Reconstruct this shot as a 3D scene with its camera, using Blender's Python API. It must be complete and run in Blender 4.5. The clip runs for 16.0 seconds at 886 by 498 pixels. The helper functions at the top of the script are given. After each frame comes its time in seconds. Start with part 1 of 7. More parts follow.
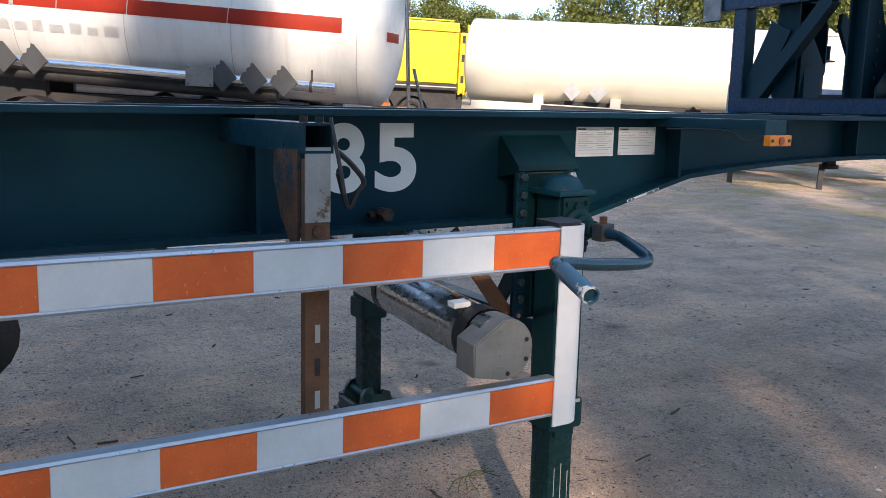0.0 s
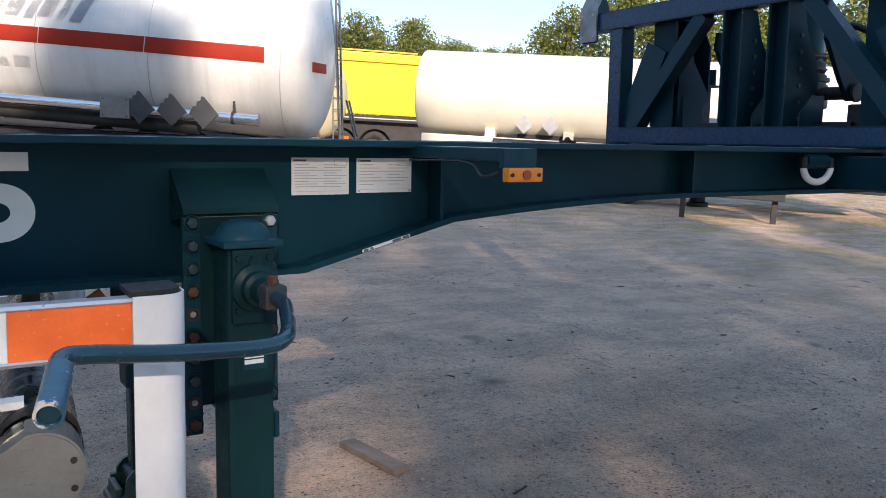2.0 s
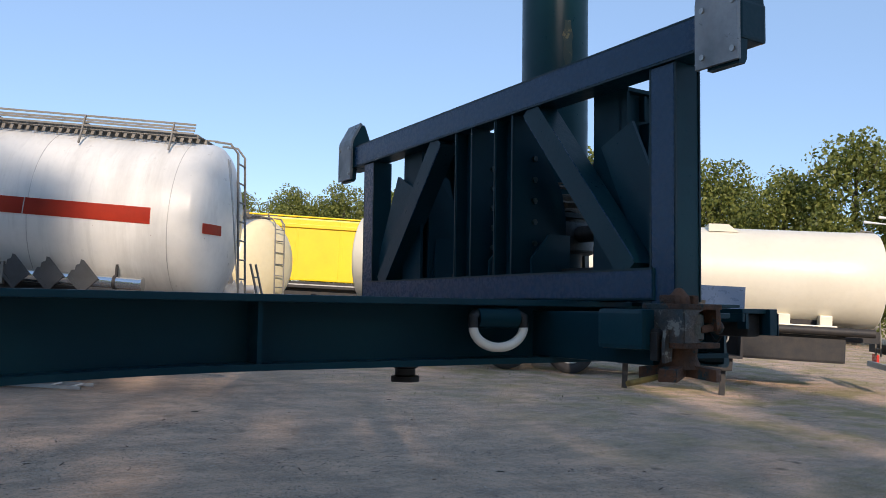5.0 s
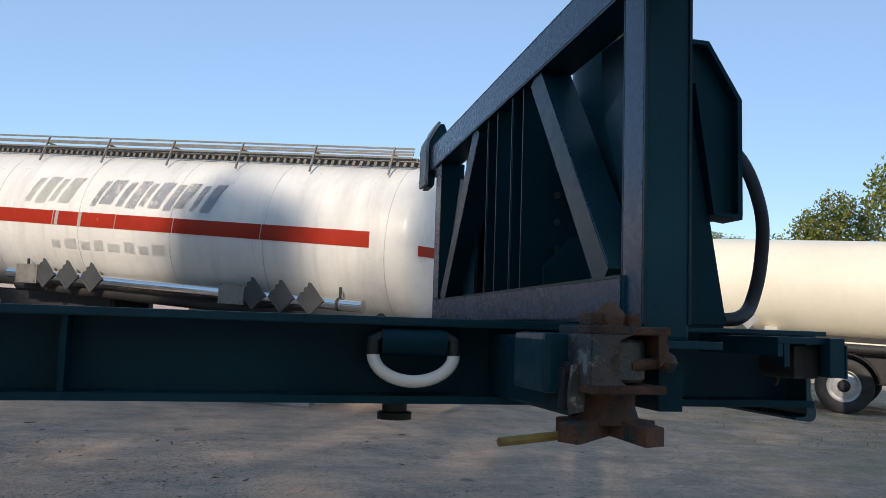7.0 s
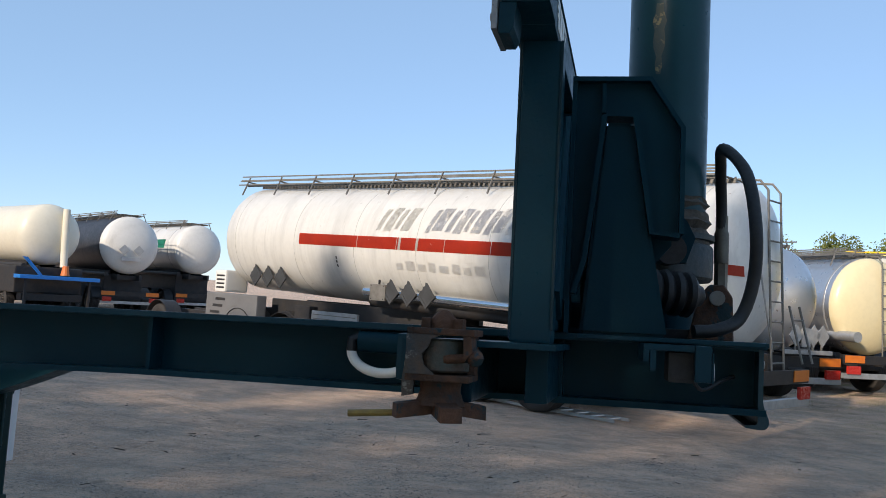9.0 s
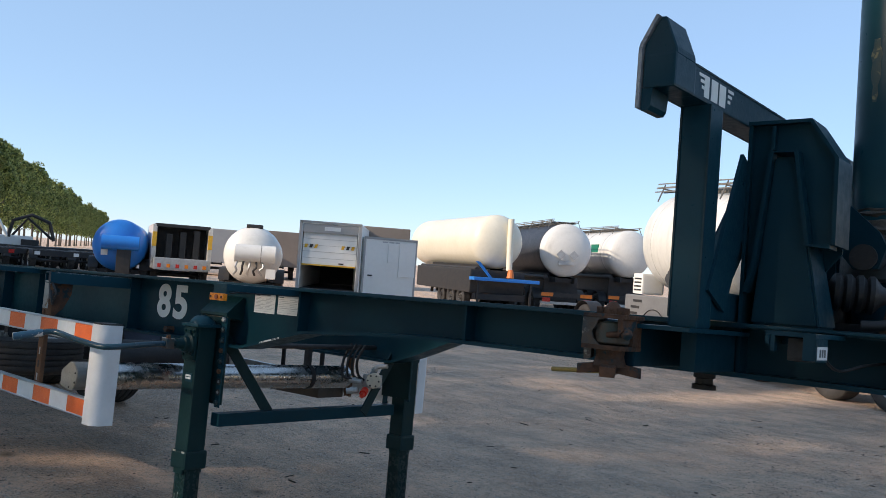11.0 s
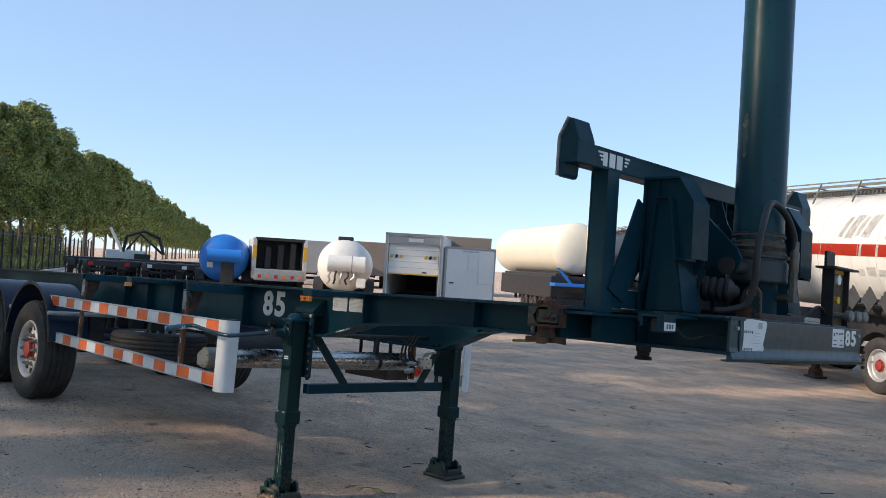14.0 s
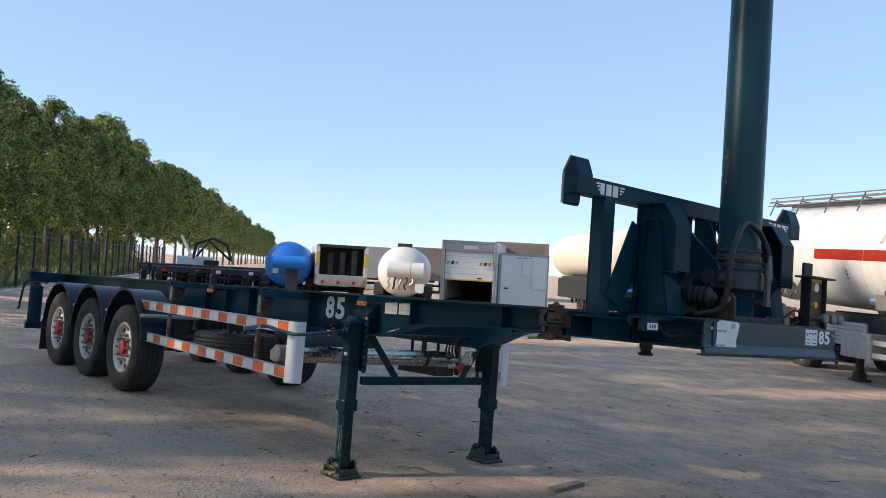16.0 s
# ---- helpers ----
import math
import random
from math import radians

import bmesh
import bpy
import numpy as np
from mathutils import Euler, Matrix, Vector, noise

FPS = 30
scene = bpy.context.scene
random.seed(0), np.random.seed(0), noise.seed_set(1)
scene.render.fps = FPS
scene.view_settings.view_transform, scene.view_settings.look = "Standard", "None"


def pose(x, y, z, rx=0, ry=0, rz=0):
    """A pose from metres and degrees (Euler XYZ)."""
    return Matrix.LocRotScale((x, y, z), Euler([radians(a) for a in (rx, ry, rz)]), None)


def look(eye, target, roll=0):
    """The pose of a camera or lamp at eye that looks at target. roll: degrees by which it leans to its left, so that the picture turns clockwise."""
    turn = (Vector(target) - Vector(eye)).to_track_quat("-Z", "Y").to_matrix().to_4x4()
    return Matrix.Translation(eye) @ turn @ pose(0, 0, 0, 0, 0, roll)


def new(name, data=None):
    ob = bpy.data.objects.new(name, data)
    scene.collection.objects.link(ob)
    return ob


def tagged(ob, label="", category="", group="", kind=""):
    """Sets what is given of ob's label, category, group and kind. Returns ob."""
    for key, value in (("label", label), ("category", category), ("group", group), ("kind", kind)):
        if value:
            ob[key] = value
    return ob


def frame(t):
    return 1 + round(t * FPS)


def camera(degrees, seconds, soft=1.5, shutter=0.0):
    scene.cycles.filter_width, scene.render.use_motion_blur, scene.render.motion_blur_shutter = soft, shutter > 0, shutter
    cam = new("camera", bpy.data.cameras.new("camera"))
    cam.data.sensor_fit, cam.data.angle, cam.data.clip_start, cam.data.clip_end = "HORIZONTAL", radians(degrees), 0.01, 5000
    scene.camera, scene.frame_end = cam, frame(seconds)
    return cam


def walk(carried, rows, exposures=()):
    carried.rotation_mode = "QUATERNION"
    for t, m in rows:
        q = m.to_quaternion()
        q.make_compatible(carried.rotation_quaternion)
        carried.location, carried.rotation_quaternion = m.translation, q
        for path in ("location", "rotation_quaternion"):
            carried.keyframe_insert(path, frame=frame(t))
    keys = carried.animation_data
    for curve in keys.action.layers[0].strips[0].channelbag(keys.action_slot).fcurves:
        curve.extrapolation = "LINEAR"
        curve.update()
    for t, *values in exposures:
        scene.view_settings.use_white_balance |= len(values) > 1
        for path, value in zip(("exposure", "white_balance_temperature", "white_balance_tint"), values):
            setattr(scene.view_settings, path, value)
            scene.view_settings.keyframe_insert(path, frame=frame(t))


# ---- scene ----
cam = camera(54.8, 16.0, soft=0.8)
PATH = [
    (0, (-0.004, -2.806, 1.621), (1.067, -1.159, 1.243), 3.3),
    (0.5, (0.238, -2.754, 1.602), (1.311, -1.103, 1.254), 3.3),
    (1, (0.513, -2.7, 1.62), (1.599, -1.054, 1.284), 3.2),
    (1.5, (0.77, -2.706, 1.614), (1.862, -1.059, 1.303), 3.4),
    (2, (1.022, -2.715, 1.628), (2.125, -1.074, 1.329), 3.3),
    (2.5, (1.295, -2.647, 1.616), (2.402, -1.001, 1.36), 3.4),
    (3, (1.575, -2.608, 1.642), (2.693, -0.959, 1.47), 3.5),
    (3.5, (1.864, -2.67, 1.649), (2.982, -1.013, 1.594), 3.2),
    (4, (2.099, -2.706, 1.643), (3.22, -1.051, 1.683), 3.4),
    (4.2, (2.211, -2.682, 1.635), (3.333, -1.028, 1.7), 3.3),
    (6.5, (3.491, -2.528, 1.616), (4.316, -0.711, 1.749), 3.4),
    (7, (3.734, -2.471, 1.645), (4.236, -0.538, 1.761), 3.5),
    (7.5, (4.013, -2.475, 1.669), (4.404, -0.518, 1.792), 3.3),
    (8, (4.244, -2.645, 1.664), (4.285, -0.648, 1.77), 3.7),
    (8.5, (4.455, -2.82, 1.69), (4.361, -0.825, 1.8), 3.6),
    (9, (4.696, -2.951, 1.689), (4.343, -0.985, 1.795), 3.8),
    (9.5, (4.94, -3.1, 1.69), (4.19, -1.248, 1.779), 4.3),
    (11.8, (5.996, -3.84, 1.749), (4.684, -2.331, 1.783), 3.8),
    (12, (6.074, -3.919, 1.754), (4.753, -2.417, 1.788), 3.7),
    (12.5, (6.276, -4.059, 1.764), (4.931, -2.579, 1.797), 3.6),
    (13, (6.545, -4.178, 1.752), (5.177, -2.72, 1.788), 3.5),
    (13.5, (6.762, -4.306, 1.762), (5.363, -2.878, 1.801), 3.5),
    (14, (7.014, -4.475, 1.766), (5.59, -3.071, 1.81), 3.4),
    (14.5, (7.247, -4.602, 1.777), (5.78, -3.243, 1.822), 3.5),
    (15, (7.502, -4.7, 1.794), (6.011, -3.367, 1.839), 3.4),
    (15.5, (7.689, -4.832, 1.802), (6.178, -3.522, 1.848), 3.3),
    (16, (7.849, -5.013, 1.812), (6.329, -3.715, 1.859), 3.3),
]
walk(cam, [(t, look(eye, target, roll)) for t, eye, target, roll in PATH],
     exposures=[(0.0, 1.16, 6600, 20), (2.0, 1.05, 6600, 20), (3.0, 0.87, 6650, 21), (4.0, 0.52, 6600, 20), (7.5, 0.40, 6550, 14), (9.5, 0.48, 6650, 14), (12.0, 0.70, 6850, 16), (16.0, 0.7, 6800, 16)])

# ---- light ----
SUN_AZ, SUN_EL = 245.0, 26.0      # where the sun stands, degrees from +x and above the horizon
world = bpy.data.worlds.new("world")
scene.world = world
world.use_nodes = True
wn = world.node_tree.nodes
wn.clear()
w_out = wn.new("ShaderNodeOutputWorld")
w_bg = wn.new("ShaderNodeBackground")
w_sky = wn.new("ShaderNodeTexSky")
w_sky.sky_type = "NISHITA"
w_sky.sun_disc = False
w_sky.sun_elevation = radians(SUN_EL)
w_sky.sun_rotation = radians(90 - SUN_AZ)
w_sky.altitude = 10
w_sky.air_density = 0.8
w_sky.dust_density = 0.12
w_sky.ozone_density = 3.2
w_bg.inputs["Strength"].default_value = 0.145
w_haze = wn.new("ShaderNodeMix")
w_haze.data_type = "RGBA"
w_haze.inputs[0].default_value = 0.55
w_haze.inputs[7].default_value = (1.86, 3.0, 4.25, 1)     # even summer haze over the clear sky
world.node_tree.links.new(w_sky.outputs[0], w_haze.inputs[6])
world.node_tree.links.new(w_haze.outputs[2], w_bg.inputs["Color"])
world.node_tree.links.new(w_bg.outputs[0], w_out.inputs["Surface"])
sun = new("sun", bpy.data.lights.new("sun", "SUN"))
sun.data.energy = 3.4
sun.data.angle = radians(1.0)
sun.data.color = (1.0, 0.86, 0.68)
sx, sy, sz = (math.cos(radians(SUN_EL)) * math.cos(radians(SUN_AZ)), math.cos(radians(SUN_EL)) * math.sin(radians(SUN_AZ)), math.sin(radians(SUN_EL)))
sun.matrix_world = look((sx * 60, sy * 60, sz * 60), (0, 0, 0))

# ---- materials ----
MATS = {}


def mat(name, base, rough=0.5, metal=0.0, alt=None, amount=0.5, scale=3.0, detail=6.0, bump=0.0, bscale=60.0,
        wear=None, wear_scale=5.0, wear_from=0.62, wear_soft=0.06, coat=0.0, emit=0.0, rand=0.0, spec=0.5):
    """A surface with a base colour, a second colour mixed in by broad noise, worn or stained spots and fine relief."""
    if name in MATS:
        return MATS[name]
    m = bpy.data.materials.new(name)
    m.use_nodes = True
    nt = m.node_tree
    b = nt.nodes["Principled BSDF"]
    b.inputs["Roughness"].default_value = rough
    b.inputs["Metallic"].default_value = metal
    b.inputs["Coat Weight"].default_value = coat
    b.inputs["Specular IOR Level"].default_value = spec
    co = nt.nodes.new("ShaderNodeTexCoord")
    col = nt.nodes.new("ShaderNodeRGB")
    col.outputs[0].default_value = (*base, 1)
    last = col.outputs[0]

    def noise_at(sc, det, ro=0.6):
        n = nt.nodes.new("ShaderNodeTexNoise")
        n.inputs["Scale"].default_value = sc
        n.inputs["Detail"].default_value = det
        n.inputs["Roughness"].default_value = ro
        nt.links.new(co.outputs["Object"], n.inputs["Vector"])
        return n

    def mixed(fac, a, c):
        mx = nt.nodes.new("ShaderNodeMix")
        mx.data_type = "RGBA"
        nt.links.new(fac, mx.inputs[0])
        nt.links.new(a, mx.inputs[6])
        if isinstance(c, tuple):
            mx.inputs[7].default_value = (*c, 1)
        else:
            nt.links.new(c, mx.inputs[7])
        return mx.outputs[2]

    def ramp(src, lo, hi, out_lo=0.0, out_hi=1.0):
        r = nt.nodes.new("ShaderNodeMapRange")
        r.inputs[1].default_value, r.inputs[2].default_value = lo, hi
        r.inputs[3].default_value, r.inputs[4].default_value = out_lo, out_hi
        nt.links.new(src, r.inputs[0])
        return r.outputs[0]

    if alt is None:
        alt = tuple(min(1.0, c * 0.72 + 0.004) for c in base)
    n1 = noise_at(scale, detail)
    last = mixed(ramp(n1.outputs["Fac"], 0.36, 0.68, 0.0, amount), last, alt)
    n2 = noise_at(scale * 11, 4.0)
    darker = tuple(c * 0.75 for c in base)
    last = mixed(ramp(n2.outputs["Fac"], 0.45, 0.75, 0.0, 0.35 * amount), last, darker)
    nt.links.new(ramp(n2.outputs["Fac"], 0.3, 0.7, max(0.02, rough - 0.07), min(1.0, rough + 0.1)), b.inputs["Roughness"])
    if wear:
        n3 = noise_at(wear_scale, 9.0, 0.7)
        last = mixed(ramp(n3.outputs["Fac"], wear_from, wear_from + wear_soft), last, wear)
    if rand:
        oi = nt.nodes.new("ShaderNodeObjectInfo")
        hs = nt.nodes.new("ShaderNodeHueSaturation")
        nt.links.new(ramp(oi.outputs["Random"], 0, 1, 1 - rand, 1 + rand), hs.inputs["Value"])
        nt.links.new(last, hs.inputs["Color"])
        last = hs.outputs[0]
    nt.links.new(last, b.inputs["Base Color"])
    if bump:
        nb = noise_at(bscale, 5.0)
        bp = nt.nodes.new("ShaderNodeBump")
        bp.inputs["Strength"].default_value = bump
        bp.inputs["Distance"].default_value = 0.01
        nt.links.new(nb.outputs["Fac"], bp.inputs["Height"])
        nt.links.new(bp.outputs[0], b.inputs["Normal"])
    if emit:
        nt.links.new(last, b.inputs["Emission Color"])
        b.inputs["Emission Strength"].default_value = emit
    MATS[name] = m
    return m


GREEN = mat("chassis_paint", (0.0052, 0.038, 0.055), 0.36, 0, (0.0038, 0.027, 0.040), 0.7, 2.5, bump=0.05, bscale=120,
            wear=(0.04, 0.05, 0.045), wear_scale=7, wear_from=0.72, wear_soft=0.05, spec=0.09)
GREENWORN = mat("worn_chassis_paint", (0.0066, 0.046, 0.066), 0.34, 0, (0.0048, 0.033, 0.050), 0.7, 3, bump=0.08, bscale=80,
                wear=(0.24, 0.23, 0.20), wear_scale=16, wear_from=0.72, wear_soft=0.02, spec=0.16)
# scuffed paint, its blue raised to stand in for reflected sky
SCUFFSKY = mat("scuffed_paint_face", (0.008, 0.046, 0.105), 0.26, 0.0, (0.009, 0.050, 0.115), 0.8, 6, bump=0.008, bscale=30,
            wear=(0.14, 0.15, 0.15), wear_scale=13, wear_from=0.72, wear_soft=0.04, spec=0.30)
EDGE = mat("chipped_paint_edge", (0.006, 0.032, 0.044), 0.4, 0.1, (0.03, 0.05, 0.06), 0.8, 9,
           wear=(0.34, 0.33, 0.30), wear_scale=15, wear_from=0.64, wear_soft=0.03, spec=0.2)
BOLT = mat("painted_bolt", (0.020, 0.050, 0.058), 0.4, 0.1, (0.035, 0.045, 0.045), 0.8, 30, bump=0.2, bscale=150, wear=(0.16, 0.10, 0.06), wear_scale=40, wear_from=0.62)
GALVDARK = mat("weathered_galvanised_steel", (0.26, 0.25, 0.23), 0.6, 0.5, (0.16, 0.15, 0.13), 0.8, 7, bump=0.1)
NAVY = mat("mudguard_plastic", (0.006, 0.014, 0.036), 0.33, 0, (0.010, 0.018, 0.036), 0.5, 4, spec=0.3)
RUST = mat("rusty_steel", (0.13, 0.055, 0.026), 0.75, 0.1, (0.026, 0.018, 0.014), 1.0, 14, bump=0.5, bscale=90,
           wear=(0.008, 0.030, 0.038), wear_scale=11, wear_from=0.54, wear_soft=0.05)
RUSTPOST = mat("rusty_galvanised_post", (0.19, 0.088, 0.042), 0.8, 0.1, (0.060, 0.036, 0.024), 0.9, 8, bump=0.35, bscale=90,
               wear=(0.34, 0.33, 0.30), wear_scale=3.2, wear_from=0.63)
PLACARD = mat("dull_placard_plate", (0.062, 0.066, 0.070), 0.5, 0.2, (0.04, 0.04, 0.04), 0.8, 5, bump=0.05)
GALV = mat("galvanised_steel", (0.48, 0.49, 0.49), 0.5, 0.6, (0.33, 0.33, 0.33), 0.7, 9, bump=0.1)
ALU = mat("aluminium_profile", (0.62, 0.64, 0.66), 0.34, 0.7, (0.50, 0.52, 0.54), 0.6, 6)
STEEL = mat("stainless_tube", (0.52, 0.51, 0.50), 0.24, 1.0, (0.40, 0.385, 0.37), 0.5, 2, bump=0.008, bscale=25)
CHROME = mat("polished_steel", (0.72, 0.73, 0.74), 0.12, 1.0, (0.6, 0.6, 0.6), 0.4, 3)
ORANGE = mat("orange_reflector", (0.88, 0.165, 0.03), 0.42, 0, (0.74, 0.115, 0.02), 0.8, 14, bump=0.15, bscale=260, wear=(0.88, 0.36, 0.17), wear_scale=75, wear_from=0.60, wear_soft=0.08, rand=0.13)
WHITETAPE = mat("white_reflector", (0.74, 0.78, 0.80), 0.4, 0, (0.60, 0.62, 0.63), 0.6, 12, bump=0.06, bscale=160, wear=(0.42, 0.42, 0.42), wear_scale=20, wear_from=0.71)
WHITEPLASTIC = mat("white_plastic", (0.70, 0.72, 0.74), 0.35, 0, (0.58, 0.60, 0.62), 0.6, 5, wear=(0.35, 0.34, 0.33), wear_scale=14, wear_from=0.70)
WHITEPAINT = mat("white_lettering", (0.78, 0.78, 0.74), 0.5, 0, (0.70, 0.70, 0.66), 0.5, 20)
PAPER = mat("sticker_paper", (0.72, 0.73, 0.72), 0.5, 0, (0.60, 0.61, 0.60), 0.5, 12)
INK = mat("printed_ink", (0.10, 0.11, 0.12), 0.6)
INKPALE = mat("faint_print", (0.42, 0.43, 0.44), 0.6)
BLACK = mat("black_rubber", (0.009, 0.009, 0.010), 0.55, 0, (0.018, 0.017, 0.016), 0.6, 6, bump=0.15, bscale=60)
TYRE = mat("tyre_rubber", (0.018, 0.018, 0.019), 0.75, 0, (0.055, 0.05, 0.045), 0.8, 5, bump=0.2, bscale=50)
DARK = mat("dark_undercarriage", (0.020, 0.022, 0.026), 0.6, 0.2, (0.05, 0.042, 0.036), 0.7, 5, bump=0.2)
RIM = mat("wheel_rim", (0.60, 0.60, 0.58), 0.45, 0.3, (0.36, 0.33, 0.30), 0.7, 9, bump=0.2)
REDHUB = mat("red_hub", (0.34, 0.03, 0.02), 0.55, 0.1, (0.10, 0.03, 0.025), 0.7, 10)
AMBER = mat("amber_lens", (0.85, 0.26, 0.02), 0.25, 0, (0.70, 0.18, 0.01), 0.5, 30)
REDLENS = mat("red_lens", (0.55, 0.03, 0.02), 0.25)
GREASE = mat("greasy_dirt", (0.10, 0.085, 0.068), 0.75, 0, (0.03, 0.025, 0.02), 0.8, 14, bump=0.9, bscale=40)
YELLOWTAG = mat("yellow_paint", (0.75, 0.42, 0.03), 0.5, 0, (0.5, 0.26, 0.03), 0.6, 8)
LEVER = mat("worn_yellow_lever", (0.32, 0.23, 0.05), 0.7, 0, (0.14, 0.08, 0.03), 0.9, 14, bump=0.3)


def tank_shell(name, base, dirt, rust, rough=0.34):
    """Old tank paint: broad chalky patches, grey runs down the flank, small chips and rust spots."""
    m = mat(name, base, rough, 0, tuple(c * 0.86 for c in base), 0.7, 0.8, coat=0.15)
    nt = m.node_tree
    b = nt.nodes["Principled BSDF"]
    last = b.inputs["Base Color"].links[0].from_socket
    co = nt.nodes.new("ShaderNodeTexCoord")
    for scale, size, lo, hi, share, colour in (((2.6, 0.5, 0.30), 1.0, 0.50, 0.74, 0.55, dirt), ((7.0, 1.4, 0.55), 1.0, 0.56, 0.76, 0.50, dirt), ((1.0, 1.0, 1.0), 9.0, 0.70, 0.73, 0.8, rust), ((1.0, 1.0, 0.7), 26.0, 0.70, 0.74, 0.6, dirt)):
        mp = nt.nodes.new("ShaderNodeMapping")
        mp.inputs["Scale"].default_value = scale
        n = nt.nodes.new("ShaderNodeTexNoise")
        n.inputs["Scale"].default_value = size
        n.inputs["Detail"].default_value = 8
        n.inputs["Roughness"].default_value = 0.68
        r = nt.nodes.new("ShaderNodeMapRange")
        r.inputs[1].default_value, r.inputs[2].default_value, r.inputs[4].default_value = lo, hi, share
        mx = nt.nodes.new("ShaderNodeMix")
        mx.data_type = "RGBA"
        mx.inputs[7].default_value = (*colour, 1)
        nt.links.new(co.outputs["Object"], mp.inputs["Vector"])
        nt.links.new(mp.outputs[0], n.inputs["Vector"])
        nt.links.new(n.outputs["Fac"], r.inputs[0])
        nt.links.new(r.outputs[0], mx.inputs[0])
        nt.links.new(last, mx.inputs[6])
        last = mx.outputs[2]
    nt.links.new(last, b.inputs["Base Color"])
    return m


TANKWHITE = tank_shell("tank_white", (0.70, 0.70, 0.67), (0.40, 0.40, 0.38), (0.22, 0.15, 0.10))
TANKCREAM = mat("tank_cream", (0.74, 0.70, 0.58), 0.38, 0, (0.64, 0.60, 0.48), 0.6, 0.7, coat=0.1, wear=(0.48, 0.43, 0.34), wear_scale=1.6, wear_from=0.70, wear_soft=0.12)
TANKYELLOW = mat("tank_pale_yellow", (0.80, 0.70, 0.44), 0.35, 0, (0.74, 0.62, 0.36), 0.6, 0.8)
REDSTRIPE = mat("red_stripe", (0.62, 0.055, 0.02), 0.4, 0, (0.46, 0.03, 0.015), 0.7, 1.4, wear=(0.70, 0.60, 0.52), wear_scale=6, wear_from=0.665, wear_soft=0.015)
GHOST = mat("faded_lettering", (0.47, 0.50, 0.55), 0.45, 0, (0.64, 0.64, 0.63), 0.9, 2.5, wear=(0.74, 0.73, 0.70), wear_scale=4, wear_from=0.56, wear_soft=0.03)
GHOSTFAINT = mat("faint_ghost_lettering", (0.71, 0.72, 0.72), 0.35, 0, (0.74, 0.74, 0.72), 0.9, 4)
GHOSTPALE = mat("pale_ghost_lettering", (0.655, 0.66, 0.64), 0.35, 0, (0.68, 0.68, 0.64), 0.9, 4, wear=(0.69, 0.69, 0.65), wear_scale=5, wear_from=0.5, wear_soft=0.08)
YELLOW = mat("yellow_body", (0.83, 0.58, 0.01), 0.4, 0, (0.70, 0.46, 0.01), 0.5, 1.0)
BLUE = mat("blue_tank", (0.010, 0.19, 0.62), 0.35, 0, (0.010, 0.14, 0.48), 0.6, 0.8)
BLUEDARK = mat("blue_cabinet", (0.035, 0.075, 0.16), 0.3, 0.3, (0.10, 0.15, 0.25), 0.8, 1.2)
BOXWHITE = mat("box_white", (0.74, 0.74, 0.72), 0.4, 0, (0.62, 0.62, 0.60), 0.5, 0.8)
GREYPANEL = mat("grey_cladding", (0.34, 0.34, 0.34), 0.5, 0, (0.26, 0.26, 0.26), 0.5, 0.6)
BROWNBOX = mat("brown_panel", (0.20, 0.17, 0.15), 0.6, 0, (0.14, 0.12, 0.10), 0.6, 0.8)
BARK = mat("bark", (0.14, 0.115, 0.09), 0.9, 0, (0.06, 0.05, 0.04), 0.9, 5, bump=0.7, bscale=20)
WOOD = mat("weathered_wood", (0.20, 0.16, 0.125), 0.85, 0, (0.10, 0.08, 0.065), 0.8, 9, bump=0.4, bscale=40)
FENCE = mat("fence_green", (0.012, 0.022, 0.02), 0.5, 0, (0.02, 0.03, 0.03), 0.5, 3)
KERB = mat("concrete", (0.42, 0.42, 0.41), 0.85, 0, (0.30, 0.30, 0.29), 0.7, 2, bump=0.3)


def leaf_mat(name, a, c, through_light=0.45):
    m = bpy.data.materials.new(name)
    m.use_nodes = True
    nt = m.node_tree
    b = nt.nodes["Principled BSDF"]
    b.inputs["Roughness"].default_value = 0.55
    g = nt.nodes.new("ShaderNodeNewGeometry")
    r = nt.nodes.new("ShaderNodeValToRGB")
    r.color_ramp.elements[0].color = (*a, 1)
    r.color_ramp.elements[1].color = (*c, 1)
    nt.links.new(g.outputs["Random Per Island"], r.inputs[0])
    nt.links.new(r.outputs[0], b.inputs["Base Color"])
    tr = nt.nodes.new("ShaderNodeBsdfTranslucent")
    nt.links.new(r.outputs[0], tr.inputs["Color"])
    mx = nt.nodes.new("ShaderNodeMixShader")
    mx.inputs[0].default_value = through_light
    nt.links.new(b.outputs[0], mx.inputs[1])
    nt.links.new(tr.outputs[0], mx.inputs[2])
    nt.links.new(mx.outputs[0], nt.nodes["Material Output"].inputs["Surface"])
    return m


LEAF = leaf_mat("poplar_leaves", (0.030, 0.066, 0.020), (0.40, 0.45, 0.15), 0.40)
LEAF2 = leaf_mat("oak_leaves", (0.080, 0.110, 0.020), (0.29, 0.31, 0.075))
STONE = leaf_mat("gravel_stone", (0.16, 0.13, 0.105), (0.64, 0.55, 0.47), 0.0)
CHIP = leaf_mat("dark_chips", (0.045, 0.038, 0.033), (0.20, 0.165, 0.14), 0.0)
GRASS = leaf_mat("grass_blades", (0.09, 0.12, 0.035), (0.26, 0.28, 0.10))


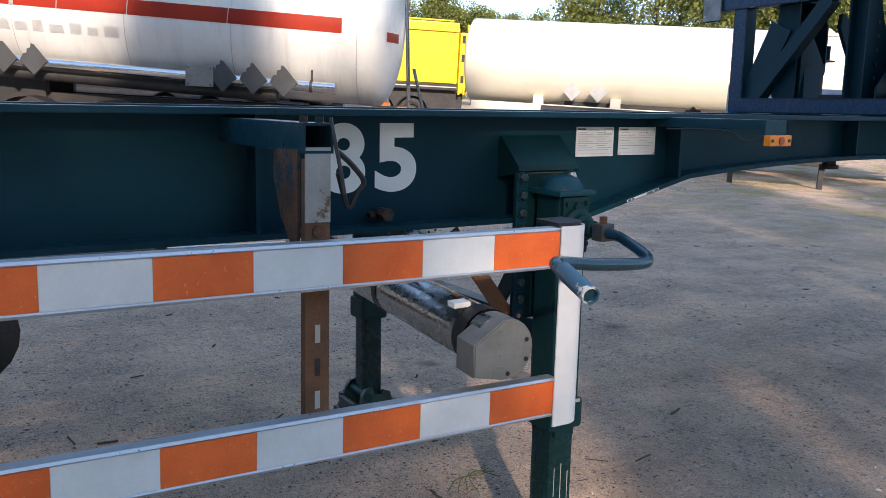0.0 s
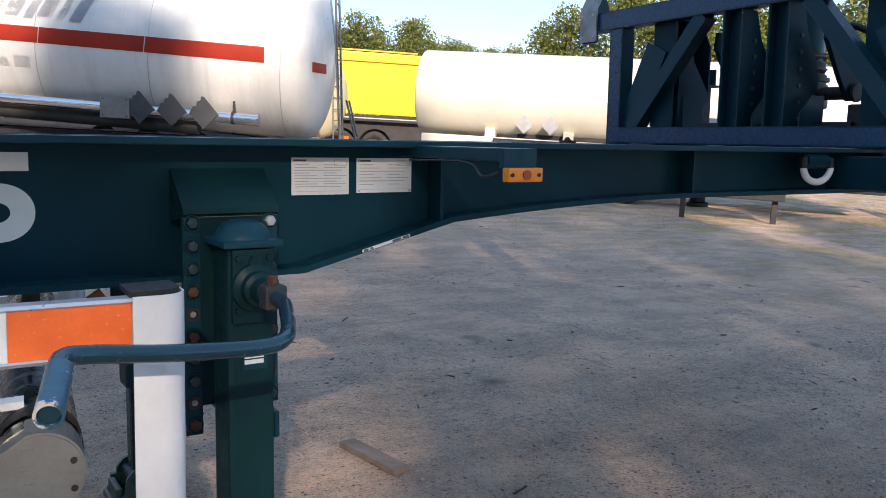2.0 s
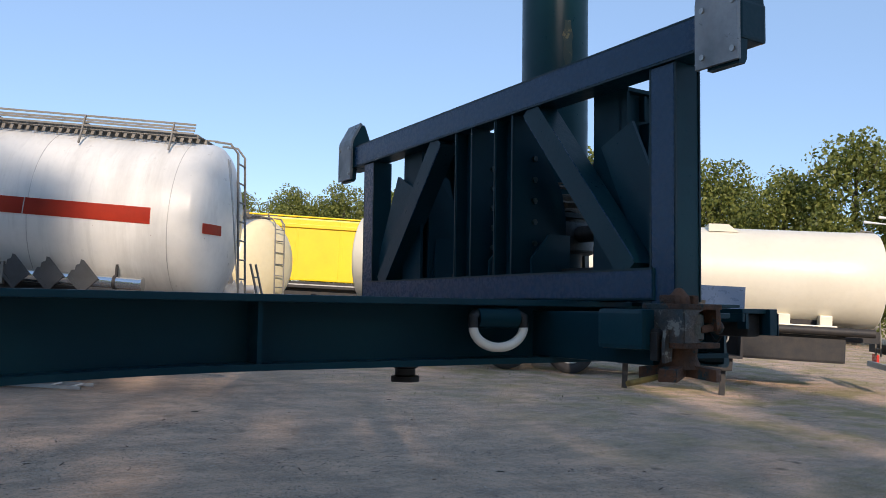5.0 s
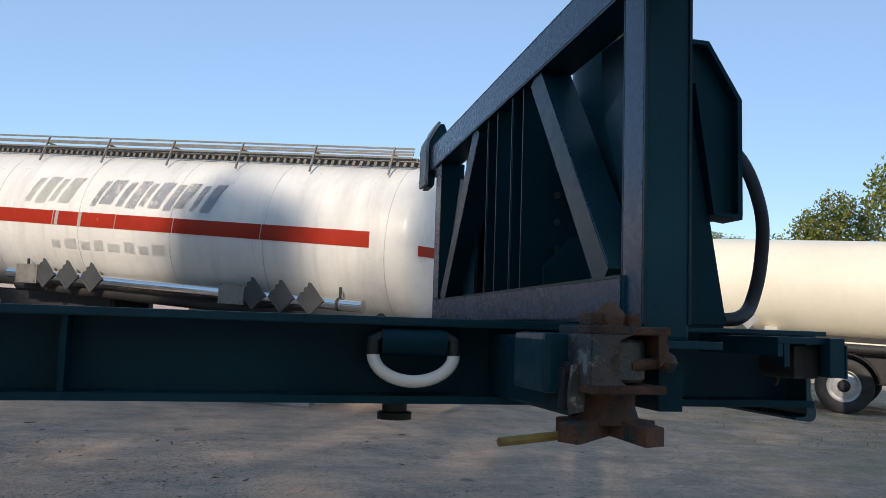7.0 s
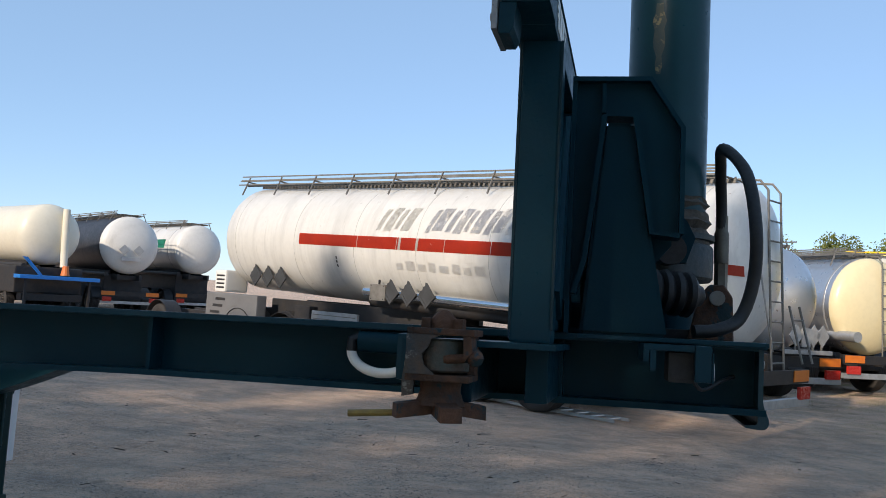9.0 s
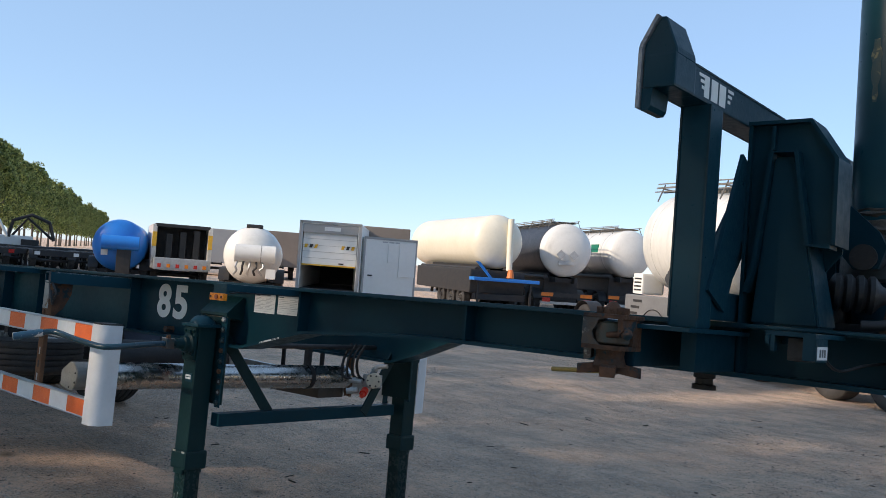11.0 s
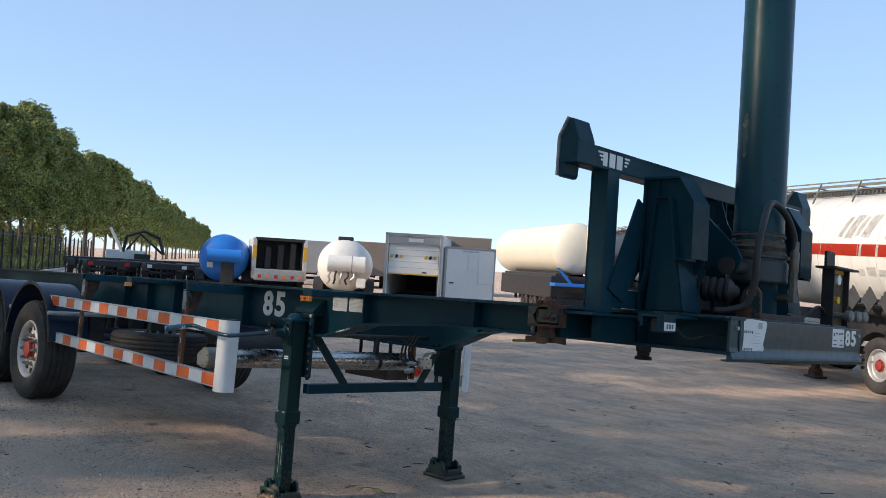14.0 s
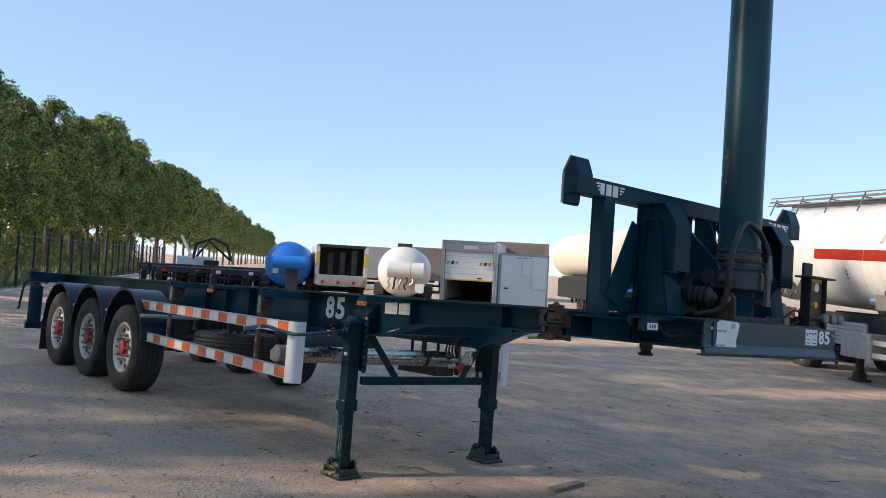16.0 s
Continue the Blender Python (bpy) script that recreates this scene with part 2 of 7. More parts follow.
def ground_mat():
    m = bpy.data.materials.new("packed_dirt")
    m.use_nodes = True
    nt = m.node_tree
    b = nt.nodes["Principled BSDF"]
    b.inputs["Roughness"].default_value = 0.95
    b.inputs["Specular IOR Level"].default_value = 0.25
    co = nt.nodes.new("ShaderNodeTexCoord")

    def nz(sc, det, ro=0.6, kind="ShaderNodeTexNoise"):
        n = nt.nodes.new(kind)
        n.inputs["Scale"].default_value = sc
        if kind == "ShaderNodeTexNoise":
            n.inputs["Detail"].default_value = det
            n.inputs["Roughness"].default_value = ro
        nt.links.new(co.outputs["Object"], n.inputs["Vector"])
        return n

    def rng(src, lo, hi, a=0.0, z=1.0):
        r = nt.nodes.new("ShaderNodeMapRange")
        r.inputs[1].default_value, r.inputs[2].default_value, r.inputs[3].default_value, r.inputs[4].default_value = lo, hi, a, z
        nt.links.new(src, r.inputs[0])
        return r.outputs[0]

    def mx(fac, a, c):
        x = nt.nodes.new("ShaderNodeMix")
        x.data_type = "RGBA"
        nt.links.new(fac, x.inputs[0])
        for sock, v in ((x.inputs[6], a), (x.inputs[7], c)):
            if isinstance(v, tuple):
                sock.default_value = (*v, 1)
            else:
                nt.links.new(v, sock)
        return x.outputs[2]

    def pebbles(sc, share, size, soft):
        """Scattered single stones: 1 inside some cells of a random lattice."""
        n = nt.nodes.new("ShaderNodeTexVoronoi")
        n.inputs["Scale"].default_value = sc
        warp = nz(sc * 0.6, 3)
        ad = nt.nodes.new("ShaderNodeMix")
        ad.data_type = "RGBA"
        ad.blend_type = "LINEAR_LIGHT"
        ad.inputs[0].default_value = 0.35 / sc
        nt.links.new(co.outputs["Object"], ad.inputs[6])
        nt.links.new(warp.outputs["Color"], ad.inputs[7])
        nt.links.new(ad.outputs[2], n.inputs["Vector"])
        sp = nt.nodes.new("ShaderNodeSeparateColor")
        nt.links.new(n.outputs["Color"], sp.inputs[0])
        pick = rng(sp.outputs[0], 1 - share, 1 - share + 0.02)
        near = rng(n.outputs["Distance"], size + soft, size)
        mu = nt.nodes.new("ShaderNodeMath")
        mu.operation = "MULTIPLY"
        nt.links.new(pick, mu.inputs[0])
        nt.links.new(near, mu.inputs[1])
        return mu.outputs[0]

    def stones_in(sc, share, size, soft, lo, hi):
        """Single stones of uneven tone, gathered where the gravel lies."""
        n = nt.nodes.new("ShaderNodeTexVoronoi")
        n.inputs["Scale"].default_value = sc
        warp = nz(sc * 0.7, 3)
        ad = nt.nodes.new("ShaderNodeMix")
        ad.data_type = "RGBA"
        ad.blend_type = "LINEAR_LIGHT"
        ad.inputs[0].default_value = 0.45 / sc
        nt.links.new(co.outputs["Object"], ad.inputs[6])
        nt.links.new(warp.outputs["Color"], ad.inputs[7])
        nt.links.new(ad.outputs[2], n.inputs["Vector"])
        sp = nt.nodes.new("ShaderNodeSeparateColor")
        nt.links.new(n.outputs["Color"], sp.inputs[0])
        some = nt.nodes.new("ShaderNodeMath")
        some.operation = "ADD"
        nt.links.new(sp.outputs[0], some.inputs[0])
        nt.links.new(rng(gather.outputs["Fac"], 0.35, 0.65, -0.32, 0.32), some.inputs[1])
        mu = nt.nodes.new("ShaderNodeMath")
        mu.operation = "MULTIPLY"
        nt.links.new(rng(some.outputs[0], 1 - share, 1 - share + 0.05), mu.inputs[0])
        nt.links.new(rng(n.outputs["Distance"], size + soft, size), mu.inputs[1])
        tone = mx(rng(sp.outputs[1], 0.25, 1.0), lo, hi)
        return mu.outputs[0], tone

    broad = nz(0.30, 6, 0.65)
    mid = nz(1.7, 8, 0.72)
    gather = nz(0.85, 7, 0.75)
    fine = nz(24, 10, 0.85)
    grit = nz(120, 8, 0.8)
    c = mx(rng(broad.outputs["Fac"], 0.36, 0.64), (0.90, 0.61, 0.42), (0.74, 0.51, 0.36))
    c = mx(rng(mid.outputs["Fac"], 0.42, 0.62, 0, 0.85), c, (0.44, 0.30, 0.21))
    # long stretched streaks, some darker and some paler than the soil
    mp = nt.nodes.new("ShaderNodeMapping")
    mp.inputs["Rotation"].default_value = (0, 0, 0.5)
    mp.inputs["Scale"].default_value = (0.5, 2.6, 1.0)
    nt.links.new(co.outputs["Object"], mp.inputs["Vector"])
    streak = nt.nodes.new("ShaderNodeTexNoise")
    streak.inputs["Scale"].default_value = 1.1
    streak.inputs["Detail"].default_value = 9
    streak.inputs["Roughness"].default_value = 0.72
    nt.links.new(mp.outputs[0], streak.inputs["Vector"])
    c = mx(rng(streak.outputs["Fac"], 0.50, 0.64, 0, 0.6), c, (0.37, 0.27, 0.205))
    c = mx(rng(streak.outputs["Fac"], 0.46, 0.34, 0, 0.5), c, (0.84, 0.64, 0.485))
    c = mx(rng(fine.outputs["Fac"], 0.50, 0.60, 0, 0.65), c, (0.38, 0.295, 0.235))
    c = mx(rng(fine.outputs["Fac"], 0.47, 0.38, 0, 0.5), c, (0.86, 0.69, 0.55))
    c = mx(rng(grit.outputs["Fac"], 0.53, 0.59, 0, 0.75), c, (0.86, 0.74, 0.62))
    c = mx(rng(grit.outputs["Fac"], 0.46, 0.39, 0, 0.7), c, (0.24, 0.18, 0.14))
    # random darker brown soil, standing in partly for shade under the trailer
    dark_soil = nz(0.55, 9, 0.78)
    c = mx(rng(dark_soil.outputs["Fac"], 0.55, 0.67, 0, 0.5), c, (0.34, 0.235, 0.165))
    for sc, share, size, soft in ((150, 0.45, 0.28, 0.2), (75, 0.40, 0.26, 0.16), (38, 0.30, 0.22, 0.12), (19, 0.13, 0.15, 0.10)):
        mk, tone = stones_in(sc, share, size, soft, (0.12, 0.10, 0.085), (0.72, 0.65, 0.57))
        c = mx(mk, c, tone)
    c = mx(pebbles(2.3, 0.16, 0.02, 0.22), c, (0.17, 0.135, 0.105))
    # a strip of pale gravel along the trailer's open side, lightened partly for sunlight
    seg = nt.nodes.new("ShaderNodeSeparateXYZ")
    nt.links.new(co.outputs["Object"], seg.inputs[0])
    pal = nt.nodes.new("ShaderNodeMath")
    pal.operation = "MULTIPLY"
    nt.links.new(rng(seg.outputs["Y"], -0.5, -1.7), pal.inputs[0])
    nt.links.new(rng(gather.outputs["Fac"], 0.36, 0.62, 0.15, 0.6), pal.inputs[1])
    c = mx(pal.outputs[0], c, (0.92, 0.72, 0.55))
    # moss and weeds in the far quarter of the yard
    sep = nt.nodes.new("ShaderNodeSeparateXYZ")
    nt.links.new(co.outputs["Object"], sep.inputs[0])
    mul = nt.nodes.new("ShaderNodeMath")
    mul.operation = "MULTIPLY"
    nt.links.new(rng(sep.outputs["X"], 7.5, 14.0), mul.inputs[0])
    mossn = nz(0.9, 7, 0.7)
    nt.links.new(rng(mossn.outputs["Fac"], 0.46, 0.60, 0, 0.6), mul.inputs[1])
    c = mx(mul.outputs[0], c, (0.30, 0.27, 0.07))
    nt.links.new(c, b.inputs["Base Color"])
    add = nt.nodes.new("ShaderNodeMath")
    add.operation = "ADD"
    nt.links.new(rng(fine.outputs["Fac"], 0.3, 0.8), add.inputs[0])
    nt.links.new(rng(mid.outputs["Fac"], 0.3, 0.8, 0, 1.2), add.inputs[1])
    bp = nt.nodes.new("ShaderNodeBump")
    bp.inputs["Strength"].default_value = 0.9
    bp.inputs["Distance"].default_value = 0.03
    nt.links.new(add.outputs[0], bp.inputs["Height"])
    nt.links.new(bp.outputs[0], b.inputs["Normal"])
    return m


DIRT = ground_mat()


# ---- mesh helpers ----
def part(name, bm, material, parent=None, label="", smooth=False):
    """One mesh object out of a bmesh or a ready mesh, under its thing."""
    if isinstance(bm, bpy.types.Mesh):
        me = bm
    else:
        bmesh.ops.recalc_face_normals(bm, faces=bm.faces)
        me = bpy.data.meshes.new(name)
        bm.to_mesh(me)
        bm.free()
        if smooth:
            me.polygons.foreach_set("use_smooth", [True] * len(me.polygons))
            me.set_sharp_from_angle(angle=radians(38))
        me.materials.append(material)
    ob = new(name, me)
    if parent is not None:
        ob.parent = parent
    if label:
        tagged(ob, label)
    return ob


def thing(name, m, label, category, group="", kind=""):
    ob = new(name)
    ob.empty_display_size = 0.2
    ob.matrix_world = m
    return tagged(ob, label, category, group, kind)


def box(bm, x0, x1, y0, y1, z0, z1, bevel=0.0):
    v = bmesh.ops.create_cube(bm, size=1.0)["verts"]
    for p in v:
        p.co = Vector((x0 + (p.co.x + 0.5) * (x1 - x0), y0 + (p.co.y + 0.5) * (y1 - y0), z0 + (p.co.z + 0.5) * (z1 - z0)))
    if bevel:
        e = list({e for p in v for e in p.link_edges})
        bmesh.ops.bevel(bm, geom=e, offset=bevel, segments=2, affect="EDGES", profile=0.7)
    return bm


def bx(x0, x1, y0, y1, z0, z1, bevel=0.0):
    return box(bmesh.new(), x0, x1, y0, y1, z0, z1, bevel)


def prism(bm, pts, axis, a0, a1):
    """A polygon pts in the plane across axis, pushed from a0 to a1. Axis y: pts are (x, z); x: (y, z); z: (x, y)."""
    def put(p, a):
        return {"x": (a, p[0], p[1]), "y": (p[0], a, p[1]), "z": (p[0], p[1], a)}[axis]
    lo = [bm.verts.new(put(p, a0)) for p in pts]
    hi = [bm.verts.new(put(p, a1)) for p in pts]
    n = len(pts)
    bm.faces.new(lo)
    bm.faces.new(hi[::-1])
    for i in range(n):
        bm.faces.new((lo[i], hi[i], hi[(i + 1) % n], lo[(i + 1) % n]))
    return bm


def strip(bm, pts, thick, axis, a0, a1):
    """A bent sheet of that thickness that follows the open line pts."""
    off = []
    for i, p in enumerate(pts):
        a, c = Vector(pts[max(0, i - 1)]), Vector(pts[min(len(pts) - 1, i + 1)])
        d = (c - a).normalized()
        off.append((p[0] - d.y * thick, p[1] + d.x * thick))
    def put(p, a):
        return {"x": (a, p[0], p[1]), "y": (p[0], a, p[1]), "z": (p[0], p[1], a)}[axis]
    rows = [[bm.verts.new(put(p, a)) for p in line] for line, a in ((pts, a0), (pts, a1), (off, a1), (off, a0))]
    for i in range(len(pts) - 1):
        for k in range(4):
            q, r = rows[k], rows[(k + 1) % 4]
            bm.faces.new((q[i], q[i + 1], r[i + 1], r[i]))
    for e in (0, -1):
        bm.faces.new([r[e] for r in rows])
    return bm


def frame_of(p0, p1):
    d = Vector(p1) - Vector(p0)
    return Matrix.Translation(p0) @ d.to_track_quat("Z", "Y").to_matrix().to_4x4(), d.length


def lathe(bm, prof, m, seg=24, closed=True):
    """A turned body: prof is (radius, height) along m's z."""
    rings = []
    for r, h in prof:
        rings.append([bm.verts.new(m @ Vector((r * math.cos(2 * math.pi * i / seg), r * math.sin(2 * math.pi * i / seg), h))) for i in range(seg)])
    for a, c in zip(rings, rings[1:]):
        for i in range(seg):
            bm.faces.new((a[i], a[(i + 1) % seg], c[(i + 1) % seg], c[i]))
    if closed:
        bm.faces.new(rings[0][::-1])
        bm.faces.new(rings[-1])
    return bm


def rod(bm, p0, p1, r, seg=12, r1=None):
    m, n = frame_of(p0, p1)
    return lathe(bm, [(r, 0), (r if r1 is None else r1, n)], m, seg)


def bar(bm, p0, p1, wide, deep, up=(0, 0, 1)):
    """A straight bar of rectangular section from p0 to p1; wide lies across up."""
    a, c = Vector(p0), Vector(p1)
    d = (c - a).normalized()
    s = d.cross(Vector(up))
    s = s.normalized() if s.length > 1e-6 else Vector((1, 0, 0))
    u = s.cross(d).normalized()
    q = [a + s * i * wide / 2 + u * j * deep / 2 for i, j in ((-1, -1), (1, -1), (1, 1), (-1, 1))]
    lo = [bm.verts.new(v) for v in q]
    hi = [bm.verts.new(v + (c - a)) for v in q]
    bm.faces.new(lo)
    bm.faces.new(hi[::-1])
    for i in range(4):
        bm.faces.new((lo[i], hi[i], hi[(i + 1) % 4], lo[(i + 1) % 4]))
    return bm


def smooth_path(pts, n=6):
    """Points on a smooth line through pts."""
    out = []
    p = [Vector(q) for q in pts]
    p = [p[0] * 2 - p[1]] + p + [p[-1] * 2 - p[-2]]
    for i in range(1, len(p) - 2):
        for k in range(n):
            t = k / n
            a, c, d, e = p[i - 1], p[i], p[i + 1], p[i + 2]
            out.append(0.5 * ((2 * c) + (d - a) * t + (2 * a - 5 * c + 4 * d - e) * t * t + (3 * c - a - 3 * d + e) * t ** 3))
    out.append(p[-2])
    return out


def tube(bm, pts, r, seg=10, closed=True):
    """A round tube along pts."""
    pts = [Vector(p) for p in pts]
    rings = []
    side = None
    for i, p in enumerate(pts):
        d = (pts[min(i + 1, len(pts) - 1)] - pts[max(i - 1, 0)]).normalized()
        if side is None:
            side = d.orthogonal().normalized()
        side = (side - d * side.dot(d)).normalized()
        up = d.cross(side)
        rings.append([bm.verts.new(p + (side * math.cos(2 * math.pi * k / seg) + up * math.sin(2 * math.pi * k / seg)) * r) for k in range(seg)])
    for a, c in zip(rings, rings[1:]):
        for k in range(seg):
            bm.faces.new((a[k], a[(k + 1) % seg], c[(k + 1) % seg], c[k]))
    if closed:
        bm.faces.new(rings[0][::-1])
        bm.faces.new(rings[-1])
    return bm


def numerals(name, text, boxes, material, parent, m):
    """Bold figures, each stretched into its own box (x0, x1, y0, y1) of m's plane."""
    for ch, (x0, x1, y0, y1) in zip(text, boxes):
        ob = lettering(name, ch, 1.0, material, parent, Matrix.Identity(4), 1.0, 0.035)
        co = np.array([v.co for v in ob.data.vertices])
        lo, hi = co.min(0), co.max(0)
        for v in ob.data.vertices:
            q = Vector((x0 + (v.co.x - lo[0]) / (hi[0] - lo[0]) * (x1 - x0), y0 + (v.co.y - lo[1]) / (hi[1] - lo[1]) * (y1 - y0), v.co.z))
            v.co = m @ q


def lettering(name, text, size, material, parent, m, stretch=1.0, bold=0.0):
    """Letters as a thin mesh, their lower left corner at m, in m's x-y plane."""
    cu = bpy.data.curves.new(name, "FONT")
    cu.body = text
    cu.size = size
    cu.extrude = 0.0012
    cu.offset = bold
    tmp = bpy.data.objects.new(name, cu)
    scene.collection.objects.link(tmp)
    me = bpy.data.meshes.new_from_object(tmp.evaluated_get(bpy.context.evaluated_depsgraph_get()))
    bpy.data.objects.remove(tmp)
    me.transform(m @ Matrix.Diagonal((stretch, 1, 1, 1)))
    me.materials.clear()
    me.materials.append(material)
    return part(name, me, material, parent)


# ---- ground ----
def smoothstep(a, b, v):
    t = min(1.0, max(0.0, (v - a) / (b - a)))
    return t * t * (3 - 2 * t)


def ground_z(x, y):
    """Height of the yard: it rises a little towards the bogie and has shallow ruts and humps."""
    rise = smoothstep(0.8, -2.2, x) * (0.14 - 0.03 * max(-1.0, min(1.0, (y + 1.1) / 2.2)))
    rise *= 1 - smoothstep(25, 60, math.hypot(x, y))
    n = noise.noise(Vector((x * 0.35, y * 0.35, 0.3))) * 0.018 + noise.noise(Vector((x * 1.3, y * 1.3, 2.1))) * 0.007
    return rise + n * (1 - smoothstep(18, 40, math.hypot(x - 2, y)))


def axis_steps(lo, hi, fine_lo, fine_hi, step):
    out, v, s = [], fine_lo, step
    while v > lo:
        s *= 1.35
        v -= s
        out.append(max(v, lo))
    out.reverse()
    v = fine_lo
    while v < fine_hi:
        out.append(v)
        v += step
    s = step
    out.append(fine_hi)
    v = fine_hi
    while v < hi:
        s *= 1.35
        v += s
        out.append(min(v, hi))
    return out


gx, gy = axis_steps(-1500, 1500, -8, 12, 0.25), axis_steps(-1500, 1500, -6, 14, 0.25)
gv = [(x, y, ground_z(x, y)) for y in gy for x in gx]
nx_ = len(gx)
gf = [(j * nx_ + i, j * nx_ + i + 1, (j + 1) * nx_ + i + 1, (j + 1) * nx_ + i) for j in range(len(gy) - 1) for i in range(nx_ - 1)]
me = bpy.data.meshes.new("ground")
me.from_pydata(gv, [], gf)
me.polygons.foreach_set("use_smooth", [True] * len(me.polygons))
me.materials.append(DIRT)
tagged(new("ground", me), "packed brown dirt yard with gravel and dry ruts", "ground", kind="structure")

# ---- the container chassis ----
SLOPE, LEAN_Y, SKEW, PX, PY, PZ = 0.02, -0.04, radians(-0.6), 2.2, -0.63, 1.561
CH = Matrix.Translation((PX, PY, PZ)) @ Euler((LEAN_Y, -SLOPE, SKEW)).to_matrix().to_4x4() @ Matrix.Translation((-PX, -PY, 0))
chassis = thing("container_chassis", CH, "dark green tipping container semi-trailer chassis on landing legs", "semi-trailer")


def deck(x, y):
    """World height of the chassis's top flange at x, y."""
    return PZ + SLOPE * (x - PX) + LEAN_Y * (y - PY)


REAR, FRONT = -6.9, 5.13


def beam_depth(x):
    if x < 1.95:
        return 0.350
    if x < 2.42:
        return 0.350 + (0.232 - 0.350) * (x - 1.95) / 0.47
    if x < 3.5:
        t = (x - 2.42) / 1.08
        return 0.232 + (0.182 - 0.232) * (1 - (1 - t) ** 2)
    return 0.182


def main_beam(s):
    def depth(x):
        # the far beam hangs a little deeper behind the neck
        return beam_depth(x) + (0.075 * (1 - smoothstep(1.95, 2.7, x)) * smoothstep(-1.0, 0.8, x) if s > 0 else 0.0)
    xs = [REAR, -5, -3, -1, 0.5, 1.5, 1.95] + [1.95 + 0.47 * i / 4 for i in range(1, 5)] + [2.42 + 1.08 * i / 10 for i in range(1, 11)] + [4.2, FRONT]
    web = part("main_beam", prism(bmesh.new(), [(x, -0.016) for x in xs] + [(x, -depth(x) + 0.01) for x in xs[::-1]], "y", s * 0.574, s * 0.586), GREEN, chassis)
    part("top_flange", bx(REAR, FRONT, s * 0.505 if s > 0 else -0.676, 0.676 if s > 0 else -0.505, -0.018, 0.0, 0.003), GREENWORN, web)
    bm = bmesh.new()
    strip(bm, [(x, -depth(x)) for x in xs], 0.016, "y", s * 0.505, s * 0.668)
    part("bottom_flange", bm, GREEN, web)
    for x in (0.80, -0.42, -0.98, -1.5, 2.385, 3.45, 4.62):
        d = depth(x)
        part("stiffener", bx(x - 0.006, x + 0.006, min(s * 0.586, s * 0.655), max(s * 0.586, s * 0.655), -d + 0.016, -0.018), GREEN, web)
        part("stiffener", bx(x - 0.006, x + 0.006, min(s * 0.574, s * 0.515), max(s * 0.574, s * 0.515), -d + 0.016, -0.018), GREEN, web)


for s in (-1, 1):
    main_beam(s)

# cross members between the two beams
for x, d0, d1 in ((-6.6, 0.02, 0.2), (-4.4, 0.03, 0.15), (-1.8, 0.03, 0.15), (-0.2, 0.03, 0.15), (1.3, 0.03, 0.18), (2.5, 0.03, 0.16), (3.7, 0.02, 0.15)):
    bm = bmesh.new()
    box(bm, x - 0.05, x + 0.05, -0.574, 0.574, -d0 - 0.008, -d0)
    box(bm, x - 0.05, x - 0.042, -0.574, 0.574, -d1, -d0 - 0.008)
    box(bm, x - 0.05, x + 0.05, -0.574, 0.574, -d1 - 0.008, -d1)
    part("cross_member", bm, GREEN, chassis)
part("coupling_plate", bx(3.55, 5.1, -0.574, 0.574, -0.178, -0.166), GREEN, chassis)
bm = bmesh.new()
lathe(bm, [(0.09, -0.175), (0.09, -0.20), (0.045, -0.205), (0.045, -0.235), (0.036, -0.24), (0.036, -0.262), (0.05, -0.266), (0.05, -0.285)], Matrix.Translation((4.24, 0, 0)), 20)
part("kingpin", bm, BLACK, chassis, "greasy black kingpin", True)

# front crossbeam with a rolled lower lip
bm = bmesh.new()
prism(bm, [(5.13, -0.012), (5.140, -0.012), (5.142, -0.016), (5.142, -0.145), (5.1435, -0.156), (5.147, -0.167), (5.152, -0.178), (5.156, -0.189), (5.157, -0.199), (5.154, -0.208), (5.147, -0.214), (5.136, -0.216), (5.10, -0.212), (5.10, -0.206), (5.126, -0.204), (5.13, -0.198)], "y", -0.665, 0.815)
# chassis paint made lighter and bluer in place of the sky's sheen
front_beam = part("front_beam", bm, mat("faded_front_paint", (0.0085, 0.047, 0.066), 0.36, 0, (0.012, 0.050, 0.066), 0.8, 2.5, bump=0.05, wear=(0.05, 0.055, 0.05), wear_scale=4, wear_from=0.68, spec=0.4), chassis, "dark green front beam with a rolled lower lip")
part("beam_top", bx(5.02, 5.13, -0.665, 0.815, -0.022, -0.012), GREENWORN, front_beam)
bm = bmesh.new()
prism(bm, [(-0.545, -0.010), (-0.48, -0.006), (-0.325, -0.012), (-0.318, -0.030), (-0.336, -0.09), (-0.352, -0.128), (-0.340, -0.140), (-0.345, -0.168), (-0.41, -0.176), (-0.47, -0.188), (-0.535, -0.184), (-0.548, -0.150), (-0.540, -0.10)], "x", 5.1425, 5.1445)
paper_note = part("paper_note", bm, PAPER, front_beam, "torn white paper note with handwriting")
for i, (z, w) in enumerate(((-0.062, 0.085), (-0.146, 0.080))):
    for k in range(5):
        y = -0.537 + 0.018 * k
        part("writing_bar", bx(5.1440, 5.1447, y, y + 0.011, z - 0.014 + 0.003 * (k % 2), z), INK, paper_note)
for i in range(9):
    z = -0.022 - 0.0165 * i
    part("writing_bar", bx(5.1440, 5.1447, -0.45 + 0.02 * (i % 3), -0.372 - 0.012 * (i % 2), z - 0.002, z), INKPALE, paper_note)
part("writing_bar", bx(5.1440, 5.1447, -0.405, -0.362, -0.050, -0.020), INKPALE, paper_note)
sign = part("pictogram_label", bx(5.142, 5.1436, 0.435, 0.582, -0.122, -0.02), PAPER, front_beam, "small white pictogram label")
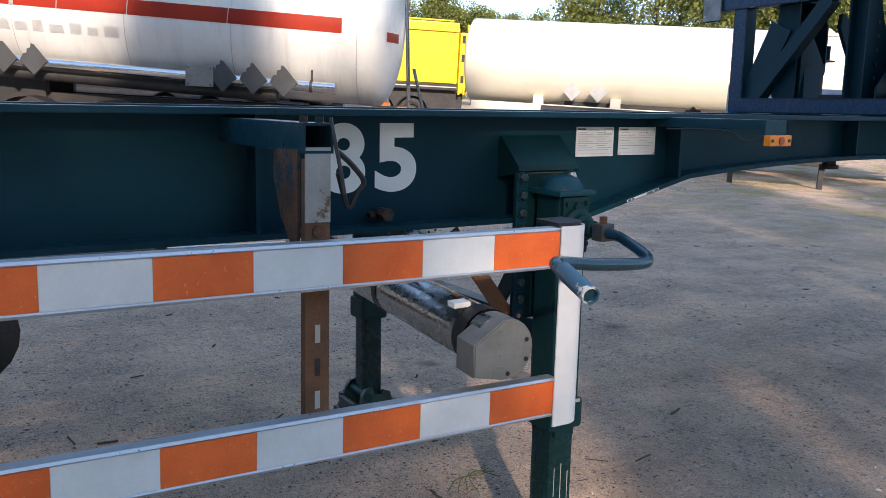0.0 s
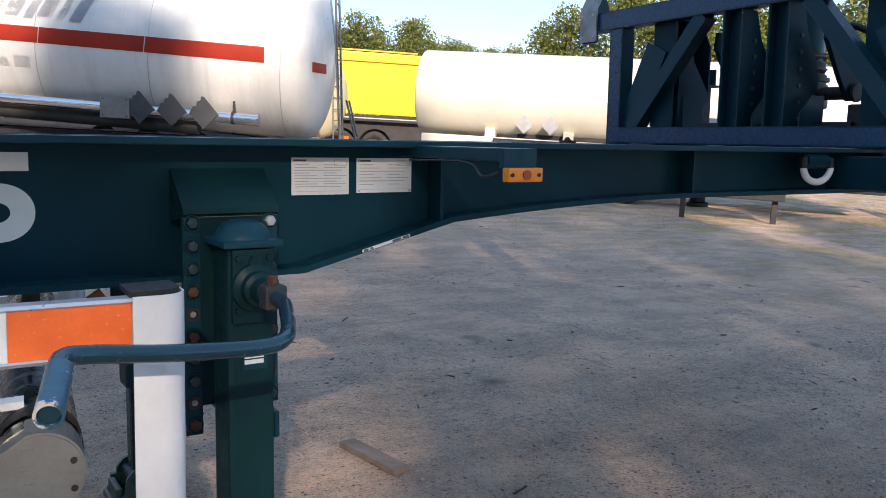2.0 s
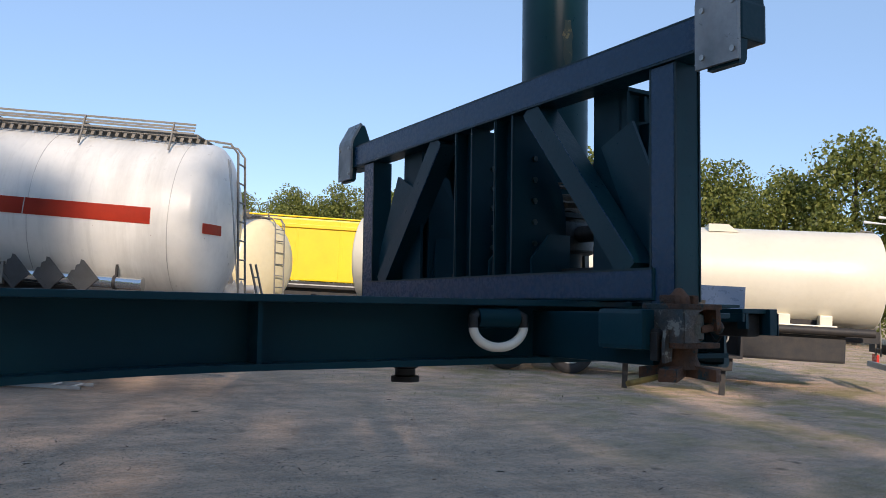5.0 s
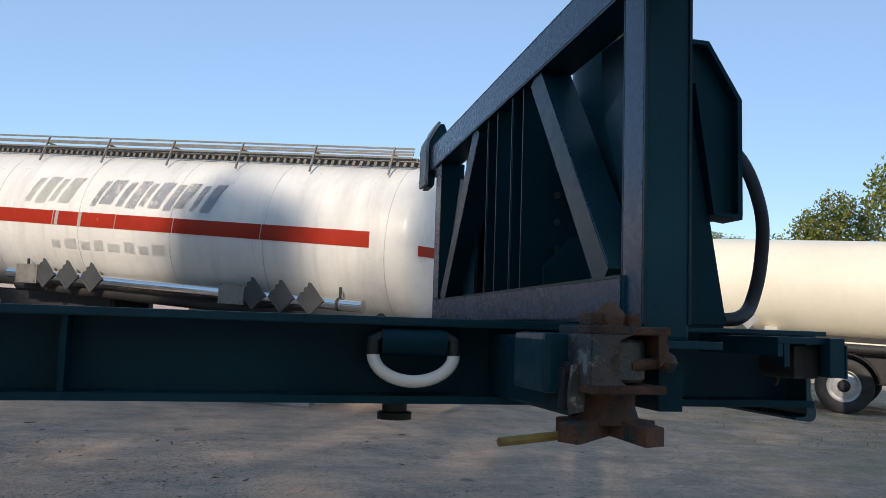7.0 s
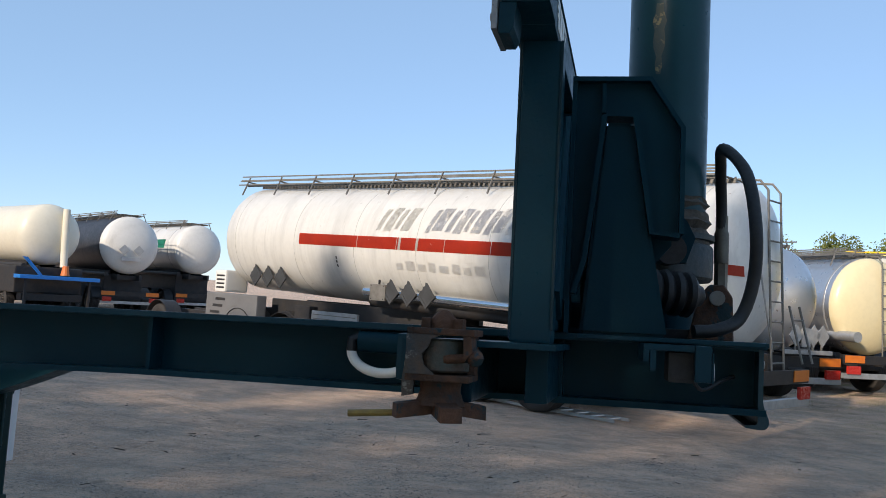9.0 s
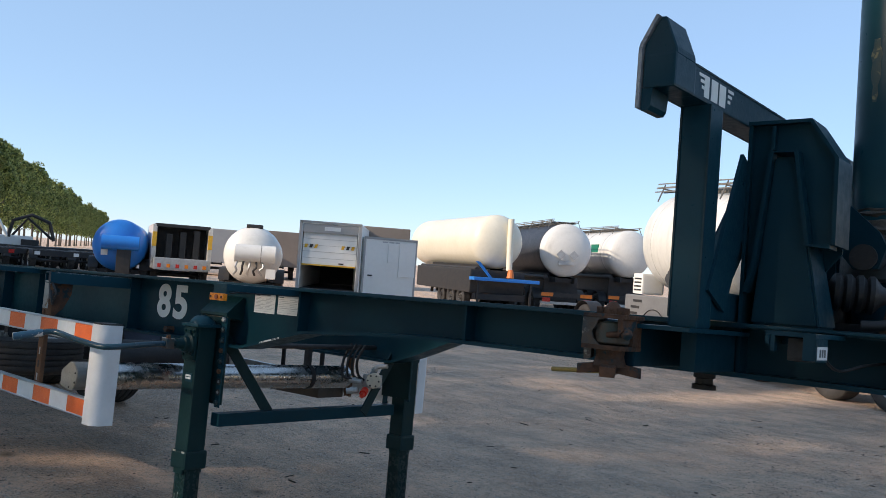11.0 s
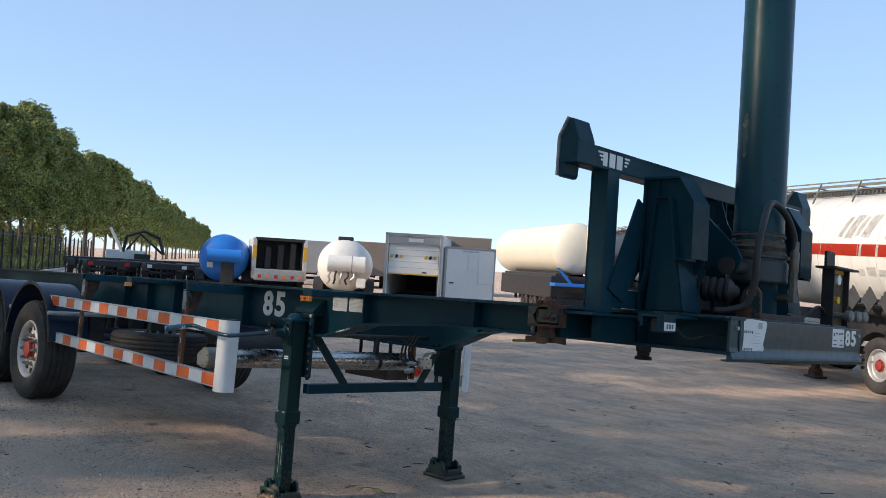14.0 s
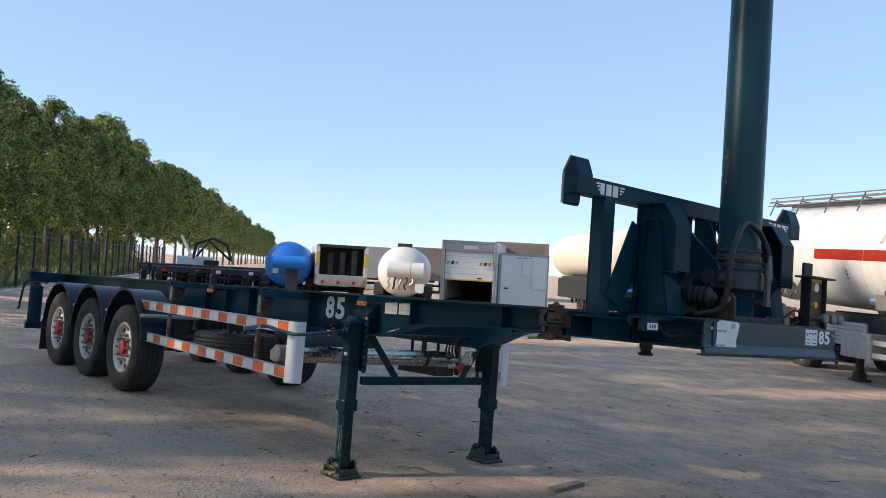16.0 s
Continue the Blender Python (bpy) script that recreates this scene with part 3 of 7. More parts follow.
for k, (a, c, d, e) in enumerate(((0.448, 0.465, -0.060, -0.042), (0.475, 0.500, -0.050, -0.040), (0.515, 0.535, -0.053, -0.042), (0.545, 0.568, -0.050, -0.038), (0.448, 0.490, -0.110, -0.104), (0.448, 0.490, -0.088, -0.082), (0.530, 0.560, -0.086, -0.081), (0.525, 0.568, -0.112, -0.105))):
    part("pictogram", bx(5.1436, 5.1442, a, c, d, e), INK, sign)
numerals("fleet_number", "85", ((0, 0.064, 0, 0.088), (0.076, 0.140, 0, 0.088)), WHITEPAINT, front_beam, pose(5.1424, 0.603, -0.112, 90, 0, 90))
for y, z in ((-0.605, -0.055), (0.775, -0.05)):
    rod(bm := bmesh.new(), (5.142, y, z), (5.152, y, z), 0.010, 10)
    part("bolt", bm, GALV, front_beam)
# the beam stands slightly askew to the frame
for ob in [front_beam] + list(front_beam.children_recursive):
    for v in ob.data.vertices:
        v.co.x += 0.034 * (v.co.y + 0.6) - 0.017

# large fleet number, plates and stickers on the beam's side
numerals("fleet_number", "85", ((0, 0.140, 0, 0.203), (0.172, 0.312, 0, 0.203)), WHITEPAINT, chassis, pose(1.010, -0.5872, -0.243, 90, 0, 0))
numerals("fleet_number", "85", ((0, 0.140, 0, 0.203), (0.172, 0.312, 0, 0.203)), WHITEPAINT, chassis, pose(1.322, 0.5872, -0.243, 90, 0, 180))


def data_plate(x0, x1, z0, z1, rows):
    p = part("data_plate", bx(x0, x1, -0.5885, -0.586, z0, z1, 0.0006), PAPER, chassis, "white data plate with small print")
    w, h = x1 - x0, z1 - z0
    for a, c, d, e in ((0.74, 0.96, 0.05, 0.065), (0.74, 0.96, 0.21, 0.225), (0.74, 0.745, 0.05, 0.22), (0.955, 0.96, 0.05, 0.22), (0.05, 0.95, 0.90, 0.908), (0.05, 0.95, 0.64, 0.648)):
        part("print_line", bx(x0 + a * w, x0 + c * w, -0.5892, -0.5885, z1 - e * h, z1 - d * h), INKPALE, p)
    part("print_bar", bx(x0 + 0.03 * w, x0 + 0.25 * w, -0.5892, -0.5885, z1 - 0.10 * h, z1 - 0.05 * h), INK, p)
    for i in range(rows):
        z = z1 - h * (0.18 + 0.66 * i / rows)
        part("print_bar", bx(x0 + 0.05 * w, x0 + (0.30 + 0.13 * (i * 7 % 3)) * w, -0.5892, -0.5885, z - 0.022 * h, z), INKPALE, p)
        part("print_bar", bx(x0 + 0.55 * w, x0 + (0.78 + 0.08 * (i * 5 % 3)) * w, -0.5892, -0.5885, z - 0.022 * h, z), INKPALE, p)
    return p


plate = data_plate(1.948, 2.118, -0.150, -0.049, 9)
plate2 = data_plate(2.142, 2.320, -0.147, -0.050, 7)
for i in range(4):
    part("rivet", bx(2.146 + 0.165 * (i % 2), 2.152 + 0.165 * (i % 2), -0.590, -0.5885, -0.145 + 0.085 * (i // 2), -0.139 + 0.085 * (i // 2)), GALV, plate2)
bm = bmesh.new()
bar(bm, (2.12, -0.669, -0.301), (2.27, -0.669, -0.263), 0.0015, 0.008)
rs = part("reflective_strip", bm, PAPER, chassis, "scuffed white printed strip")
for a, c in ((0.03, 0.12), (0.16, 0.22), (0.62, 0.80), (0.84, 0.97)):
    bm = bmesh.new()
    bar(bm, (2.12 + 0.15 * a, -0.670, -0.301 + 0.038 * a), (2.12 + 0.15 * c, -0.670, -0.301 + 0.038 * c), 0.0012, 0.006)
    part("print_bar", bm, INK, rs)

# recovery ring of each side, hung from a tube under the flange
for s in (-1, 1):
    bm = bmesh.new()
    rod(bm, (4.075, s * 0.655, -0.052), (4.215, s * 0.655, -0.052), 0.030, 16)
    holder = part("ring_holder", bm, GREEN, chassis, smooth=True)
    arc = [(4.145 + 0.088 * math.cos(a), s * 0.672, -0.077 + 0.058 * math.sin(a)) for a in [math.pi + math.pi * i / 16 for i in range(17)]]
    part("ring", tube(bmesh.new(), arc, 0.0135, 12), WHITEPAINT, holder, "white painted recovery ring", True)
    for x in (4.057, 4.233):
        part("ring_end", tube(bmesh.new(), [(x, s * 0.672, -0.080), (x, s * 0.670, -0.05), (x + (0.02 if x < 4.1 else -0.02), s * 0.660, -0.04)], 0.0145, 10), BLACK, holder, "", True)


# twist locks at the front corners
def twist_lock(s):
    def Y(a, c):
        return (min(s * a, s * c), max(s * a, s * c))
    arm = part("lock_arm", bx(4.280, 4.333, *Y(0.925, 1.085), -0.125, -0.022, 0.012), GREENWORN, chassis, "box arm that carries the twist lock")
    box(bm := bmesh.new(), 4.335, 4.45, *Y(0.586, 1.07), -0.165, -0.03, 0.006)
    part("lock_bracket", bm, GREEN, arm)
    bm = bmesh.new()
    box(bm, 4.332, 4.475, *Y(1.075, 1.21), -0.022, -0.008, 0.003)
    lock = part("twist_lock", bm, RUST, chassis, "rusty twist lock with a cone and wing nut")
    part("bottom_plate", bx(4.332, 4.468, *Y(1.075, 1.21), -0.118, -0.104, 0.003), RUST, lock)
    torn = mat("scraped_lock_plate", (0.030, 0.052, 0.066), 0.5, 0.2, (0.10, 0.06, 0.035), 0.9, 16, bump=0.4, wear=(0.22, 0.22, 0.20), wear_scale=20, wear_from=0.58, wear_soft=0.05)
    part("side_plate", bx(4.332, 4.344, *Y(1.075, 1.21), -0.104, -0.022), torn, lock)
    part("torn_flange", prism(bmesh.new(), [(4.335, -0.022), (4.405, -0.022), (4.385, -0.030), (4.378, -0.050), (4.366, -0.062), (4.372, -0.085), (4.395, -0.104), (4.335, -0.104)], "y", *Y(1.205, 1.212)), torn, lock)
    part("hanging_strap", prism(bmesh.new(), [(4.322, -0.075), (4.336, -0.072), (4.346, -0.10), (4.342, -0.150), (4.318, -0.155), (4.316, -0.12)], "y", *Y(1.155, 1.165)), torn, lock)
    part("side_plate", bx(4.452, 4.466, *Y(1.075, 1.13), -0.104, -0.022), RUST, lock)
    part("torn_edge", prism(bmesh.new(), [(4.452, -0.022), (4.468, -0.022), (4.472, -0.055), (4.455, -0.075)], "y", *Y(1.13, 1.21)), RUST, lock)
    bm = bmesh.new()
    lathe(bm, [(0.055, -0.10), (0.06, -0.095), (0.06, -0.035), (0.055, -0.03)], Matrix.Translation((4.397, s * 1.14, 0)), 20)
    part("lock_barrel", bm, mat("barrel_paint", (0.05, 0.075, 0.07), 0.6, 0.2, (0.13, 0.07, 0.04), 0.9, 14, bump=0.4, wear=(0.25, 0.27, 0.27), wear_scale=12, wear_from=0.66), lock, "", True)
    bm = bmesh.new()
    for a in (-0.035, 0.035):
        box(bm, 4.397 + a - 0.010, 4.397 + a + 0.010, *Y(1.115, 1.165), -0.008, 0.014, 0.003)
    lathe(bm, [(0.034, -0.008), (0.033, 0.008), (0.012, 0.030), (0.004, 0.033)], Matrix.Translation((4.397, s * 1.14, 0)) @ Matrix.Diagonal((1, 0.7, 1, 1)), 16)
    part("lock_cone", bm, RUST, lock, "", True)
    bm = bmesh.new()
    lathe(bm, [(0.046, -0.118), (0.044, -0.140), (0.050, -0.158), (0.056, -0.17)], Matrix.Translation((4.397, s * 1.14, 0)), 18)
    part("wing_nut", bm, RUST, lock, "", True)
    for k in range(4):
        bm = bmesh.new()
        a = radians(25 + 90 * k)
        m = Matrix.Translation((4.397, s * 1.14, -0.172)) @ Matrix.Rotation(a, 4, "Z")
        q = bmesh.ops.create_cube(bm, size=1.0, matrix=m @ Matrix.Translation((0.055, 0, 0)) @ Matrix.Diagonal((0.085, 0.046, 0.030, 1)))["verts"]
        for v in q:
            if (m.inverted() @ v.co).x > 0.08:
                v.co.z += -0.012
        part("wing", bm, RUST, lock)
    part("lever", tube(bmesh.new(), [(4.36, s * 1.16, -0.19), (4.30, s * 1.18, -0.193), (4.20, s * 1.20, -0.200)], 0.0075, 8), LEVER, lock, "bent lever with worn yellow paint", True)
    bm = bmesh.new()
    rod(bm, (4.44, s * 1.15, -0.072), (4.50, s * 1.15, -0.066), 0.010, 10)
    lathe(bm, [(0.004, -0.018), (0.014, -0.012), (0.019, 0), (0.014, 0.012), (0.004, 0.018)], Matrix.Translation((4.505, s * 1.15, -0.066)), 14)
    part("knob", bm, RUST, lock, "", True)
    bm = bmesh.new()
    rod(bm, (4.318, s * 1.13, -0.085), (4.334, s * 1.13, -0.085), 0.016, 12)
    box(bm, 4.314, 4.328, *Y(1.118, 1.142), -0.15, -0.08, 0.003)
    part("latch", bm, DARK, lock)
    for ob in [lock] + list(lock.children):
        kind = ob.name.split(".")[0]
        for v in ob.data.vertices:
            v.co.x -= 0.038 if kind == "knob" else 0.009
            v.co.y -= s * {"knob": -0.01, "lever": 0.075}.get(kind, 0.032)


for s in (-1, 1):
    twist_lock(s)

# ---- head frame ----
head = part("head_frame", bx(4.505, 4.60, -1.09, 1.09, 0.650, 0.750, 0.006), GREENWORN, chassis, "scratched dark green head frame")
lr = part("lower_rail", bx(4.505, 4.60, -0.91, 0.91, 0.002, 0.092, 0.006), GREENWORN, head)
# faces towards -x carry the sky's reflection in their colour, besides scuffs
part("scuffed_face", bx(4.502, 4.505, -0.905, 0.905, 0.010, 0.086), SCUFFSKY, lr)
part("scuffed_face", bx(4.502, 4.505, -1.08, 1.08, 0.656, 0.744), SCUFFSKY, head)
for z in (0.652, 0.748):
    part("chipped_edge", bx(4.5025, 4.508, -1.085, 1.085, z - 0.003, z + 0.003), EDGE, head)
part("chipped_edge", bx(4.5025, 4.508, -0.905, 0.905, 0.087, 0.093), EDGE, lr)
part("chipped_edge", bx(4.597, 4.6025, -1.085, 1.085, 0.745, 0.7515), EDGE, head)
for s in (-1, 1):
    def Y(a, c):
        return (min(s * a, s * c), max(s * a, s * c))
    part("post", bx(4.515, 4.610, *Y(0.89, 0.986), -0.03, 0.650, 0.007), GREENWORN, head)
    part("scuffed_face", bx(4.512, 4.515, *Y(0.895, 0.981), -0.02, 0.645), SCUFFSKY, head)
    for x, a in ((4.515, 0.986), (4.515, 0.89), (4.610, 0.986)):
        part("chipped_edge", bx(x - 0.003, x + 0.003, s * a - 0.003, s * a + 0.003, 0.0, 0.648), EDGE, head)
    part("post_plate", bx(4.43, 4.63, *Y(0.62, 1.075), -0.044, -0.03, 0.002), GREENWORN, head)
    bm = bmesh.new()
    box(bm, 4.555, 4.606, *Y(0.676, 0.97), -0.165, -0.044, 0.002)
    part("post_bracket", bm, GREEN, head)
    # hook block at the beam's end, with a scuffed wear plate towards the container
    bm = bmesh.new()
    box(bm, 4.500, 4.603, *Y(1.085, 1.222), 0.648, 0.752, 0.008)
    hook = part("corner_hook", bm, GREENWORN, head, "hook block at the end of the head frame")
    bm = bmesh.new()
    prism(bm, [(4.497, 0.745), (4.604, 0.745), (4.602, 0.765), (4.562, 0.864), (4.545, 0.864), (4.497, 0.782)], "y", *Y(1.092, 1.218))
    bmesh.ops.bevel(bm, geom=bm.edges[:], offset=0.004, segments=1, affect="EDGES")
    part("hook_fin", bm, GREENWORN, hook)
    part("hook_lip", prism(bmesh.new(), [(4.497, 0.649), (4.532, 0.649), (4.528, 0.598), (4.520, 0.585), (4.497, 0.585)], "y", *Y(1.115, 1.218)), GREENWORN, hook)
    bm = bmesh.new()
    strip(bm, [(4.494, 0.592), (4.494, 0.765), (4.4965, 0.780), (4.544, 0.866)], 0.012, "y", *Y(1.085, 1.226))
    part("wear_plate", bm, mat("scuffed_bare_steel", (0.36, 0.37, 0.38), 0.5, 0.3, (0.14, 0.16, 0.17), 0.9, 6, wear=(0.05, 0.06, 0.07), wear_scale=10, wear_from=0.58), hook, "scuffed bare steel wear plate")
    for y in (1.11, 1.21):
        for z, x in ((0.62, 4.482), (0.745, 4.482), (0.835, 4.517)):
            rod(bm := bmesh.new(), (x - 0.004, s * y, z), (x + 0.004, s * y, z), 0.008, 8)
            part("bolt", bm, GALV, hook)
    # diagonals
    bm = bmesh.new()
    bar(bm, (4.552, s * 0.80, 0.085), (4.552, s * 0.31, 0.655), 0.075, 0.085, up=(1, 0, 0))
    dg = part("diagonal", bm, GREENWORN, head)
    bm = bmesh.new()
    bar(bm, (4.5125, s * 0.795, 0.095), (4.5125, s * 0.315, 0.645), 0.078, 0.003, up=(1, 0, 0))
    part("scuffed_face", bm, SCUFFSKY, dg)
    # maker's mark drawn as plain shapes
    for i in range(3):
        w = 0.042 - 0.011 * i
        for y in (1.06 - (0.042 - w), 0.845):
            a0, a1 = sorted((s * y, s * (y - w)))
            part("mark_bar", bx(4.6002, 4.6014, a0, a1, 0.722 - 0.018 * i, 0.732 - 0.018 * i), WHITEPAINT, head)
    y0 = min(s * 1.02, s * 0.86)
    for a, c in ((0.0, 0.034), (0.050, 0.097), (0.110, 0.157)):
        part("mark_block", bx(4.6002, 4.6014, y0 + a, y0 + c, 0.664, 0.733), WHITEPAINT, head)


# two uprights between the rails, each with a sloping gusset towards the cylinder
for y0, y1, yg in ((0.050, 0.165, 0.052), (-0.215, -0.105, -0.213)):
    bm = bmesh.new()
    box(bm, 4.560, 4.569, y0 + 0.009, y1 - 0.009, 0.092, 0.650)
    box(bm, 4.512, 4.598, y0, y0 + 0.009, 0.092, 0.650)
    box(bm, 4.512, 4.598, y1 - 0.009, y1, 0.092, 0.650)
    up = part("upright", bm, GREEN, head)
    for y in (y0, y1):
        part("chipped_edge", bx(4.5095, 4.5125, y - 0.003, y + 0.003, 0.094, 0.648), EDGE, up)
    part("gusset", prism(bmesh.new(), [(4.598, 0.645), (4.625, 0.645), (4.665, 0.520), (4.745, 0.400), (4.765, 0.30), (4.765, 0.02), (4.598, 0.02)], "y", yg, yg + 0.011), GREEN, up)
    for k in range(6):
        part("bolt", rod(bmesh.new(), (4.615, yg - 0.008, 0.13 + 0.075 * k), (4.615, yg, 0.13 + 0.075 * k), 0.011, 6), BOLT, up)
    part("foot_bracket", prism(bmesh.new(), [(4.560, 0.094), (4.560, 0.150), (4.640, 0.235), (4.735, 0.235), (4.735, 0.094)], "y", yg - 0.060, yg - 0.050), GREENWORN, up)

# the frame stands a little out of square: its top rises towards one side and the other end is set forward
for ob in [head] + list(head.children_recursive):
    for v in ob.data.vertices:
        v.co.z += 0.011 * (1.1 - v.co.y) * min(1.0, max(0.0, v.co.z / 0.65))
        v.co.x += 0.034 * (v.co.y + 1.0)

# cylinder supports: a tapered column and a bent hood beside it
def support(s):
    def Y(a, c):
        return (min(s * a, s * c), max(s * a, s * c))
    bm = bmesh.new()
    lo = [(4.665, 0.69), (4.885, 0.69), (4.885, 0.50), (4.665, 0.50)]
    hi = [(4.712, 0.69), (4.785, 0.69), (4.785, 0.56), (4.712, 0.56)]
    vs = [bm.verts.new((x, s * y, 0.0)) for x, y in lo] + [bm.verts.new((x, s * y, 0.555)) for x, y in hi]
    for f in ((0, 1, 2, 3), (4, 5, 6, 7), (0, 1, 5, 4), (1, 2, 6, 5), (2, 3, 7, 6), (3, 0, 4, 7)):
        bm.faces.new([vs[i] for i in f])
    bmesh.ops.bevel(bm, geom=bm.edges[:], offset=0.008, segments=2, affect="EDGES")
    col = part("cylinder_support", bm, GREEN, chassis, "tapered box column with a bent hood")
    bm = bmesh.new()
    outline = [(4.625, 0.10), (4.625, 0.665), (4.824, 0.665), (4.905, 0.540), (4.907, 0.265), (4.845, 0.265), (4.795, 0.57), (4.705, 0.57), (4.66, 0.16), (4.645, 0.10)]
    prism(bm, outline, "y", *Y(0.655, 0.667))
    part("hood_plate", bm, GREEN, col)
    bm = bmesh.new()
    strip(bm, [(4.625, 0.665), (4.824, 0.665), (4.905, 0.540), (4.907, 0.265)], 0.012, "y", *Y(0.54, 0.695))
    part("hood", bm, GREEN, col)
    bm = bmesh.new()
    strip(bm, [(4.907, 0.265), (4.845, 0.265), (4.795, 0.57), (4.705, 0.57), (4.665, 0.19), (4.640, 0.105)], 0.013, "y", *Y(0.63, 0.712))
    part("hood_lip", bm, GREEN, col)
    part("rear_web", bx(4.625, 4.637, *Y(0.54, 0.69), 0.0, 0.665), GREEN, col)
    part("rib", bx(4.703, 4.713, *Y(0.60, 0.69), 0.58, 0.66), GREEN, col)
    bm = bmesh.new()
    prism(bm, [(4.68, 0.50), (4.69, 0.58), (4.72, 0.58), (4.96, 0.35), (4.985, 0.30), (4.96, 0.225), (4.88, 0.22), (4.80, 0.32)], "y", *Y(0.30, 0.325))
    part("pivot_plate", bm, GREEN, col)
    bm = bmesh.new()
    prism(bm, [(4.66, 0.03), (4.66, 0.55), (4.70, 0.55), (4.90, 0.28), (4.90, 0.25), (4.72, 0.03)], "y", *Y(0.53, 0.542))
    part("inner_gusset", bm, GREEN, col)
    bm = bmesh.new()
    bar(bm, (4.618, s * 0.875, 0.06), (4.618, s * 0.655, 0.53), 0.15, 0.012, up=(1, 0, 0))
    part("brace", bm, GREENWORN, col)


for s in (-1, 1):
    support(s)

# the tall tipping cylinder with its collar, trunnion and base
PCX, PCY = 4.915, 0.0
bm = bmesh.new()
lathe(bm, [(0.132, 0.40), (0.132, 1.3), (0.130, 2.55), (0.10, 2.58)], Matrix.Translation((PCX, PCY, 0)), 40)
ram = part("tipping_cylinder", bm, mat("cylinder_paint", (0.009, 0.056, 0.072), 0.34, 0, (0.007, 0.042, 0.056), 0.7, 2.0, bump=0.03, wear=(0.05, 0.075, 0.07), wear_scale=4, wear_from=0.70, wear_soft=0.04, spec=0.2), chassis, "tall dark green tipping cylinder standing upright", True)
bm = bmesh.new()
rows = []
for i in range(9):
    a0 = math.radians(252)
    z = 0.86 + 0.03 * i
    hw = 0.16 * (1 - abs(i - 5) / 7.5) * (1 + 0.3 * math.sin(i * 2.3))
    rows.append([bm.verts.new((PCX + 0.1333 * math.cos(a0 + hw * k), PCY + 0.1333 * math.sin(a0 + hw * k), z)) for k in (-1, -0.4, 0.3, 1)])
for a, c in zip(rows, rows[1:]):
    for k in range(3):
        bm.faces.new((a[k], a[k + 1], c[k + 1], c[k]))
part("stain", bm, mat("pale_stain", (0.022, 0.055, 0.056), 0.5, 0, (0.05, 0.07, 0.05), 0.9, 25, wear=(0.20, 0.18, 0.09), wear_scale=38, wear_from=0.56, wear_soft=0.06), ram, "pale green weathered stain", True)
bm = bmesh.new()
prof = [(0.146 - 0.0012 * i + 0.006 * math.sin(i * 2.1) + 0.005 * math.sin(i * 5.3), 0.345 + 0.0098 * i) for i in range(13)]
lathe(bm, prof, Matrix.Translation((PCX, PCY, 0)), 30)
for v in bm.verts:
    v.co += Vector((noise.noise(v.co * 30), noise.noise(v.co * 30 + Vector((5, 0, 0))), noise.noise(v.co * 25))) * 0.010
part("greasy_collar", bm, GREASE, ram, "collar of caked grease and dirt", True)
bm = bmesh.new()
lathe(bm, [(0.12, 0.190), (0.152, 0.192), (0.160, 0.202), (0.160, 0.298), (0.155, 0.308), (0.148, 0.310), (0.148, 0.322), (0.163, 0.324), (0.163, 0.342), (0.13, 0.348)], Matrix.Translation((PCX, PCY, 0)), 36)
part("trunnion_ring", bm, mat("ring_paint", (0.010, 0.034, 0.042), 0.5, 0.1, (0.06, 0.045, 0.035), 0.8, 6, bump=0.3), ram, "", True)
bm = bmesh.new()
rod(bm, (PCX, -0.33, 0.262), (PCX, 0.33, 0.262), 0.032, 20)
rod(bm, (PCX, -0.345, 0.262), (PCX, -0.33, 0.262), 0.045, 20)
part("trunnion_pin", bm, DARK, ram, "", True)
bm = bmesh.new()
lathe(bm, [(0.105, 0.0), (0.11, 0.02), (0.11, 0.18), (0.12, 0.20)], Matrix.Translation((PCX, PCY, 0)), 28)
part("cylinder_foot", bm, GREEN, ram, "", True)
bm = bmesh.new()
prof = [(0.03, 0)]
for i in range(4):
    prof += [(0.052, 0.01 + 0.036 * i), (0.064, 0.018 + 0.036 * i), (0.066, 0.032 + 0.036 * i), (0.055, 0.042 + 0.036 * i)]
prof += [(0.036, 0.165), (0.028, 0.18), (0.012, 0.19)]
m, _ = frame_of((4.83, -0.43, 0.135), (5.02, -0.36, 0.125))
lathe(bm, prof, m, 22)
part("rubber_bellows", bm, BLACK, ram, "black ribbed rubber bellows", True)
bm = bmesh.new()
box(bm, 4.75, 4.80, -0.52, -0.40, 0.0, 0.2, 0.01)
box(bm, 4.76, 5.06, -0.30, 0.30, 0.0, 0.03, 0.004)
box(bm, 4.72, 4.77, -0.44, 0.44, 0.02, 0.12, 0.006)
part("cylinder_cradle", bm, DARK, ram)
part("base_plate", bx(4.66, 5.125, -0.72, 0.72, -0.012, -0.001, 0.002), GREENWORN, chassis)
# hydraulic hose with its crimped fitting
hose = part("hydraulic_hose", tube(bmesh.new(), smooth_path([(4.965, -0.53, 0.022), (5.03, -0.51, 0.03), (5.095, -0.465, 0.068), (5.130, -0.457, 0.18), (5.133, -0.452, 0.326), (5.118, -0.365, 0.49), (5.074, -0.20, 0.597), (5.085, -0.065, 0.56), (5.100, 0.015, 0.46), (5.105, 0.032, 0.36)], 8), 0.018, 12), BLACK, chassis, "looped black hydraulic hose", True)
bm = bmesh.new()
lathe(bm, [(0.024, 0.26), (0.024, 0.36), (0.020, 0.37), (0.020, 0.42)], Matrix.Translation((5.105, 0.032, 0)), 14)
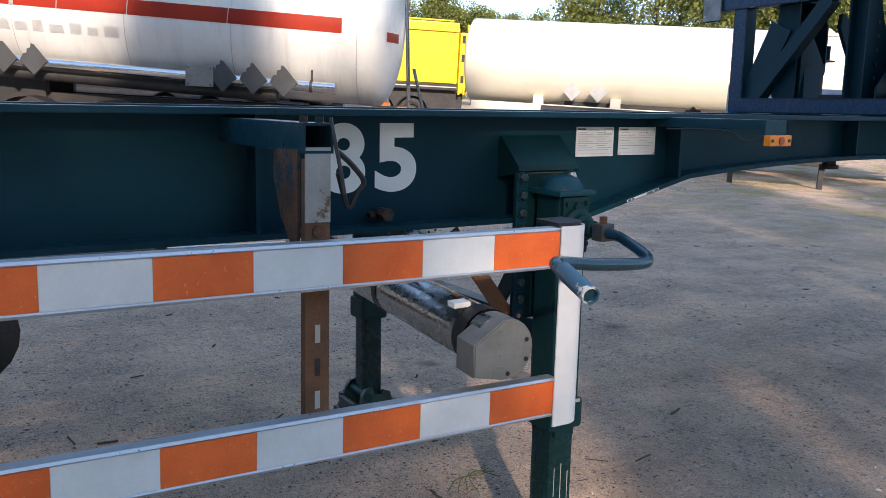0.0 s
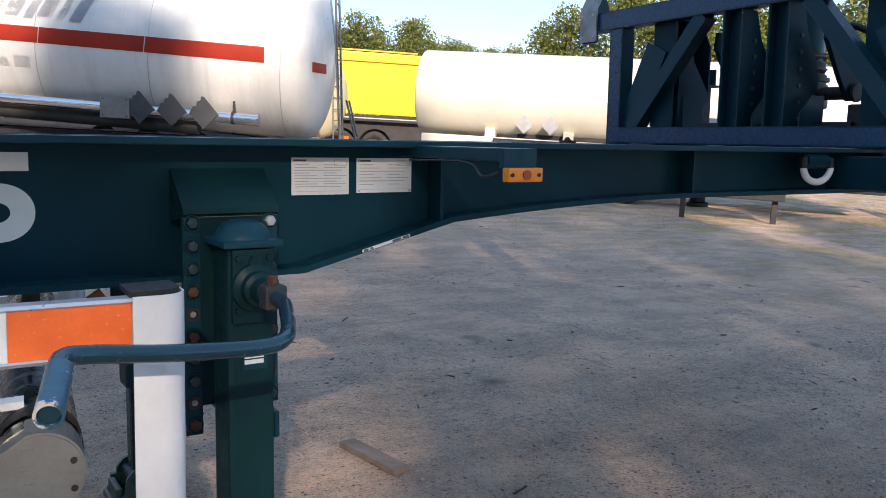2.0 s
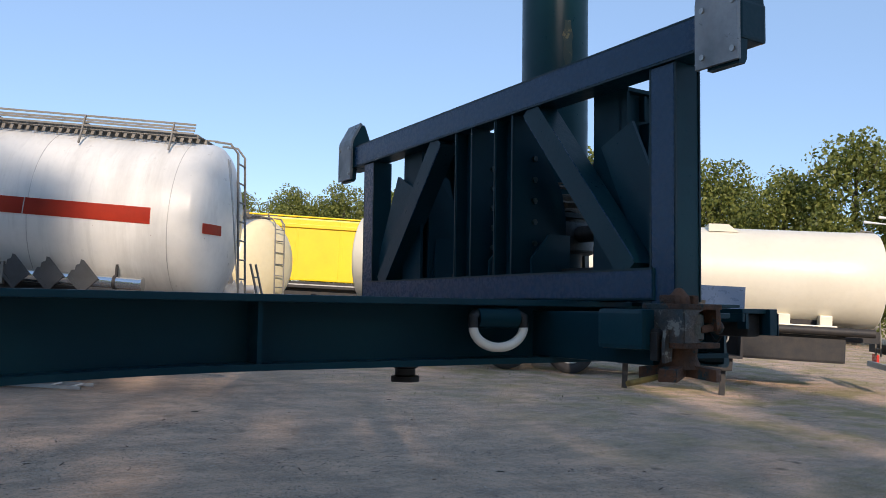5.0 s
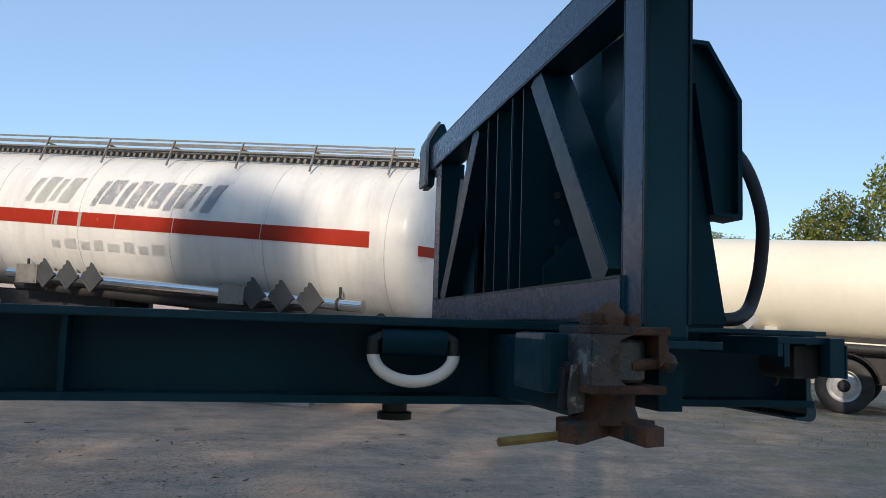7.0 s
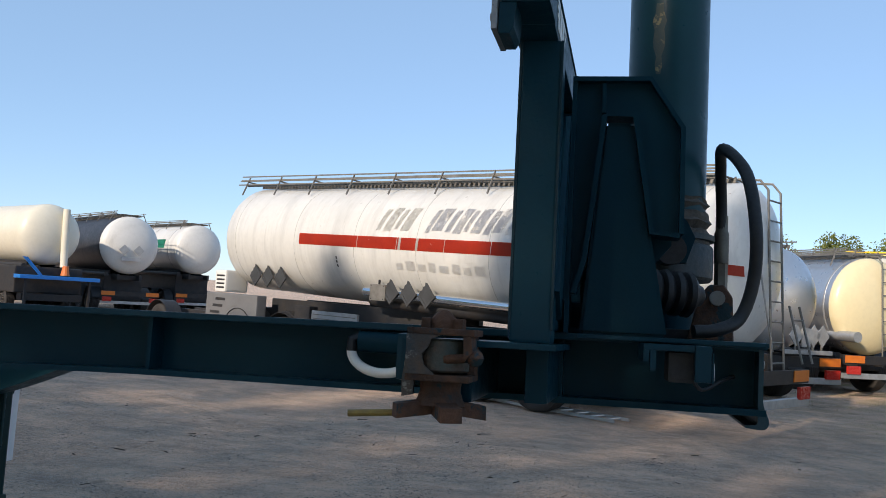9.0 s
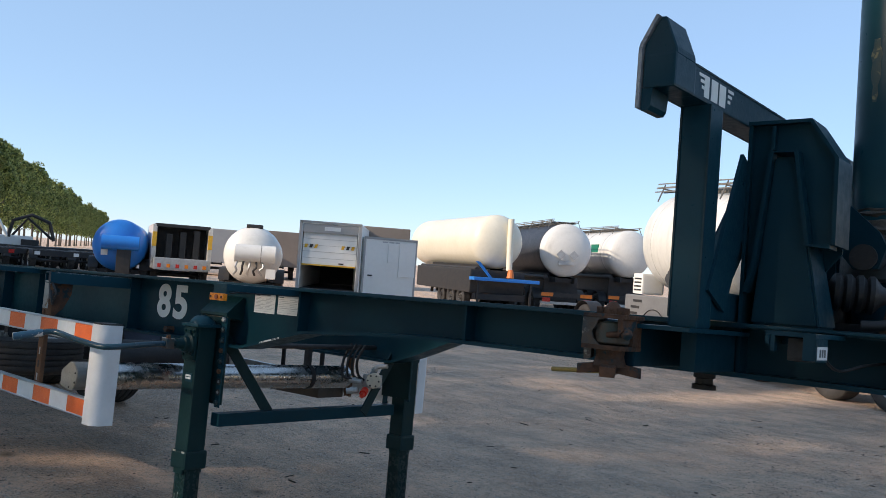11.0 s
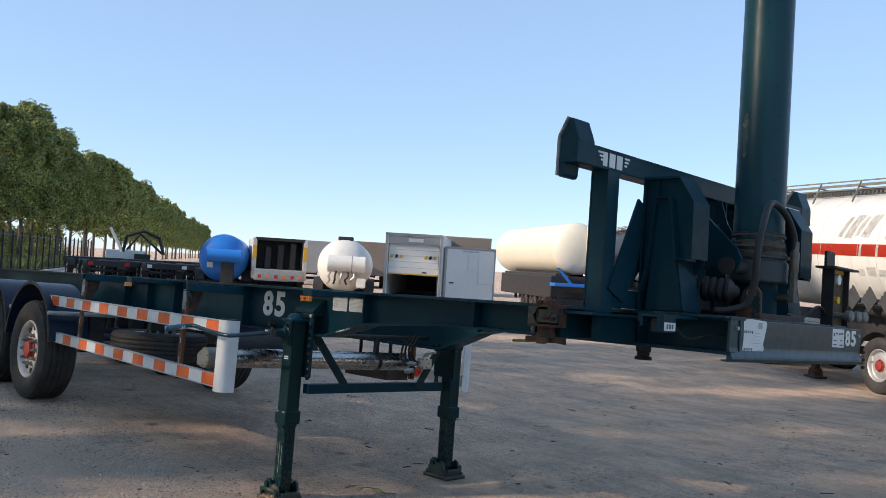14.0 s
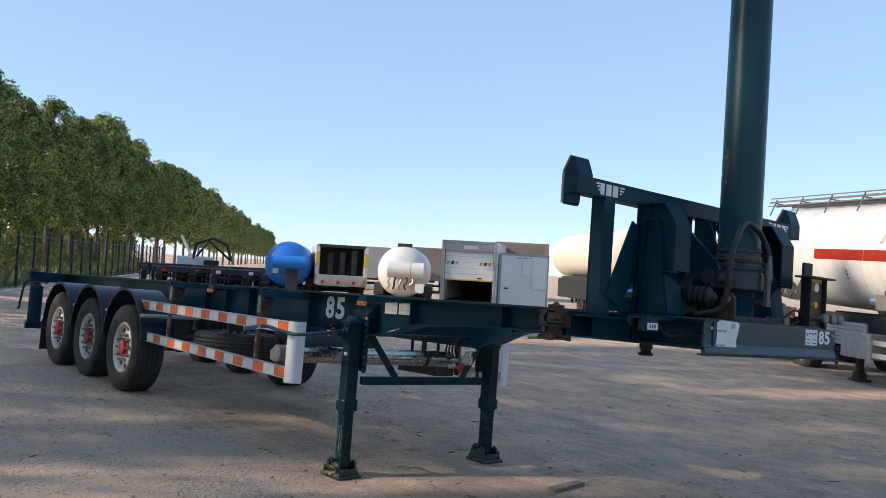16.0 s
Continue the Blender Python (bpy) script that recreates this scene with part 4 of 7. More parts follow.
lathe(bm, [(0.030, 0.10), (0.030, 0.13), (0.022, 0.14), (0.022, 0.26)], Matrix.Translation((5.105, 0.032, 0)), 6)
rod(bm, (5.105, 0.032, 0.12), (5.0, 0.03, 0.12), 0.022, 12)
part("hose_fitting", bm, mat("dull_brass_steel", (0.16, 0.14, 0.11), 0.5, 0.6, (0.08, 0.06, 0.05), 0.8, 12), hose, "dull metal crimp fitting", True)
bm = bmesh.new()
prism(bm, [(4.97, 0.0), (5.00, 0.13), (5.03, 0.165), (5.07, 0.165), (5.095, 0.13), (5.10, 0.0)], "y", -0.32, -0.295)
bmesh.ops.bevel(bm, geom=bm.edges[:], offset=0.004, segments=1, affect="EDGES")
clevis = part("clevis", bm, RUST, ram, "rusty clevis plate with a pin")
part("pin", rod(bmesh.new(), (5.05, -0.335, 0.125), (5.05, -0.28, 0.125), 0.022, 14), GALVDARK, clevis)
part("warning_tag", bx(5.012, 5.016, -0.20, -0.165, 0.03, 0.09), YELLOWTAG, ram, "small yellow tag")

# supply couplings on the far front corner
panel = part("coupling_bracket", bx(5.03, 5.038, 0.66, 0.88, -0.01, 0.33, 0.002), mat("stained_panel", (0.16, 0.10, 0.045), 0.7, 0.1, (0.05, 0.035, 0.025), 0.9, 9, wear=(0.5, 0.36, 0.12), wear_scale=12, wear_from=0.62), chassis, "bracket with air couplings and lamp socket")
for y in (0.66, 0.88):
    part("bracket_leg", bx(5.0, 5.07, y - 0.006, y + 0.006, -0.01, 0.34, 0.002), DARK, panel)
part("bracket_cap", bx(4.98, 5.10, 0.60, 0.95, 0.33, 0.342, 0.002), DARK, panel)
part("bracket_cheek", bx(5.03, 5.045, 0.60, 0.72, 0.342, 0.43, 0.004), GREEN, panel)
for y, z, r, mt in ((0.76, 0.27, 0.030, BOXWHITE), (0.76, 0.15, 0.022, YELLOWTAG)):
    rod(bm := bmesh.new(), (5.038, y, z), (5.06, y, z), r, 16)
    part("socket", bm, mt, panel)
part("yellow_band", bx(5.038, 5.044, 0.66, 0.86, 0.305, 0.328), YELLOWTAG, panel)
for y in (0.72, 0.84, 0.94):
    bm = bmesh.new()
    rod(bm, (5.0, y, 0.06), (5.12, y, 0.06), 0.018, 12)
    lathe(bm, [(0.03, 0), (0.034, 0.01), (0.034, 0.03), (0.024, 0.04)], frame_of((5.12, y, 0.06), (5.2, y, 0.06))[0], 14)
    part("air_coupling", bm, GALVDARK, panel, "", True)
part("cable", tube(bmesh.new(), smooth_path([(5.02, 0.70, 0.05), (5.05, 0.50, 0.10), (5.02, 0.36, 0.03), (4.99, 0.22, 0.04)]), 0.008, 8), BLACK, panel, "", True)
# side lug with a lamp socket near the front
bm = bmesh.new()
box(bm, 4.93, 5.075, -1.045, -0.676, -0.030, -0.016, 0.002)
box(bm, 4.93, 4.942, -1.045, -0.676, -0.055, -0.030)
box(bm, 4.945, 4.957, -1.045, -1.015, -0.075, -0.030)
box(bm, 5.04, 5.075, -1.058, -1.028, -0.095, -0.016, 0.003)
lug = part("side_lug", bm, GREENWORN, chassis, "worn steel lug with a socket")
part("socket", bx(4.985, 5.045, -1.02, -0.90, -0.10, -0.032, 0.010), DARK, lug)
part("cable", tube(bmesh.new(), smooth_path([(4.92, -0.84, -0.055), (4.96, -0.76, -0.12), (5.02, -0.68, -0.10), (5.06, -0.60, -0.09)]), 0.005, 6), BLACK, lug)
part("plate_back", bx(5.0755, 5.079, -1.060, -0.955, -0.096, -0.030), GREENWORN, lug)
tagp = part("small_plate", bx(5.079, 5.081, -1.055, -0.960, -0.090, -0.052, 0.0008), PAPER, lug, "small scratched number plate")
for k in range(3):
    part("number_bar", bx(5.081, 5.0816, -1.037 + 0.022 * k, -1.023 + 0.022 * k, -0.082, -0.060), INK, tagp)
for ob in [lug] + list(lug.children_recursive):
    if not ob.name.startswith("cable"):
        for v in ob.data.vertices:
            v.co.x -= 0.115
            v.co.y += 0.075 if v.co.y < -0.7 else 0.0
bm = bmesh.new()
for i in range(6):
    lathe(bm, [(0.008, -0.003), (0.012, 0), (0.008, 0.003)], Matrix.Translation((5.185, 0.83, -0.12 - 0.022 * i)) @ Matrix.Rotation(radians(90 * (i % 2)), 4, "X"), 8)
part("chain", bm, RUST, front_beam)


# ---- landing legs ----
LEGPAINT = mat("leg_paint", (0.0042, 0.028, 0.032), 0.4, 0, (0.0032, 0.020, 0.024), 0.6, 3, bump=0.05, spec=0.15)
BARE = mat("bare_scratched_steel", (0.42, 0.43, 0.40), 0.5, 0.3, (0.25, 0.24, 0.21), 0.8, 30)


def landing_leg(s):
    def Y(a, c):
        return (min(s * a, s * c), max(s * a, s * c))
    leg = part("landing_leg", bx(1.705, 1.818, *Y(0.71, 0.822), -0.955, -0.235, 0.012), LEGPAINT, chassis, "dark green landing leg with a crank gearbox")
    part("mounting_hood", prism(bmesh.new(), [(s * 0.588, -0.085), (s * 0.60, -0.077), (s * 0.700, -0.168), (s * 0.702, -0.182), (s * 0.690, -0.19), (s * 0.588, -0.21)], "x", 1.640, 1.880), LEGPAINT, leg)
    mp = part("mounting_plate", bx(1.640, 1.880, *Y(0.675, 0.688), -0.66, -0.185, 0.004), LEGPAINT, leg)
    part("worn_edge", bx(1.642, 1.878, *Y(0.688, 0.6915), -0.192, -0.183, 0.001), mat("bare_worn_edge", (0.14, 0.12, 0.10), 0.6, 0.3, (0.02, 0.04, 0.045), 0.9, 40), mp)
    for x, n in ((1.662, 10), (1.858, 9)):
        part("bolt_strip", bx(x - 0.021, x + 0.021, *Y(0.688, 0.693), -0.215 - 0.0555 * n + 0.04, -0.192, 0.002), GREENWORN, mp)
        for i in range(n):
            z = -0.204 - 0.0555 * i
            m, _ = frame_of((x, s * 0.693, z), (x, s * 0.8, z))
            if (i in (4, 8) and x < 1.7) or (i in (6, 7) and x > 1.7):
                lathe(bm := bmesh.new(), [(0.018, 0), (0.017, 0.004), (0.011, 0.004), (0.010, 0.001)], m, 14)
                part("bolt_hole", bm, DARK, mp)
                lathe(bm := bmesh.new(), [(0.008, 0.0012), (0.007, 0.0045)], m, 12)
                part("bolt_tip", bm, GALV, mp)
                continue
            lathe(bm := bmesh.new(), [(0.0215, 0), (0.0205, 0.005), (0.0170, 0.005), (0.0165, 0.002)], m, 16, closed=False)
            part("washer", bm, GREENWORN, mp, "", True)
            lathe(bm := bmesh.new(), [(0.0145, 0), (0.0145, 0.012), (0.0115, 0.0155), (0.001, 0.0165)], m @ Matrix.Rotation(0.4 * i, 4, "Z"), 6)
            part("bolt", bm, GALV if (i, x) == (0, 1.858) else (RUST if i in (3, 5, 9) else BOLT), mp)
    if s < 0:
        bm = bmesh.new()
        bar(bm, (1.672, s * 0.668, -0.70), (1.44, s * 0.63, -0.37), 0.012, 0.05, up=(0, 0, 1))
        part("stay", bm, mat("rust_brown_stay", (0.20, 0.085, 0.035), 0.85, 0.1, (0.10, 0.05, 0.03), 0.9, 9, bump=0.3), leg, "rusty brown diagonal stay")
    bm = bmesh.new()
    box(bm, 1.69, 1.835, *Y(0.685, 0.845), -0.252, -0.235, 0.006)
    lathe(bm, [(0.070, 0), (0.066, 0.012), (0.048, 0.034), (0.03, 0.042), (0.004, 0.044)], Matrix.Translation((1.762, s * 0.765, -0.235)), 24)
    part("gearbox_cap", bm, GREENWORN, leg, "", True)
    bm = bmesh.new()
    box(bm, 1.712, 1.812, *Y(0.822, 0.838), -0.43, -0.255, 0.006)
    m, _ = frame_of((1.765, s * 0.838, -0.345), (1.765, s * 1.0, -0.345))
    lathe(bm, [(0.058, 0), (0.056, 0.012), (0.042, 0.020), (0.040, 0.04), (0.030, 0.046), (0.026, 0.08), (0.018, 0.085), (0.018, 0.10)], m, 22)
    for x, z in ((1.725, -0.275), (1.80, -0.275), (1.725, -0.40), (1.80, -0.40), (1.765, -0.29)):
        rod(bm, (x, s * 0.838, z), (x, s * 0.848, z), 0.008, 6)
    rod(bm, (1.765, s * 0.838, -0.285), (1.765, s * 0.850, -0.285), 0.017, 6)
    part("gearbox_cover", bm, LEGPAINT, leg, "", True)
    tag = part("type_plate", bx(1.74, 1.80, *Y(0.822, 0.8245), -0.545, -0.50), GREENWORN, leg)
    for i in range(2):
        part("print_bar", bx(1.743, 1.79, *Y(0.8245, 0.826), -0.517 - 0.014 * i, -0.507 - 0.014 * i), PAPER, tag)
    collar = part("leg_collar", bx(1.694, 1.829, *Y(0.698, 0.834), -1.005, -0.905, 0.016), LEGPAINT, leg)
    part("collar_tab", bx(1.722, 1.80, *Y(0.705, 0.829), -1.03, -0.995, 0.008), LEGPAINT, collar)
    for x, y in ((1.71, 0.8345), (1.79, 0.8345)):
        part("chipped_edge", bx(x, x + 0.025, *Y(y - 0.002, y + 0.001), -0.918, -0.908), BARE, collar)
    zg = ground_z(1.75, s * 0.77) - deck(1.75, s * 0.77)
    inner = part("inner_leg", bx(1.712, 1.811, *Y(0.717, 0.815), zg + 0.07, -0.94, 0.020), mat("scraped_leg_paint", (0.004, 0.024, 0.027), 0.25, 0, (0.004, 0.017, 0.020), 0.6, 4, wear=(0.16, 0.095, 0.045), wear_scale=4, wear_from=0.69, spec=0.25), leg)
    for x, a, c in ((1.735, 0.42, 0.52), (1.762, 0.30, 0.53), (1.790, 0.36, 0.50)):
        part("scratch", bx(x, x + 0.003, *Y(0.815, 0.8156), zg + a - 0.1, zg + c - 0.1), BARE, inner)
    foot = bmesh.new()
    for ya, yc in ((0.672, 0.690), (0.842, 0.860)):
        prism(foot, [(1.640, zg + 0.02), (1.640, zg + 0.045), (1.668, zg + 0.06), (1.680, zg + 0.125), (1.705, zg + 0.155), (1.735, zg + 0.16), (1.750, zg + 0.12), (1.785, zg + 0.115), (1.80, zg + 0.14), (1.835, zg + 0.125), (1.850, zg + 0.065), (1.890, zg + 0.045), (1.890, zg + 0.02)], "y", *Y(ya, yc))
    box(foot, 1.625, 1.905, *Y(0.650, 0.885), zg - 0.01, zg + 0.028, 0.018)
    box(foot, 1.680, 1.845, *Y(0.860, 0.886), zg + 0.070, zg + 0.098, 0.007)
    for x in (1.668, 1.843):
        box(foot, x - 0.012, x + 0.012, *Y(0.855, 0.884), zg + 0.02, zg + 0.09, 0.006)
    box(foot, 1.640, 1.666, *Y(0.690, 0.842), zg + 0.02, zg + 0.085, 0.008)
    box(foot, 1.860, 1.884, *Y(0.690, 0.842), zg + 0.02, zg + 0.075, 0.008)
    ft = part("foot", foot, mat("scraped_foot_paint", (0.005, 0.026, 0.028), 0.35, 0, (0.012, 0.022, 0.022), 0.8, 9, bump=0.3, wear=(0.16, 0.12, 0.085), wear_scale=7, wear_from=0.60, wear_soft=0.08), leg, "chunky green foot caked with dirt")
    part("foot_pin", rod(bmesh.new(), (1.715, s * 0.655, zg + 0.118), (1.715, s * 0.876, zg + 0.118), 0.021, 12), LEGPAINT, ft, "", True)
    if s < 0:
        bm = bmesh.new()
        rg = random.Random(8)
        for k in range(26):
            x, y, r = rg.uniform(1.69, 1.86), s * rg.uniform(0.862, 0.90), rg.uniform(0.010, 0.024)
            lathe(bm, [(r, 0), (r * 0.85, r * 0.6), (r * 0.3, r * 1.0)], Matrix.Translation((x, y, zg + 0.018 + rg.uniform(0, 0.02))) @ Matrix.Rotation(rg.uniform(-0.4, 0.4), 4, "X"), 6)
        part("caked_dirt", bm, mat("caked_earth", (0.30, 0.20, 0.13), 0.95, 0, (0.18, 0.12, 0.08), 0.9, 30, bump=0.5), ft, "brown earth caked on the foot")
    bm = bmesh.new()
    bar(bm, (1.80, s * 0.64, -0.30), (1.84, s * 0.31, -0.735), 0.062, 0.010, up=(1, 0, 0))
    part("brace", bm, LEGPAINT, leg)
    leg.location = (0.10, 0.02, 0) if s > 0 else (-0.015, 0, 0)
    return leg


legs = [landing_leg(s) for s in (-1, 1)]
bm = bmesh.new()
box(bm, 1.80, 1.87, -0.69, 0.69, -0.775, -0.705, 0.006)
part("leg_crossbar", bm, GREEN, chassis)
bm = bmesh.new()
box(bm, 1.735, 1.785, -0.985, -0.94, -0.372, -0.320, 0.006)
yoke = part("crank_yoke", bm, mat("rusted_yoke", (0.014, 0.05, 0.065), 0.5, 0.1, (0.09, 0.05, 0.03), 0.9, 20, bump=0.3), legs[0], "green crank yoke with rusty patches")
cpts = [(1.760, -0.965, -0.345)] + smooth_path([(1.757, -1.04, -0.350), (1.71, -1.17, -0.368), (1.672, -1.235, -0.377), (1.61, -1.265, -0.378), (1.44, -1.30, -0.360), (1.315, -1.32, -0.342), (1.268, -1.345, -0.337), (1.252, -1.40, -0.347)], 6) + [(1.224, -1.51, -0.370)]
part("yoke_bolt", rod(bmesh.new(), (1.76, -0.962, -0.325), (1.76, -0.962, -0.300), 0.012, 6), RUST, yoke)
part("crank_handle", tube(bmesh.new(), cpts, 0.0155, 12), mat("crank_paint", (0.006, 0.042, 0.066), 0.2, 0, (0.006, 0.026, 0.042), 0.6, 5, wear=(0.45, 0.45, 0.42), wear_scale=22, wear_from=0.70, wear_soft=0.02), legs[0], "blue green bent crank handle", True)
bm = bmesh.new()
lathe(bm, [(0.0205, 0), (0.0205, 0.14), (0.016, 0.14), (0.016, 0.02)], frame_of((1.258, -1.385, -0.344), (1.222, -1.52, -0.372))[0], 16, closed=False)
part("crank_grip", bm, mat("peeling_grip_paint", (0.02, 0.10, 0.16), 0.4, 0, (0.02, 0.05, 0.08), 0.8, 10, wear=(0.60, 0.58, 0.54), wear_scale=16, wear_from=0.56, wear_soft=0.03), legs[0], "peeling blue grip sleeve", True)
part("shaft", rod(bmesh.new(), (1.775, -0.69, -0.345), (1.775, 0.69, -0.345), 0.016, 10), DARK, legs[0])


# ---- side guards, their posts and side lamps ----
def side_guard(s):
    def Y(a, c):
        return (min(s * a, s * c), max(s * a, s * c))
    guard = None
    for z0, z1, x0 in ((-0.377, -0.273, -2.10), (-0.762, -0.658, -2.12)):
        bm = bmesh.new()
        prism(bm, [(s * 1.153, z0), (s * 1.186, z0), (s * 1.190, z0 + 0.006), (s * 1.186, z0 + 0.010), (s * 1.186, z1 - 0.010), (s * 1.190, z1 - 0.006), (s * 1.186, z1), (s * 1.153, z1)], "x", x0, 1.399)
        rail = part("guard_rail", bm, ALU, chassis, "aluminium side guard rail with orange and white blocks")
        tilt = 0.010 if guard is None else 0.020
        rail.location = ((0.223 if s > 0 else 0.0) - (z0 + z1) / 2 * tilt, 0, 0.005 if guard is None else 0.012)
        rail.rotation_euler = (0, tilt, 0)
        guard = guard or rail
        n = int((1.393 - x0) / 0.199) + 1
        for i in range(n):
            a = max(x0 + 0.004, 1.393 - 0.199 * (i + 1))
            part("reflector_block", bx(a + 0.0006, 1.393 - 0.199 * i - 0.0006, *Y(1.186, 1.1872), z0 + 0.010, z1 - 0.010), ORANGE if i % 2 == 0 else WHITETAPE, rail)
    pts = [(1.393, s * 1.192), (1.442, s * 1.192)] + [(1.442 + 0.05 * math.sin(a), s * (1.142 + 0.05 * math.cos(a))) for a in [math.pi / 2 * i / 6 for i in range(1, 7)]] + [(1.492, s * 1.08)]
    bm = bmesh.new()
    strip(bm, pts if s > 0 else pts[::-1], 0.004, "z", -0.795, -0.270)
    cap = part("end_cap", bm, WHITEPLASTIC, guard, "rounded white end cap", True)
    inner = [(x - 0.004, y - s * 0.004) for x, y in pts] + [(1.393, s * 1.09)]
    part("cap_lid", prism(bmesh.new(), inner, "z", -0.272, -0.262), BLACK, cap)
    for z in (-0.285, -0.36, -0.67, -0.78):
        rod(bm := bmesh.new(), (1.405, s * 1.192, z), (1.405, s * 1.1955, z), 0.005, 8)
        part("screw", bm, GALV, cap)
    for x in (0.752, -1.30):
        bm = bmesh.new()
        prism(bm, [(x + a, s * b) for a, b in ((-0.028, 1.128), (-0.028, 1.153), (0.028, 1.153), (0.028, 1.128), (0.024, 1.128), (0.024, 1.149), (-0.024, 1.149), (-0.024, 1.128))], "z", -0.78, -0.10)
        post = part("guard_post", bm, RUSTPOST, guard, "rusty channel post with slots")
        for i in range(4):
            part("slot", bx(x - 0.006, x + 0.006, *Y(1.153, 1.1545), -0.50 - 0.075 * i, -0.46 - 0.075 * i), GALV if i % 2 < 1 else DARK, post)
        bm = bmesh.new()
        box(bm, x - 0.029, x + 0.029, *Y(1.150, 1.1545), -0.235, -0.075, 0.001)
        part("post_head", bm, mat("flaking_grey_paint", (0.36, 0.37, 0.36), 0.6, 0.1, (0.25, 0.25, 0.23), 0.9, 14, bump=0.15, wear=(0.14, 0.075, 0.04), wear_scale=13, wear_from=0.55, wear_soft=0.05), post, "flaking grey upper end")
        part("bolt", rod(bmesh.new(), (x, s * 1.153, -0.255), (x, s * 1.161, -0.255), 0.014, 10), RUST, post)
        part("gusset", prism(bmesh.new(), [(s * 1.128, -0.08), (s * 0.985, -0.085), (s * 0.988, -0.15), (s * 1.03, -0.235), (s * 1.085, -0.285), (s * 1.128, -0.285)], "x", x - 0.036, x - 0.030), RUST, post)
        bm = bmesh.new()
        box(bm, x - 0.035, x + 0.035, *Y(0.586, 1.155), -0.030, -0.024, 0.001)
        box(bm, x - 0.035, x - 0.029, *Y(0.586, 1.155), -0.088, -0.030)
        box(bm, x + 0.029, x + 0.035, *Y(0.586, 1.155), -0.088, -0.030)
        box(bm, x - 0.029, x + 0.029, *Y(0.586, 1.155), -0.088, -0.082)
        arm = part("outrigger", bm, GREENWORN, guard, "square outrigger arm")
        for a in (-0.018, 0.018):
            rod(bm := bmesh.new(), (x + a, s * 1.118, -0.024), (x + a, s * 1.118, -0.010), 0.010, 6)
            part("bolt", bm, RUST, arm)
    part("loose_strap", tube(bmesh.new(), smooth_path([(0.778, s * 1.158, -0.012), (0.786, s * 1.163, -0.06), (0.80, s * 1.162, -0.12), (0.812, s * 1.158, -0.175)]), 0.0045, 6), PLACARD, guard, "frayed grey strap end")
    part("cable_clip", tube(bmesh.new(), smooth_path([(0.80, s * 1.150, -0.085), (0.835, s * 1.150, -0.115), (0.862, s * 1.150, -0.150), (0.845, s * 1.150, -0.175), (0.825, s * 1.150, -0.205), (0.80, s * 1.150, -0.13)]), 0.006, 6), BLACK, guard)
    # amber side lamps on their arms
    for x in (2.335, -0.42):
        a = part("lamp_arm", bx(x - 0.05, x + 0.035, *Y(0.586, 1.09), -0.045, -0.012, 0.003), GREENWORN, chassis, "lamp arm under the flange")
        part("lamp_plate", bx(x - 0.06, x + 0.04, *Y(1.075, 1.092), -0.060, -0.012, 0.002), GREENWORN, a)
        lamp = part("side_lamp", bx(x - 0.06, x + 0.045, *Y(1.088, 1.112), -0.092, -0.058, 0.004), AMBER, a, "amber side marker lamp")
        part("lamp_button", rod(bmesh.new(), (x - 0.005, s * 1.112, -0.075), (x - 0.005, s * 1.116, -0.075), 0.012, 14), mat("dark_amber", (0.35, 0.06, 0.01), 0.3), lamp)
        for d in (-0.048, 0.032):
            part("screw", rod(bmesh.new(), (x + d, s * 1.112, -0.075), (x + d, s * 1.115, -0.075), 0.005, 8), DARK, lamp)
        part("lamp_cable", tube(bmesh.new(), smooth_path([(x - 0.06, s * 1.07, -0.07), (x - 0.085, s * 1.04, -0.08), (x - 0.07, s * 0.95, -0.05), (x - 0.1, s * 0.72, -0.05)]), 0.003, 6), BLACK, a)
    return guard


for s in (-1, 1):
    side_guard(s)
bm = bmesh.new()
rod(bm, (1.20, -0.586, -0.305), (1.20, -0.64, -0.305), 0.020, 6)
rod(bm, (1.165, -0.586, -0.305), (1.165, -0.61, -0.305), 0.010, 8)
part("stud", bm, RUST, chassis, "rusty threaded stud")

# ---- storage tube and valve under the frame ----
TY0, TY1, TXC, TZC, TR = -1.155, 0.62, 1.237, -0.572, 0.075
bm = bmesh.new()
lathe(bm, [(TR, 0), (TR, TY1 - TY0)], frame_of((TXC, TY0, TZC), (TXC, TY1, TZC))[0], 36)
stube = part("storage_tube", bm, STEEL, chassis, "stainless steel storage tube across the frame", True)
bm = bmesh.new()
arc = [(TXC + 0.076 * math.sin(a), TZC + 0.076 * math.cos(a)) for a in [math.pi * (i - 1.0) / 14 for i in range(17)]]
prism(bm, [(TXC - 0.100, TZC - 0.058), (TXC - 0.100, TZC + 0.022)] + arc, "y", TY0 - 0.05, TY0 + 0.045)
bmesh.ops.bevel(bm, geom=[e for e in bm.edges if abs(e.verts[0].co.y - e.verts[1].co.y) < 1e-4 and e.verts[0].co.y < TY0], offset=0.004, segments=2, affect="EDGES")
part("tube_cap", bm, mat("cast_aluminium_cap", (0.30, 0.295, 0.275), 0.5, 0.6, (0.20, 0.195, 0.18), 0.8, 11, bump=0.08), stube, "cast cap with embossed mark")
part("label", bx(TXC - 0.07, TXC - 0.02, TY0 + 0.12, TY0 + 0.16, TZC + 0.072, TZC + 0.086), WHITETAPE, stube, "torn sticker")
